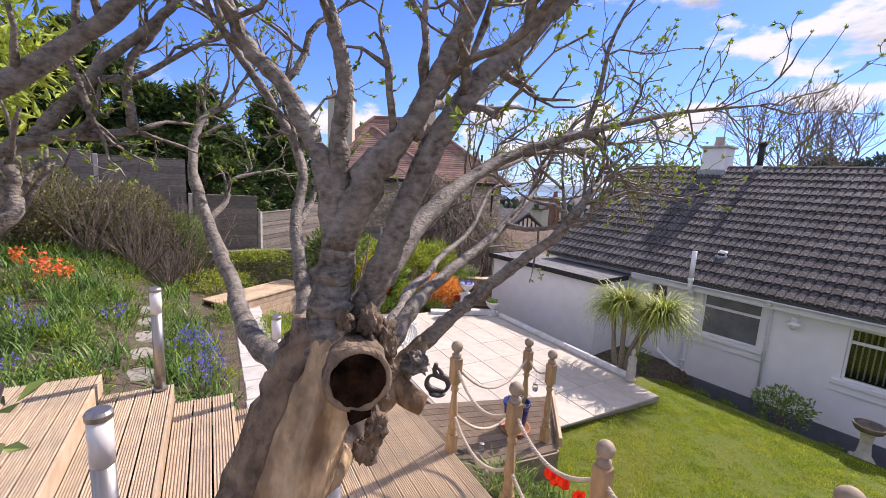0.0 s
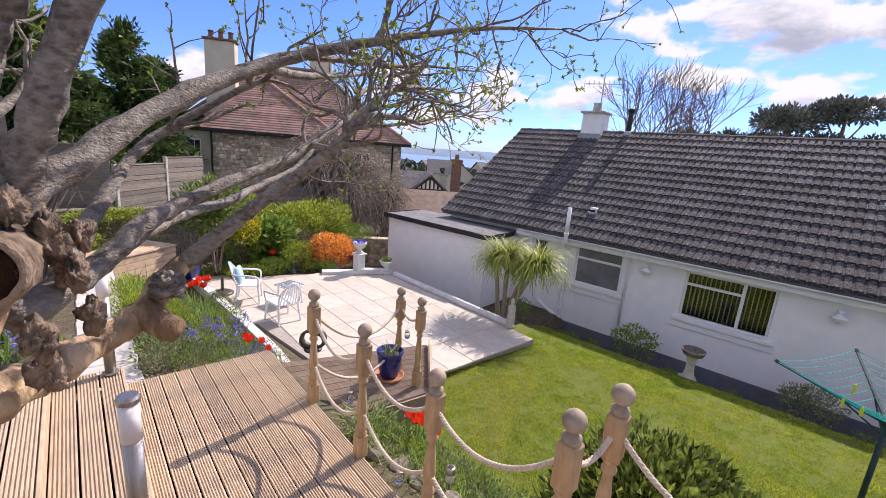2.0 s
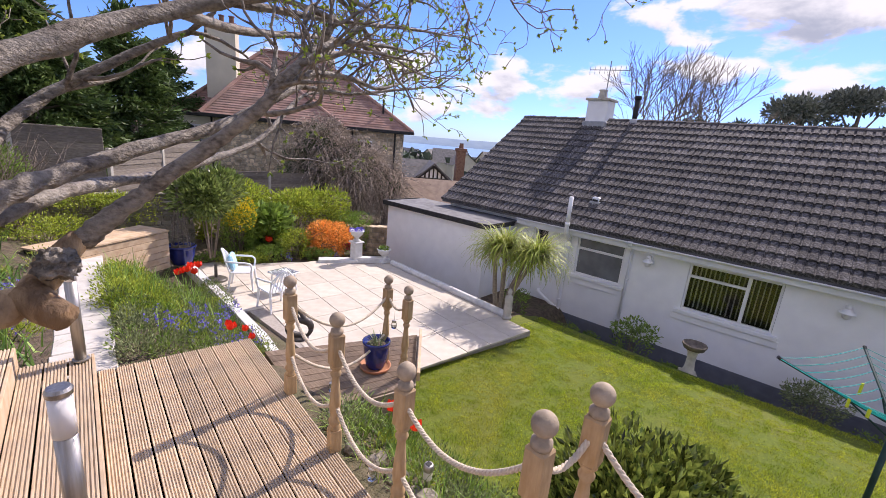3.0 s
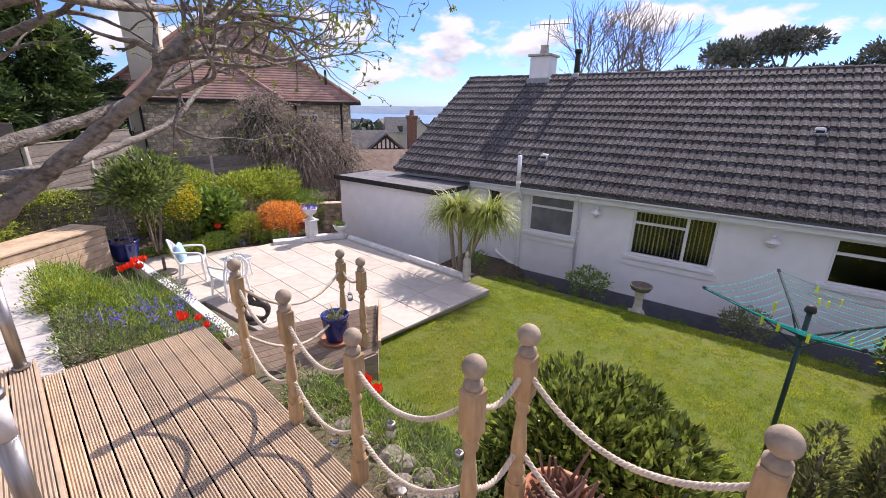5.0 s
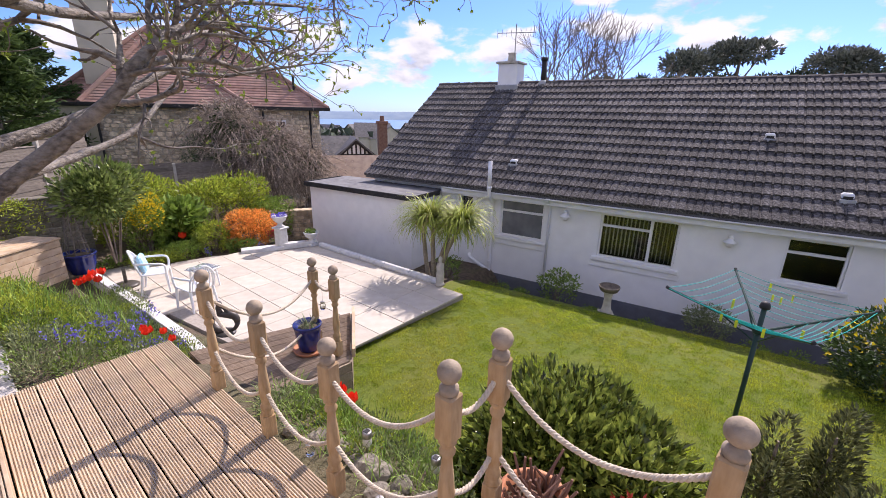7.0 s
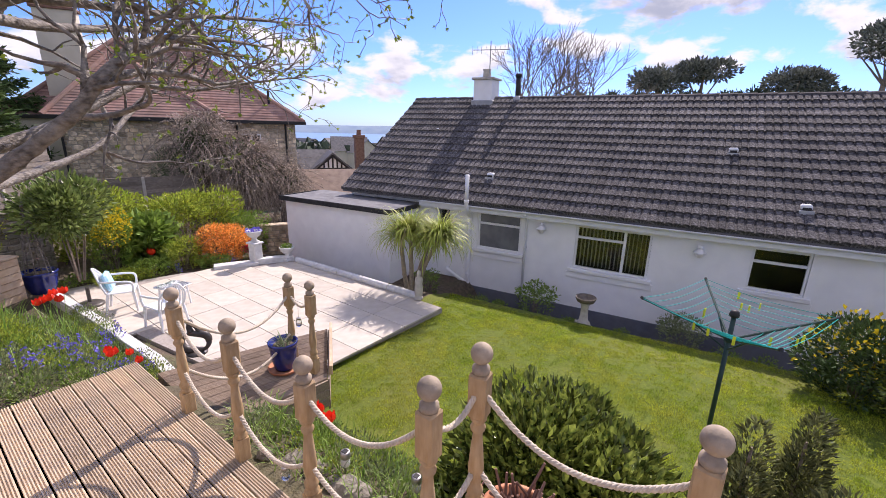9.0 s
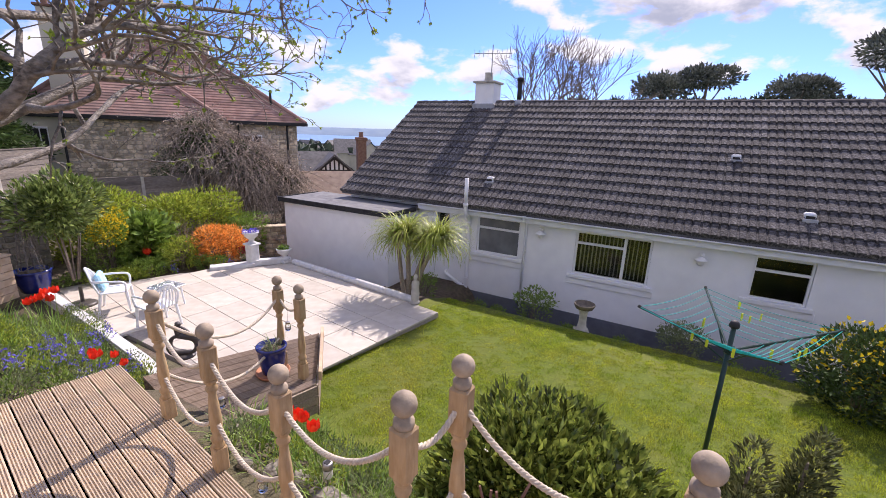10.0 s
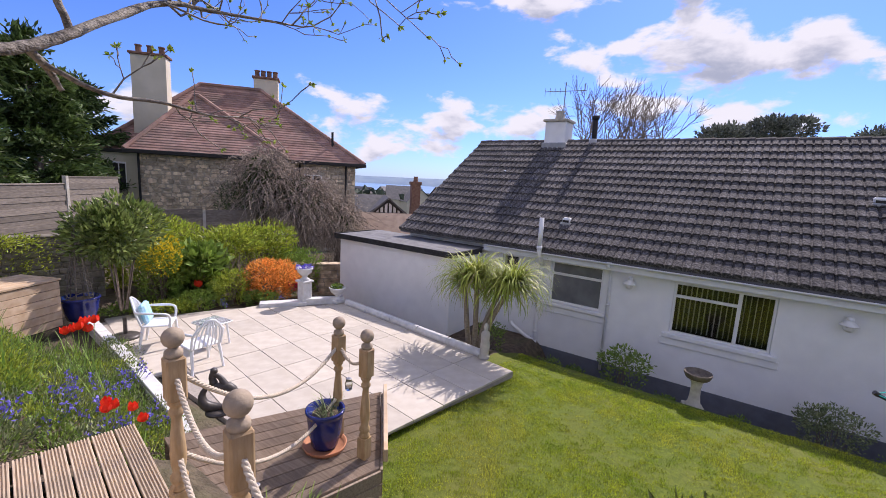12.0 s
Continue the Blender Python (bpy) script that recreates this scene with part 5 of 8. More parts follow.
def make_apple_tree():
    t = empty("apple_tree", (0, 0, 0), 0, "old gnarled bare apple tree with hollow pruned trunk", "tree")
    part("trunk", trunk_mesh(), M["barkpeel"], t, smooth=True)
    part("rear_stem", tube([p[:3] for p in spline([(0.24, 1.36, 0.1), (0.36, 1.32, 0.9), (0.46, 1.27, 1.6), (0.54, 1.22, 1.95), (0.61, 1.17, 2.2), (0.64, 1.14, 2.32)], 6)], [0.145 - 0.0026 * k for k in range(31)], 26, 0.3, 6), M["trunkbark"], t, smooth=True)
    T = Tree(5)
    L = lambda pts, tw=0, st=0.35, ln=0.42, mat="bark": T.limb(pts, tw, st, ln, t, mat=mat, boughs=1 if 2.2 < pts[-1][0] < 2.75 else 0)
    # the hollow of a sawn limb, facing the steps
    hole, way = Vector((0.665, 0.965, 2.235)), Vector((-0.25, -0.95, 0.05)).normalized()
    part("limb_stub", tube([hole - way * 0.13, hole - way * 0.05, hole - way * 0.004], [0.092, 0.082, 0.076], 24, 0.12, 3), M["trunkbark"], t, smooth=True)
    part("callus", ring_blob(hole, way, 0.071, 2, 0.15), M["trunkbark"], t, smooth=True)
    # flat disc: the shade of a deep hollow is painted on it
    part("hollow", tube([hole + way * 0.006, hole + way * 0.012], [0.069, 0.062], 24, 0.16, 8), M["hollow"], t, "rotten hollow of sawn limb, shade painted dark")
    for c, r, s in (((0.745, 1.02, 2.06), 0.055, 4.0), ((0.79, 1.07, 2.27), 0.062, 7.0), ((0.83, 1.13, 2.17), 0.06, 12.0), ((0.73, 1.04, 2.345), 0.05, 15.0), ((0.77, 1.12, 2.33), 0.055, 17.0), ((0.66, 1.04, 2.36), 0.035, 26.0), ((0.86, 1.19, 2.25), 0.05, 28.0), ((0.87, 1.22, 2.02), 0.055, 31.0), ((0.76, 1.10, 1.94), 0.06, 33.0)):
        part("burl", knot(c, r * 0.60, s, (1.0, 1.0, 1.5)), M["trunkbark"], t, smooth=True)
    # notch coloured with the same painted shade
    part("notch", tube([hole + way * 0.004 - Vector((0.02, 0, 0.088)), hole + way * 0.008 - Vector((-0.03, 0, 0.088))], [0.02, 0.012], 8), M["hollow"], t)
    # main limbs from the fork
    L([(0.68, 1.125, 2.48, 0.050), (0.66, 1.15, 2.70, 0.042), (0.62, 1.18, 2.81, 0.030), (0.575, 1.24, 2.93, 0.028), (0.51, 1.29, 3.01, 0.026), (0.45, 1.31, 3.14, 0.022), (0.40, 1.36, 3.3, 0.015)], 7, 0.45)
    L([(0.69, 1.13, 2.60, 0.042), (0.68, 1.13, 2.79, 0.030), (0.69, 1.12, 2.94, 0.027), (0.66, 1.12, 3.05, 0.024), (0.64, 1.14, 3.16, 0.020), (0.66, 1.2, 3.4, 0.012)], 7, 0.5)
    L([(0.648, 1.10, 2.22, 0.090), (0.650, 1.11, 2.34, 0.074), (0.66, 1.115, 2.44, 0.066), (0.69, 1.12, 2.56, 0.062), (0.75, 1.07, 2.73, 0.054), (0.83, 1.04, 2.84, 0.038), (0.90, 1.00, 3.00, 0.034), (0.99, 0.97, 3.21, 0.033), (1.08, 0.98, 3.5, 0.02)], 5, 0.6)
    L([(0.71, 1.13, 2.24, 0.070), (0.76, 1.09, 2.40, 0.052), (0.81, 1.06, 2.57, 0.047), (0.90, 1.03, 2.80, 0.044), (1.00, 1.00, 2.96, 0.041), (1.12, 0.98, 3.08, 0.037), (1.27, 0.92, 3.25, 0.030), (1.5, 0.85, 3.5, 0.016)], 8, 0.5)
    L([(0.84, 1.03, 2.82, 0.028), (1.0, 1.2, 2.93, 0.024), (1.36, 1.42, 3.03, 0.019), (1.7, 1.52, 3.25, 0.012), (1.95, 1.55, 3.5, 0.007)], 9, 0.3)
    # the long limbs that reach over the deck
    L([(0.66, 1.10, 2.28, 0.062), (0.86, 1.21, 2.42, 0.046), (1.15, 1.35, 2.62, 0.041), (1.53, 1.42, 2.81, 0.033), (1.90, 1.30, 2.95, 0.024), (2.30, 1.10, 3.07, 0.014), (2.68, 0.90, 3.14, 0.006)], 15, 0.5, 0.5)
    L([(1.45, 1.41, 2.77, 0.026), (1.75, 1.62, 2.80, 0.022), (2.17, 1.84, 2.89, 0.017), (2.60, 2.10, 2.98, 0.011), (2.95, 2.24, 3.02, 0.006)], 11, 0.4, 0.4)
    L([(1.62, 1.41, 2.84, 0.020), (2.10, 1.46, 2.90, 0.015), (2.50, 1.50, 2.97, 0.010), (2.80, 1.48, 3.0, 0.006)], 10, 0.3, 0.4)
    L([(0.70, 1.12, 2.08, 0.060), (0.90, 1.25, 2.15, 0.044), (1.01, 1.31, 2.23, 0.038), (1.15, 1.40, 2.28, 0.035), (1.39, 1.50, 2.36, 0.031), (1.67, 1.60, 2.45, 0.028), (1.92, 1.67, 2.58, 0.025), (2.09, 1.74, 2.67, 0.022), (2.20, 1.80, 2.80, 0.018), (2.42, 1.88, 2.86, 0.013), (2.70, 1.98, 2.84, 0.008)], 12, 0.7, 0.4)
    L([(2.05, 1.73, 2.64, 0.016), (2.30, 1.68, 2.64, 0.013), (2.55, 1.65, 2.69, 0.010), (2.80, 1.63, 2.74, 0.006)], 8, 0.3, 0.33)
    L([(0.62, 1.14, 1.88, 0.085), (0.87, 1.33, 1.88, 0.062), (1.03, 1.40, 1.93, 0.055), (1.10, 1.42, 2.02, 0.052), (1.20, 1.40, 2.11, 0.040)], 0, mat="barkpeel")
    L([(1.16, 1.41, 2.07, 0.046), (1.25, 1.38, 2.16, 0.038), (1.35, 1.34, 2.25, 0.034), (1.50, 1.27, 2.39, 0.030), (1.60, 1.18, 2.50, 0.027), (1.69, 1.13, 2.63, 0.023), (1.84, 1.15, 2.74, 0.018), (2.10, 1.20, 2.79, 0.010), (2.30, 1.20, 2.80, 0.006)], 12, 0.55, 0.38)
    part("limb_stub", tube([(1.02, 1.39, 1.94), (1.06, 1.33, 1.90), (1.09, 1.29, 1.885)], [0.05, 0.044, 0.040], 14, 0.15, 4), M["barkpeel"], t, smooth=True)
    part("burl", knot((1.10, 1.38, 2.02), 0.06, 41.0), M["bark"], t, smooth=True)
    L([(0.78, 1.25, 2.08, 0.045), (1.10, 1.50, 2.19, 0.032), (1.25, 1.68, 2.20, 0.030), (1.52, 1.92, 2.21, 0.028), (1.78, 2.15, 2.25, 0.025), (2.09, 2.31, 2.34, 0.022), (2.25, 2.39, 2.44, 0.021), (2.56, 2.58, 2.66, 0.015), (2.80, 2.60, 2.71, 0.010), (3.1, 2.52, 2.74, 0.006)], 12, 0.75, 0.45)
    L([(2.12, 2.33, 2.36, 0.018), (2.18, 2.38, 2.31, 0.014), (2.21, 2.40, 2.26, 0.009)], 0)
    L([(2.24, 2.39, 2.43, 0.016), (2.22, 2.42, 2.62, 0.013), (2.40, 2.46, 2.85, 0.009), (2.63, 2.49, 3.0, 0.006)], 7, 0.4)
    # low bough curling up over the beds, and stems behind the trunk
    L([(0.60, 1.15, 2.20, 0.060), (0.55, 1.40, 2.18, 0.046), (0.56, 1.70, 2.19, 0.044), (0.57, 1.97, 2.28, 0.040), (0.545, 2.33, 2.46, 0.036), (0.52, 2.56, 2.72, 0.030), (0.58, 2.66, 2.95, 0.024), (0.70, 2.68, 3.05, 0.018), (0.80, 2.69, 3.2, 0.010)], 8, 0.55, 0.4)
    L([(0.55, 2.35, 2.47, 0.022), (0.64, 2.42, 2.55, 0.018), (0.68, 2.45, 2.66, 0.013), (0.9, 2.5, 2.72, 0.008)], 6, 0.3, 0.3)
    L([(0.63, 1.22, 2.12, 0.055), (0.69, 1.42, 2.29, 0.034), (0.74, 1.66, 2.52, 0.029), (0.80, 1.78, 2.75, 0.025), (0.71, 1.92, 3.01, 0.022), (0.59, 2.01, 3.22, 0.019), (0.55, 2.06, 3.45, 0.012)], 9, 0.45, 0.4)
    L([(0.74, 1.68, 2.5, 0.022), (0.82, 1.75, 2.58, 0.018), (0.86, 1.78, 2.66, 0.012)], 3, 0.4, 0.25)
    L([(0.80, 1.20, 2.12, 0.045), (0.95, 1.45, 2.28, 0.030), (1.12, 1.62, 2.46, 0.024), (1.40, 1.62, 2.66, 0.018), (1.55, 1.6, 2.75, 0.014)], 5, 0.4, 0.35)
    T.finish(t)
    tagged(part("upright_shoots", join(*[tube([(0.66 + 0.02 * i, 1.12 + 0.015 * i, 2.25), (0.67 + 0.025 * i, 1.12 + 0.02 * i, 2.33 + 0.03 * (i % 3)), (0.67 + 0.03 * i, 1.12 + 0.02 * i, 2.42 + 0.07 * (i % 3))], [0.004, 0.003, 0.002], 5) for i in range(8)]), M["twig"], t), "thin upright water shoots", kind="stuff")


make_apple_tree()


def make_side_tree():
    t = empty("apple_tree", (-0.9, 1.5, 0.3), 0, "pale barked small tree with yellow green leaves", "tree")
    t.matrix_world = pose(0, 0, 0)
    T = Tree(21)
    part("trunk", tube(spline([(-1.15, 1.55, 0.2), (-1.1, 1.5, 1.4), (-1.05, 1.45, 2.2), (-0.95, 1.42, 2.62)], 5), [0.13 - 0.004 * i for i in range(16)], 14, 0.15, 5), M["bark"], t, smooth=True)
    for pts in (
        [(-0.95, 1.5, 2.45, 0.06), (-0.45, 1.62, 2.65, 0.05), (-0.05, 1.67, 2.85, 0.042), (0.15, 1.67, 3.02, 0.033), (0.31, 1.63, 3.18, 0.028), (0.42, 1.59, 3.27, 0.023)],
        [(-0.95, 1.5, 2.35, 0.05), (-0.5, 1.8, 2.6, 0.042), (-0.12, 1.97, 2.71, 0.035), (0.08, 1.99, 2.79, 0.027), (0.18, 2.0, 2.8, 0.023), (0.29, 2.0, 2.83, 0.019)],
        [(0.02, 1.99, 2.77, 0.033), (0.08, 1.99, 2.86, 0.03), (0.16, 1.98, 2.96, 0.027), (0.21, 1.97, 3.04, 0.024), (0.32, 1.95, 3.15, 0.021), (0.43, 1.91, 3.27, 0.018)],
        [(0.28, 2.0, 2.83, 0.023), (0.27, 1.98, 2.98, 0.02), (0.29, 1.97, 3.07, 0.018), (0.35, 1.95, 3.15, 0.015), (0.4, 1.92, 3.25, 0.012)],
        [(0.12, 1.87, 3.03, 0.019), (0.15, 1.88, 2.95, 0.016), (0.17, 1.89, 2.86, 0.013), (0.19, 1.9, 2.81, 0.01)],
        [(0.18, 1.98, 2.98, 0.018), (0.3, 1.98, 3.01, 0.015), (0.41, 1.96, 3.09, 0.012), (0.52, 1.93, 3.17, 0.01)],
        [(-0.9, 1.55, 2.2, 0.045), (-0.1, 1.75, 2.5, 0.036), (-0.01, 1.78, 2.62, 0.025), (-0.01, 1.78, 2.69, 0.02)],
    ):
        T.limb(pts, 3, 0.5, 0.2, t)
    T.finish(t)
    rng = np.random.default_rng(3)
    P_ = rng.normal((-0.12, 2.4, 3.08), (0.10, 0.22, 0.15), (1300, 3))
    tagged(part("leaves", leaf_mesh(P_, rng.normal(0, 1, (1300, 3)) + np.array((0, 0, -0.4)), 0.07, 0.018, 5), M["lime"], t), "narrow yellow green leaves", kind="stuff")


make_side_tree()

# ---- planting ----


def shrub(name, centre, size, n, leaf, mat, label, category="shrub", seed=0, stems=9, lumps=9, shell=0.45, ground=None, blooms=None, width=0.42, group=""):
    """A shrub of real leaves on forking stems that stand in the ground."""
    x, y, z = centre
    g = ground_z(x, y) if ground is None else ground
    t = empty(name, (x, y, g), 0, label, category, group)
    rng = random.Random(seed)
    tubes = []
    for k in range(stems):
        a = rng.uniform(0, 2 * math.pi)
        q = (math.cos(a) * size[0] * 0.6 * rng.random() ** 0.5, math.sin(a) * size[1] * 0.6 * rng.random() ** 0.5, z - g + size[2] * rng.uniform(-0.1, 0.35))
        b = (q[0] * 0.15, q[1] * 0.15, -0.04)
        mid = (q[0] * 0.5 + rng.uniform(-0.04, 0.04), q[1] * 0.5 + rng.uniform(-0.04, 0.04), q[2] * 0.5)
        tubes.append(tube([b, mid, q], [0.02 * max(0.5, size[2]), 0.014 * max(0.5, size[2]), 0.005], 6))
    tagged(part("stem_mass", join(*tubes), M["twig"], t), "brown stems", kind="stuff")
    P_, N_ = blob_points(n, (0, 0, z - g), size, seed, shell, lumps, flat=-0.95)
    drop = z - g - 0.35 * size[2]
    if drop > 0.12 and category != "tree":
        # leaves that clothe the shrub down to the ground
        rs = np.random.default_rng(seed + 500)
        m = int(n * min(0.9, 0.55 * (z - g) / size[2]))
        a = rs.uniform(0, 2 * math.pi, m)
        q = rs.uniform(0, 1, m)
        rad = (0.72 + 0.28 * q) * (0.82 + 0.18 * np.sin(a * 5 + seed)) * rs.uniform(0.55, 1.0, m) ** 0.5
        P3 = np.stack([np.cos(a) * size[0] * rad, np.sin(a) * size[1] * rad, 0.03 + q * (z - g)], 1)
        N3 = np.stack([np.cos(a), np.sin(a), rs.uniform(0.0, 1.4, m)], 1)
        P_, N_ = np.concatenate([P_, P3]), np.concatenate([N_, N3])
    P_[:, 2] = np.maximum(P_[:, 2], 0.02)
    tagged(part("leaves", leaf_mesh(P_, N_, leaf, leaf * width, seed), M[mat], t), "dense leaves", kind="stuff")
    if blooms:
        m, bn, bl = blooms
        P2, N2 = blob_points(bn, (0, 0, z - g + size[2] * 0.08), tuple(s * 1.03 for s in size), seed, 0.92, lumps)
        tagged(part("blossom", leaf_mesh(P2, N2, bl, bl * 0.8, seed + 1), M[m], t), "clustered blossom", kind="stuff")
    return t


# laurel under the rope fence
shrub("laurel_bush", (4.12, 0.12, -0.50), (1.20, 0.98, 0.92), 7600, 0.125, "laurel", "glossy dark green clipped laurel bush on the bank", "bush", 2, 16, 16, 0.7)
shrub("laurel_bush", (3.55, 0.45, -0.75), (0.75, 0.75, 0.7), 2400, 0.125, "laurel", "glossy dark green laurel bush on the bank", "bush", 31, 10, 10, 0.6)


def make_conifer(at, h, r, seed):
    t = empty("dwarf_conifer", (at[0], at[1], ground_z(*at)), 0, "small dark columnar conifer on the bank", "conifer", "dwarf conifers")
    part("trunk", tube([(0, 0, -0.05), (0, 0, h * 0.9)], [0.03, 0.008], 7), M["twig"], t)
    rng = np.random.default_rng(seed)
    n = 7500
    k = rng.integers(0, 6, n)
    ca = rng.uniform(0, 6.28, 6); cr = r * rng.uniform(0.1, 0.5, 6); ch = h * rng.uniform(0.75, 1.0, 6); ch[0] = h; cr[0] = 0.02
    tz = rng.uniform(0, 1, n)
    rad = r * 0.62 * np.sqrt(np.clip(1 - tz ** 2.2, 0, 1)) * rng.uniform(0.5, 1.0, n) ** 0.4
    a = rng.uniform(0, 6.28, n)
    P_ = np.stack([np.cos(ca[k]) * cr[k] + np.cos(a) * rad, np.sin(ca[k]) * cr[k] + np.sin(a) * rad, tz * ch[k]], 1)
    N_ = np.stack([np.cos(a), np.sin(a), np.full(n, 1.3)], 1)
    tagged(part("foliage", leaf_mesh(P_, N_, 0.050, 0.017, seed), M["yew"], t), "dense dark scale foliage", kind="stuff")


make_conifer((3.85, -1.05), 1.72, 0.34, 3)
make_conifer((4.15, -1.38), 1.95, 0.30, 4)
make_conifer((3.35, -1.35), 1.35, 0.30, 6)

# far side of the patio
shrub("evergreen_tree", (4.95, 11.15, 0.62), (0.86, 0.80, 0.88), 3000, 0.17, "broadleaf", "small round headed evergreen tree on forked trunk", "tree", 5, 7, 12, 0.6, -1.0)
shrub("forsythia_shrub", (5.9, 11.7, -0.10), (0.62, 0.6, 0.62), 1900, 0.07, "green", "yellow blossoming shrub behind the patio", "shrub", 8, 9, 9, 0.4, blooms=("yellow", 1500, 0.055))
shrub("fatsia_shrub", (6.75, 11.7, -0.35), (0.75, 0.6, 0.55), 700, 0.24, "green", "broad leaved glossy green shrub", "shrub", 9, 8, 8, 0.4, width=0.7)
shrub("hedge_shrub", (6.4, 13.4, 0.05), (1.6, 0.9, 0.8), 4200, 0.12, "lime", "bright green loose hedge shrub", "hedge", 10, 12, 14, 0.5)
shrub("hedge_shrub", (8.6, 12.6, -0.05), (1.7, 0.9, 0.72), 4200, 0.12, "lime", "bright green loose hedge shrub", "hedge", 11, 12, 14, 0.5)
shrub("hedge_shrub", (9.9, 12.0, -0.6), (0.8, 0.7, 0.4), 1600, 0.08, "green", "green loose hedge shrub beside stone wall", "hedge", 12, 8, 9, 0.5)
shrub("acer_shrub", (8.2, 10.85, -0.70), (0.80, 0.7, 0.52), 3000, 0.085, "orange", "bright orange young leaved acer shrub", "shrub", 13, 12, 12, 0.5)
shrub("azalea_shrub", (8.75, 10.35, -1.02), (0.28, 0.26, 0.2), 420, 0.05, "green", "small crimson azalea beside white pillar", "shrub", 14, 6, 6, 0.5, blooms=("crimson", 420, 0.06))
shrub("variegated_shrub", (7.2, 11.0, -0.75), (0.55, 0.45, 0.36), 1500, 0.06, "lime", "low variegated shrub at patio edge", "shrub", 15, 8, 8, 0.5)
shrub("low_shrub", (6.35, 10.9, -1.02), (0.5, 0.35, 0.26), 900, 0.06, "green", "low green planting at patio edge", "shrub", 16, 6, 7, 0.4)
for i, (x, y) in enumerate(((5.1, 11.5), (5.6, 11.2), (7.7, 10.5), (6.0, 11.0))):
    shrub("ground_cover", (x, y, -1.12), (0.5, 0.35, 0.18), 800, 0.06, "lime" if i % 2 else "green", "low spreading green ground cover at patio edge", "plant", 40 + i, 5, 7, 0.3)


def make_twiggy_shrub(at, h, seed, n=34, name="bare_shrub", label="bare twiggy brown shrub"):
    t = empty(name, (at[0], at[1], ground_z(*at)), 0, label, "shrub")
    rng = random.Random(seed)
    tb = []
    for k in range(n):
        p = Vector((rng.gauss(0, 0.05), rng.gauss(0, 0.05), -0.03)); d = Vector((rng.gauss(0, 0.45), rng.gauss(0, 0.45), 1)).normalized()
        pts, rr = [p], [0.012]
        for i in range(6):
            d = (d + Vector((rng.gauss(0, 0.16), rng.gauss(0, 0.16), 0.05))).normalized()
            p = p + d * h / 6 * rng.uniform(0.7, 1.1)
            pts.append(p); rr.append(0.012 * (1 - i / 7))
            if i > 1:
                e = (d + Vector((rng.gauss(0, 0.6), rng.gauss(0, 0.6), rng.gauss(0, 0.3)))).normalized()
                tb.append(tube([p, p + e * h * 0.22], [0.005, 0.002], 4))
        tb.append(tube(pts, rr, 5))
    tagged(part("twig_mass", join(*tb), M["twig"], t), "bare brown twigs", kind="stuff")


make_twiggy_shrub((7.55, 11.35), 1.25, 4)

# house side beds
shrub("rose_shrub", (11.0, 2.35, -1.45), (0.42, 0.55, 0.34), 620, 0.085, "green", "loose green shrub against bungalow plinth", "shrub", 17, 9, 7, 0.3)
shrub("lavender_shrub", (10.9, -0.95, -1.55), (0.45, 0.5, 0.36), 1400, 0.06, "herb", "grey green lavender bush below window", "shrub", 18, 9, 8, 0.4)
shrub("rhododendron_shrub", (9.3, -3.35, -0.85), (0.85, 0.95, 0.85), 4200, 0.10, "dark", "dark evergreen shrub with yellow blossom", "shrub", 19, 10, 12, 0.6, blooms=("yellow", 500, 0.08))
shrub("pieris_shrub", (8.6, -3.9, -0.75), (0.7, 0.7, 0.75), 2200, 0.09, "laurel", "dense evergreen shrub beside lawn", "shrub", 20, 9, 10, 0.6)
for i, (x, y, s) in enumerate(((11.2, 3.4, 0.22), (11.0, 4.0, 0.28), (11.2, 1.6, 0.2), (11.1, 0.2, 0.2), (11.0, -1.9, 0.3), (11.1, -2.6, 0.26), (10.3, 5.2, 0.32))):
    shrub("bed_plant", (x, y, ground_z(x, y) + 0.22 + s * 0.8), (s * 1.3, s * 1.4, s), 380, 0.06, "green", "small green bedding plant by the plinth", "plant", 60 + i, 5, 5, 0.3)


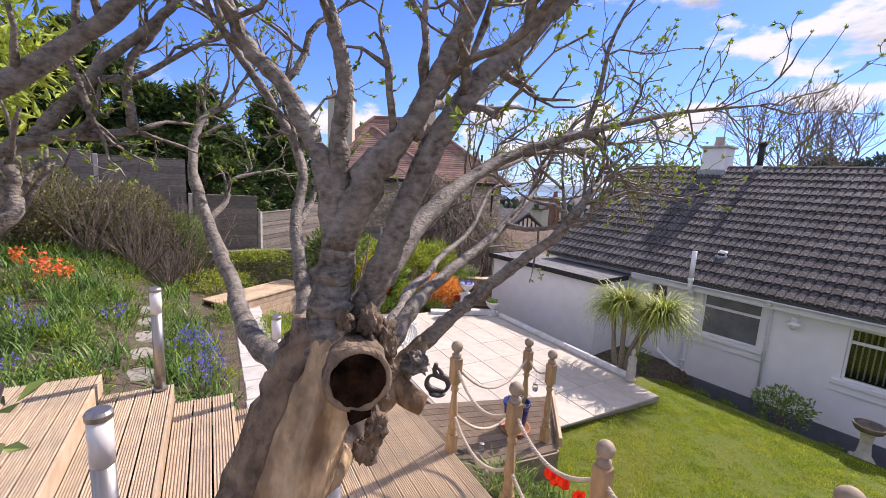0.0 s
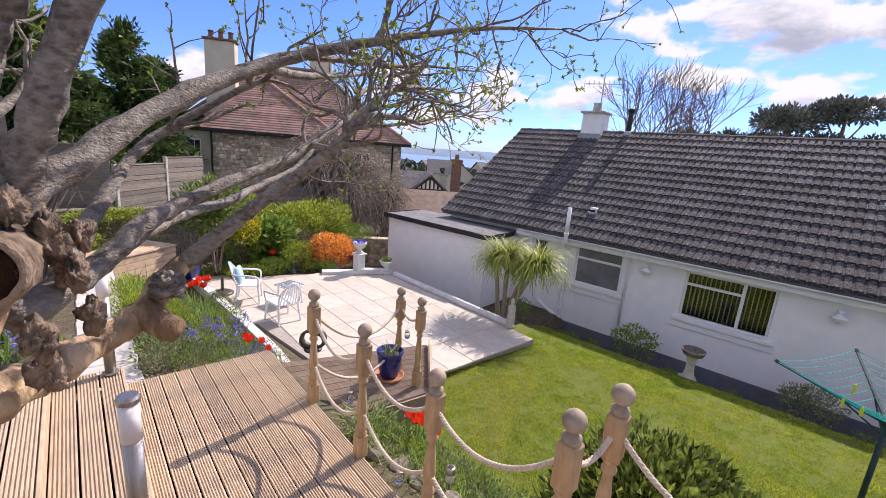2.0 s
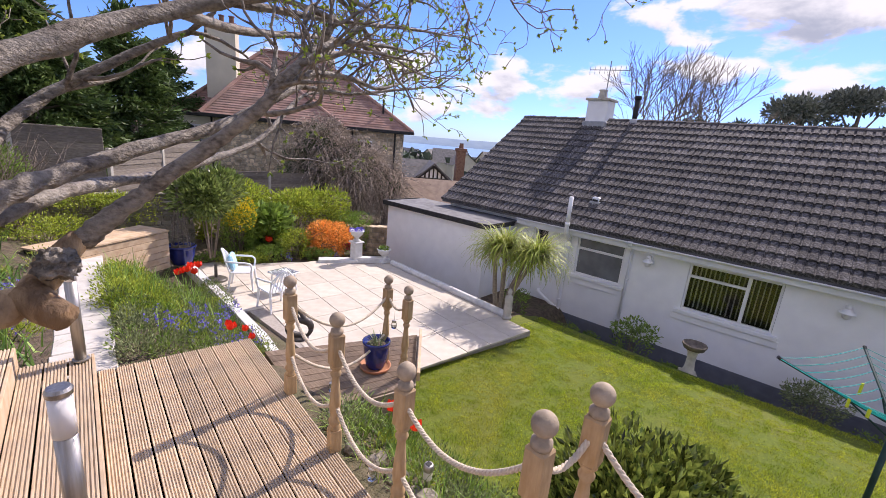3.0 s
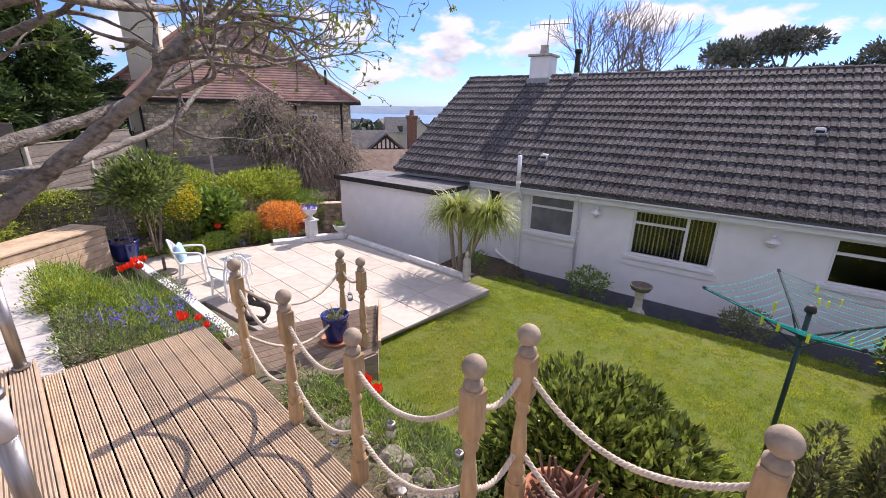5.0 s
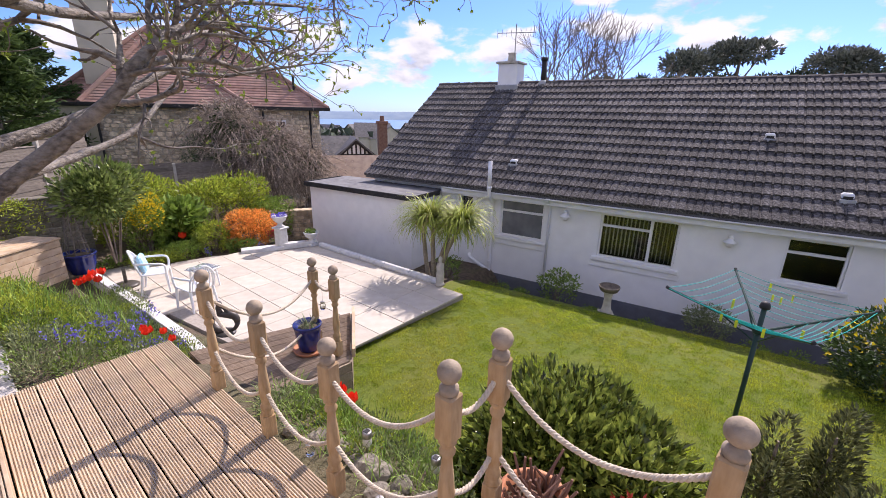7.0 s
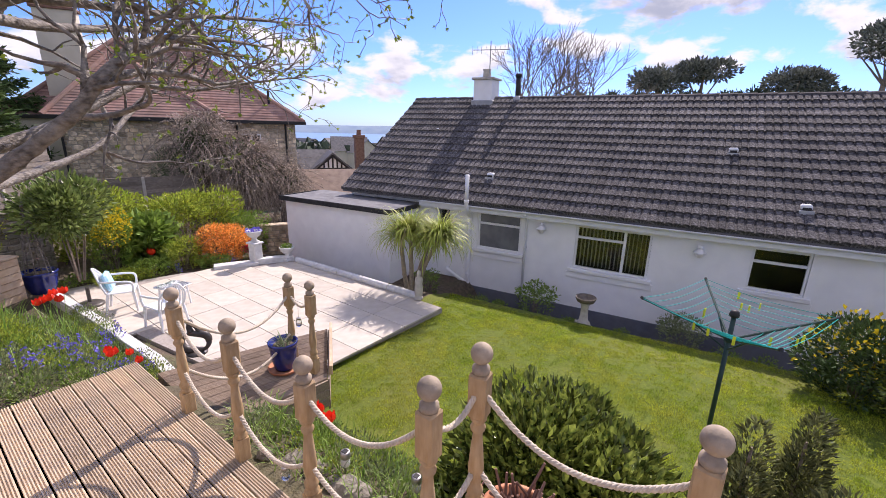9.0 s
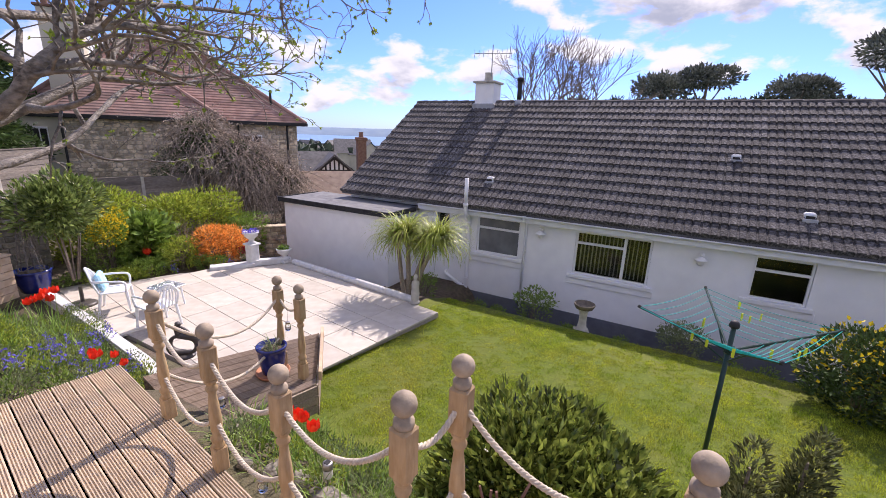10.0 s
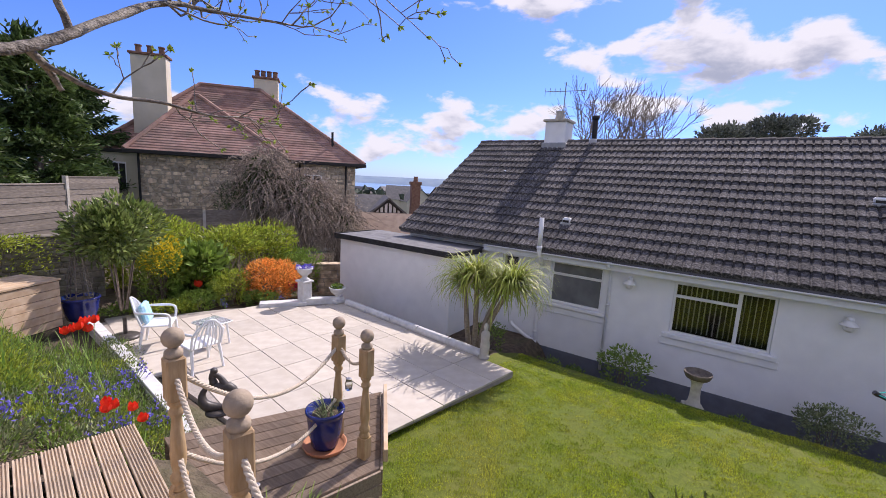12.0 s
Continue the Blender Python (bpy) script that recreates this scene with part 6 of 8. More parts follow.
def make_palm():
    b = (9.15, 4.92, -1.55)
    t = empty("cordyline_palm", b, 0, "two headed cordyline palm with drooping strap leaves", "palm")
    heads = [((0.0, 0.05, 1.72), [(0.0, 0.0, -0.1), (0.03, 0.03, 0.7), (0.0, 0.05, 1.7)]), ((-0.05, 0.30, 1.62), [(0.02, 0.1, -0.1), (-0.02, 0.2, 0.6), (-0.05, 0.30, 1.6)]), ((0.10, -0.72, 1.70), [(0.05, -0.03, -0.1), (0.05, -0.30, 0.8), (0.10, -0.72, 1.68)]), ((0.12, -0.45, 1.55), [(0.08, 0.0, -0.1), (0.1, -0.15, 0.7), (0.12, -0.45, 1.5)])]
    for i, (h, tr) in enumerate(heads):
        part("trunk", tube(spline(tr, 5), [0.062 - 0.0015 * k for k in range(11)], 10, 0.12, i), M["palmtrunk"], t, smooth=True)
        n = 230 if i in (0, 2) else 130
        o = Vector(h)
        v, f = arc_leaves(n, (h[0], h[1], h[2] - 0.02), 1.02, 0.040, 2.4, 1.4, 70 + i, 0.04, 9, 0.1)
        tagged(part("crown", (v, f), M["palm"], t), "arching green strap leaves", kind="stuff")
        v, f = arc_leaves(120 if i in (0, 2) else 60, (h[0], h[1], h[2] - 0.05), 0.9, 0.038, 1.5, 1.75, 90 + i, 0.04, 8, 0.1)
        tagged(part("lower_crown", (v, f), M["palm"], t), "hanging green strap leaves", kind="stuff")
        v, f = arc_leaves(45, (h[0], h[1], h[2] - 0.08), 0.85, 0.03, 1.5, 1.6, 80 + i, 0.03, 6, 0.1)
        tagged(part("dry_skirt", (v, f), M["palmdead"], t), "dry hanging straw leaves", kind="stuff")


make_palm()


def strap_patch(name, pts, n, length, width, droop, lean, mat, label, seed, spread=0.12, category="plant"):
    """A patch of strap-leaved plants: stuff that nobody could count."""
    meshes = [arc_leaves(n, (x, y, ground_z(x, y) - 0.02), length, width, droop, lean, seed + i, spread, 4) for i, (x, y) in enumerate(pts)]
    return tagged(part(name, join(*meshes), M[mat]), label, category, kind="stuff")


def scatter(n, x0, x1, y0, y1, seed, keep=lambda x, y: True):
    rng = random.Random(seed)
    out = []
    while len(out) < n:
        x, y = rng.uniform(x0, x1), rng.uniform(y0, y1)
        if keep(x, y):
            out.append((x, y))
    return out


def on_path(x, y):
    return abs(x - (1.50 + 0.15 * (y - 4.9))) < 0.36 and y > 4.7


bed = lambda x, y: not on_path(x, y) and x < 3.72 + 0.13 * (y - 5) and not (x < 1.6 and y < 4.95) and not (2.6 < x and y > 9.4)
strap_patch("iris_clump", scatter(26, 2.1, 3.6, 6.4, 9.0, 1, bed), 16, 0.56, 0.024, 0.7, 0.3, "iris", "upright green strap leaves in the flower bed", 100)
strap_patch("bluebell_leaves", scatter(70, 1.5, 4.0, 4.75, 9.0, 2, bed), 12, 0.24, 0.014, 1.4, 0.6, "iris", "arching bluebell leaves in the flower bed", 300)
upper = lambda x, y: not on_path(x, y) and y > 4.95 and abs(x - 0.18 - 0.06 * (y - 5)) > 0.17
strap_patch("long_leaves", scatter(520, -6.5, 1.2, 4.95, 11.5, 3, upper), 20, 0.42, 0.024, 1.5, 0.7, "strap", "dark spring strap leaves filling the upper bed", 600, 0.10)
strap_patch("long_leaves", scatter(200, -6.5, 1.2, 4.95, 11.5, 33, upper), 16, 0.36, 0.022, 1.7, 0.8, "iris", "fresh green strap leaves in the upper bed", 2600, 0.10)
herb_spots = scatter(120, -6.5, 1.2, 5.0, 11.5, 34, upper)
strap_patch("bank_grass", scatter(60, 2.95, 4.0, 0.9, 3.0, 4), 12, 0.32, 0.013, 1.1, 0.6, "iris", "grassy leaves on the rocky bank", 1200)
strap_patch("daylily_leaves", scatter(9, 3.0, 3.9, 2.0, 3.0, 6), 16, 0.42, 0.022, 1.5, 0.6, "green", "arching green clumps below corner deck", 1300, 0.05)


def herb_patch(name, pts, r, h, n, leaf, mat, label, seed, category="plant", w=0.4):
    rng = np.random.default_rng(seed)
    P_, N_ = [], []
    for x, y in pts:
        g = ground_z(x, y)
        d = rng.normal(0, 1, (n, 3)); d[:, 2] = np.abs(d[:, 2]); d /= np.linalg.norm(d, axis=1)[:, None]
        rr = rng.uniform(0.25, 1, n)[:, None] ** 0.5
        P_.append(np.array((x, y, g)) + d * rr * np.array((r, r, h)) * rng.uniform(0.7, 1.25)); N_.append(d + np.array((0, 0, 0.6)))
    return tagged(part(name, leaf_mesh(np.concatenate(P_), np.concatenate(N_), leaf, leaf * w, seed), M[mat]), label, category, kind="stuff")


herb_patch("bed_foliage", scatter(120, 1.55, 4.2, 4.75, 9.2, 11, bed), 0.22, 0.30, 190, 0.045, "herb", "grey green herb foliage in flower bed", 1)
herb_patch("bed_foliage", scatter(70, 1.55, 4.2, 4.75, 9.2, 12, bed), 0.2, 0.26, 150, 0.05, "green", "fresh green foliage in flower bed", 2)
herb_patch("bed_foliage", scatter(64, 1.7, 4.2, 5.0, 9.0, 13, bed), 0.2, 0.30, 170, 0.042, "lime", "yellow green spurge in flower bed", 3)
herb_patch("upper_foliage", scatter(130, -6.5, 0.7, 5.2, 11.5, 14, upper), 0.28, 0.26, 110, 0.055, "green", "leafy planting in upper bed", 4)
herb_patch("upper_foliage", herb_spots, 0.22, 0.2, 110, 0.05, "lime", "yellow green leafy planting in upper bed", 9)
herb_patch("bank_foliage", scatter(46, 2.95, 4.1, 0.7, 2.9, 15), 0.2, 0.26, 150, 0.045, "herb", "herbs on the rocky bank", 5)
herb_patch("bank_foliage", scatter(22, 3.0, 4.3, -1.0, 2.9, 16), 0.22, 0.25, 150, 0.05, "green", "green plants on the rocky bank", 6)
herb_patch("bank_foliage", scatter(12, 3.1, 3.9, 1.2, 2.4, 17), 0.16, 0.2, 140, 0.04, "lime", "yellow green plants on the rocky bank", 7)
herb_patch("path_edge_shrubs", scatter(20, 1.7, 2.5, 6.4, 9.0, 18, bed), 0.35, 0.38, 300, 0.05, "lime", "lime green mounds beside the path", 8)


def flower_patch(name, pts, h, n, size, mat, label, seed, group=""):
    """Stems with petal clusters at their tops."""
    rng = np.random.default_rng(seed)
    st, P_, N_ = [], [], []
    for x, y in pts:
        g = ground_z(x, y)
        for k in range(n):
            q = np.array((x, y, g)) + np.array((rng.normal(0, 0.10), rng.normal(0, 0.10), h * rng.uniform(0.8, 1.15)))
            st.append(tube([(x, y, g), tuple((np.array((x, y, g)) + q) / 2 + np.array((0, 0, 0.02))), tuple(q)], [0.004, 0.0035, 0.003], 4))
            for j in range(7):
                P_.append(q + rng.normal(0, 0.016, 3) - np.array((0, 0, 0.018 * j))); N_.append(rng.normal(0, 1, 3))
    t = empty(name, (0, 0, 0), 0, label, "flowers", group)
    tagged(part("stem_mass", join(*st), M["iris"], t), "slender green stems", kind="stuff")
    tagged(part("petals", leaf_mesh(P_, N_, size, size * 0.7, seed), M[mat], t), "small petals", kind="stuff")


for i, p in enumerate(scatter(9, 1.7, 3.9, 4.9, 8.4, 21, bed)):
    flower_patch("bluebell_clump", [p], 0.36, 10, 0.042, "blue", "clump of violet blue bluebells in flower bed", 30 + i, "bluebells")
for i, p in enumerate(scatter(16, -1.6, 1.1, 5.0, 7.4, 22, upper)):
    flower_patch("bluebell_clump", [p], 0.45, 9, 0.035, "blue", "clump of violet blue bluebells in upper bed", 60 + i, "bluebells")
for i, p in enumerate(((-1.15, 9.5), (-0.95, 9.2), (-0.72, 8.7), (-0.62, 8.9))):
    flower_patch("red_flower_clump", [p], 0.46, 6, 0.075, "azalea", "clump of orange red flowers in upper bed", 80 + i)
for i, p in enumerate(((8.0, 10.3), (6.9, 10.7), (5.6, 11.0))):
    flower_patch("bluebell_clump", [p], 0.26, 9, 0.035, "blue", "clump of violet bluebells behind the patio", 90 + i, "bluebells")


def make_tulip(x, y, h, seed, lean=0.05, s=1.0, z=None):
    rng = random.Random(seed)
    g = ground_z(x, y) if z is None else z
    t = empty("red_tulip", (x, y, g), rng.uniform(0, 360), "open red tulip on a green stem", "tulip", "red tulips")
    top = (lean * rng.uniform(-1, 1), lean * rng.uniform(-1, 1), h)
    part("stem", tube([(0, 0, -0.02), (top[0] * 0.4, top[1] * 0.4, h * 0.5), top], 0.0045, 6), M["iris"], t)
    for k in range(6):
        vs = []
        a = k * math.pi / 3
        w = 0.026 * s
        r0, r1, r2 = 0.006, 0.034 * s, (0.026 if k % 2 else 0.042) * s
        for r, z, ww in ((r0, 0, 0.3), (r1, 0.025 * s, 1.0), (r1 * 1.08, 0.05 * s, 0.9), (r2, 0.078 * s, 0.2)):
            for sgn in (-1, 1):
                vs.append((top[0] + math.cos(a) * r - math.sin(a) * w * ww * sgn, top[1] + math.sin(a) * r + math.cos(a) * w * ww * sgn, h + z))
        part("petal", (vs, [(0, 1, 3, 2), (2, 3, 5, 4), (4, 5, 7, 6)]), M["red"], t, smooth=True)
    part("leaf", arc_leaves(2, (0, 0, 0), h * 0.8, 0.035, 1.0, 0.3, seed, 0.004), M["iris"], t)


for i, (x, y) in enumerate(((2.86, 4.78), (2.96, 4.86), (3.06, 4.92), (2.92, 4.98), (3.12, 4.80))):
    make_tulip(x, y, 0.50 + 0.03 * (i % 3), i, 0.05, 1.0)
for i, (x, y) in enumerate(((3.35, 2.35), (3.45, 2.22), (3.40, 2.05), (3.3, 2.2), (3.52, 2.4))):
    make_tulip(x, y, 0.40 + 0.02 * (i % 3), 20 + i, 0.05, 1.3)
for i, (x, y) in enumerate(((3.68, 9.05), (3.62, 8.85), (3.75, 8.9), (3.80, 8.75), (3.55, 8.95), (3.7, 8.7))):
    make_tulip(x, y, 0.56 + 0.07 * (i % 4), 40 + i, 0.06, 1.6)
make_tulip(6.5, 11.2, 0.5, 60, 0.04, 2.2)


def make_lawn():
    rng = np.random.default_rng(7)
    n = 430000
    x, y = rng.uniform(4.0, 9.9, n), rng.uniform(-6, 4.15, n)
    keep = (x < 9.72 - 0.10 * np.sin(y * 0.9)) & ~((x > 5.0) & (y > 4.30 - 0.14 * (x - 5.0)) & (x < 8.5))
    x, y = x[keep], y[keep]
    # tufts: thin and thick spots at hand and at pace size
    tuft = np.zeros(len(x))
    for k in range(36):
        a, f = rng.uniform(0, 6.28), 2.0 * 25 ** rng.random()
        tuft += 0.17 * np.sin((x * math.cos(a) + y * math.sin(a)) * f + rng.uniform(0, 6.28))
    tuft += rng.normal(0, 0.25, len(x))
    keep = tuft > rng.uniform(-1.3, 0.2, len(x))
    x, y, tuft = x[keep], y[keep], tuft[keep]
    # heights of the lawn, from a grid
    gx, gy = np.linspace(3.9, 10.0, 123), np.linspace(-6.1, 4.3, 105)
    grid = np.array([[ground_z(a, b) for b in gy] for a in gx])
    i, j = np.clip((x - 3.9) / 0.05, 0, 121).astype(int), np.clip((y + 6.1) / 0.1, 0, 103).astype(int)
    fx, fy = (x - 3.9) / 0.05 - i, (y + 6.1) / 0.1 - j
    g = grid[i, j] * (1 - fx) * (1 - fy) + grid[i + 1, j] * fx * (1 - fy) + grid[i, j + 1] * (1 - fx) * fy + grid[i + 1, j + 1] * fx * fy - 0.004
    m = len(x)
    t = rng.uniform(0, 6.28, m)
    h, l, w = rng.uniform(0.014, 0.036, m) * (1.0 + 0.28 * tuft.clip(-1, 1.2)), rng.uniform(0, 0.022, m), 0.0038
    c, q = np.cos(t), np.sin(t)
    V = np.stack([np.stack([x - q * w, y + c * w, g], 1), np.stack([x + q * w, y - c * w, g], 1), np.stack([x + c * l, y + q * l, g + h], 1)], 1).reshape(-1, 3)
    tagged(part("lawn_grass", (V.tolist(), np.arange(3 * m).reshape(-1, 3).tolist()), M["blade"]), "short mown lawn grass blades", "grass", kind="stuff")


make_lawn()

# ---- things on the patio and lawn ----


def make_kerb():
    k = empty("patio_kerb", (8.62, 4.42, -1.25), 0, "white painted round topped kerb along the patio", "kerb", kind="structure")
    a, b = Vector((0, 0, 0.05)), Vector((0.45, 4.35, 0.05))
    for i in range(5):
        p, q = a.lerp(b, i / 5 + 0.002), a.lerp(b, (i + 1) / 5 - 0.002)
        part("kerb_stone", tube([p, q], 0.085, 14), M["kerbwhite"], k, smooth=False)
    w = empty("bed_wall", (0, 0, 0), 0, "low white painted wall edging the flower bed", "wall", kind="structure")
    pts = [Vector((3.72, 5.0, 0)), Vector((3.95, 6.2, 0)), Vector((4.12, 8.1, 0)), Vector((4.24, 9.9, 0)), Vector((4.32, 11.0, 0))]
    for p, q in zip(pts, pts[1:]):
        d = q - p
        o = part("coping", boxm((0, -0.085, -1.06), (d.length - 0.006, 0.085, -1.0), 0.008), M["kerbwhite"], w)
        o.matrix_local = pose(p.x, p.y, 0, 0, 0, math.degrees(math.atan2(d.y, d.x)))
        o = part("masonry", boxm((0, -0.09, -1.5), (d.length - 0.004, 0.09, -1.062), 0.004), M["kerbwhite"], w)
        o.matrix_local = pose(p.x, p.y, 0, 0, 0, math.degrees(math.atan2(d.y, d.x)))
    s = part("edge_step", boxm((0, 0, 0), (1.1, 0.3, 0.1), 0.01), M["kerbwhite"])
    s.matrix_world = pose(7.35, 9.98, -1.26, 0, 0, -34)
    tagged(s, "pale slab step at patio edge", "step", kind="structure")
    s = part("edge_wall", boxm((0, 0, 0), (0.95, 0.2, 0.16), 0.01), M["kerbwhite"])
    s.matrix_world = pose(8.28, 9.42, -1.26, 0, 0, -33)
    tagged(s, "low white wall between garden urns", "wall", kind="structure")


make_kerb()


def make_urn(x, y, z, pillar, label):
    u = empty("garden_urn", (x, y, z), 0, label, "urn", "garden urns")
    if pillar:
        part("pillar", boxm((-0.13, -0.13, 0), (0.13, 0.13, 0.62), 0.02), M["kerbwhite"], u)
        part("capital", boxm((-0.17, -0.17, 0.621), (0.17, 0.17, 0.67), 0.015), M["kerbwhite"], u)
        h = 0.67
    else:
        part("plinth", boxm((-0.15, -0.15, 0), (0.15, 0.15, 0.08), 0.01), M["kerbwhite"], u)
        h = 0.08
    part("bowl", lathe([(0.12, 0), (0.13, 0.02), (0.07, 0.06), (0.06, 0.10), (0.11, 0.15), (0.17, 0.20), (0.19, 0.27), (0.21, 0.29), (0.21, 0.32), (0.18, 0.32), (0.16, 0.26)], 24, (0, 0, h)), M["kerbwhite"], u, smooth=True)
    P_, N_ = blob_points(150, (0, 0, h + 0.31), (0.2, 0.2, 0.09), int(x * 10), 0.4, 5)
    tagged(part("foliage", leaf_mesh(P_, N_, 0.06, 0.035, 2), M["blue" if pillar else "green"], u), "small violet and green bedding", kind="stuff")


make_urn(8.34, 9.55, -1.3, True, "white urn with violets on square white pillar")
make_urn(8.98, 9.05, -1.24, False, "white footed urn beside annex wall")


def make_statue():
    prof = [(0.10, 0), (0.105, 0.04), (0.08, 0.05), (0.085, 0.10), (0.095, 0.2), (0.08, 0.3), (0.088, 0.38), (0.075, 0.43), (0.032, 0.455), (0.042, 0.50), (0.044, 0.53), (0.03, 0.57), (0.01, 0.585)]
    v, f = lathe(prof, 20)
    v = [(x * (1 + 0.18 * noise.noise(Vector((x * 14, y * 14, z * 9)))), y * 0.8 * (1 + 0.18 * noise.noise(Vector((x * 14, y * 14, z * 9 + 5)))), z) for x, y, z in v]
    s = part("statue", (v, f), M["concrete"], smooth=True)
    s.matrix_world = pose(8.58, 4.36, -1.25) @ Matrix.Diagonal((1.2, 1.2, 1.2, 1))
    tagged(s, "small weathered cast stone statue by the kerb", "statue")


make_statue()


def make_bird_bath():
    b = empty("bird_bath", (9.93, 0.964, ground_z(9.93, 0.964)), 20, "cast stone bird bath with dark basin", "bird bath")
    b.scale = (0.91, 0.91, 0.91)
    part("plinth", boxm((-0.17, -0.17, -0.03), (0.17, 0.17, 0.09), 0.012), M["concrete"], b)
    part("pedestal", lathe([(0.14, 0.09), (0.145, 0.12), (0.11, 0.16), (0.09, 0.3), (0.085, 0.45), (0.10, 0.56), (0.13, 0.60), (0.13, 0.63)], 20), M["concrete"], b, smooth=True)
    part("basin", lathe([(0.12, 0.625), (0.2, 0.65), (0.225, 0.70), (0.24, 0.74), (0.235, 0.76), (0.21, 0.755), (0.19, 0.70), (0.05, 0.69), (0.002, 0.69)], 26), M["darkstone"], b, smooth=True)


make_bird_bath()


def make_wall_lamp(y, z):
    l = empty("wall_lamp", (WX - 0.005, y, z), 0, "white bulkhead wall lamp on the render", "lamp", "wall lamps")
    part("bracket", boxm((-0.03, -0.05, 0.02), (0.0, 0.05, 0.14), 0.008), M["upvc"], l)
    part("arm", tube([(-0.02, 0, 0.11), (-0.10, 0, 0.14), (-0.15, 0, 0.10)], 0.016, 8), M["upvc"], l)
    part("shade", lathe([(0.05, 0.10), (0.07, 0.06), (0.13, 0.02), (0.135, 0.0), (0.12, 0.0)], 20, (-0.15, 0, 0)), M["upvc"], l, smooth=True)
    part("globe", lathe([(0.06, 0.0), (0.075, -0.03), (0.07, -0.08), (0.03, -0.11)], 16, (-0.15, 0, 0)), M["frosted"], l, smooth=True)
    part("lamp_cap", lathe([(0.052, 0.10), (0.045, 0.15), (0.02, 0.17)], 14, (-0.15, 0, 0)), M["upvc"], l, smooth=True)


for y, z in ((2.58, 0.0), (-1.05, -0.06), (-5.0, -0.06)):
    make_wall_lamp(y, z)


def make_dryer():
    x, y = 6.10, -1.13
    g = ground_z(x, y)
    d = empty("rotary_dryer", (x, y, g), 15.6, "dark green rotary clothes dryer with turquoise lines", "dryer")
    top, hub = 0.70 - g, 0.40 - g
    part("pole", tube([(0, 0, -0.05), (0, 0, top - 0.02)], 0.024, 12), M["darkgreen"], d, smooth=True)
    part("pole_cap", lathe([(0.045, 0), (0.05, 0.02), (0.04, 0.06), (0.015, 0.075)], 14, (0, 0, top - 0.05)), M["black"], d, smooth=True)
    part("hub", lathe([(0.03, 0), (0.05, 0.02), (0.05, 0.09), (0.03, 0.1)], 14, (0, 0, hub - 0.05)), M["darkgreen"], d)
    part("ground_socket", lathe([(0.035, -0.03), (0.035, 0.06), (0.028, 0.07)], 12), M["black"], d)
    tips = []
    for k in range(4):
        a = radians(90 * k)
        c, s = math.cos(a), math.sin(a)
        lo, tip = Vector((0.04 * c, 0.04 * s, hub)), Vector((0.93 * c, 0.93 * s, hub + 0.356))
        tips.append((lo, tip))
        part("arm", tube([lo, tip], 0.013, 8), M["darkgreen"], d)
        part("strut", tube([Vector((0.03 * c, 0.03 * s, hub - 0.12)), lo.lerp(tip, 0.38)], 0.009, 6), M["darkgreen"], d)
    n = 0
    for r in range(7):
        f = 0.30 + 0.69 * r / 6
        for k in range(4):
            p, q = tips[k][0].lerp(tips[k][1], f), tips[(k + 1) % 4][0].lerp(tips[(k + 1) % 4][1], f)
            m = (p + q) / 2 - Vector((0, 0, 0.05 * f))
            part("line", tube([p, p.lerp(m, 0.5) - Vector((0, 0, 0.008)), m, q.lerp(m, 0.5) - Vector((0, 0, 0.008)), q], 0.0032, 5), M["turquoise"], d)
    for k in range(4):
        part("arm_cap", tube([tips[k][1] - (tips[k][1] - tips[k][0]).normalized() * 0.03, tips[k][1] + Vector((0, 0, 0.006))], 0.017, 8), M["black"], d)
    rng = random.Random(2)
    for k in range(11):
        f = rng.choice((0.53, 0.76, 0.88, 0.99))
        s = rng.randrange(4)
        p, q = tips[s][0].lerp(tips[s][1], f), tips[(s + 1) % 4][0].lerp(tips[(s + 1) % 4][1], f)
        c = p.lerp(q, rng.uniform(0.25, 0.75)) - Vector((0, 0, 0.05 * f))
        big = 1.5 if k == 0 else 1.0
        pg = empty("clothes_peg", tuple(d.matrix_world @ c), rng.uniform(0, 180), "yellow plastic clothes peg on the washing line", "peg", "clothes pegs")
        part("jaw", boxm((-0.012 * big, -0.006, -0.075 * big), (0.012 * big, 0.0, 0.012), 0.003), M["peg"], pg)
        part("jaw", boxm((-0.012 * big, 0.001, -0.075 * big), (0.012 * big, 0.008, 0.012), 0.003), M["peg"], pg)


make_dryer()


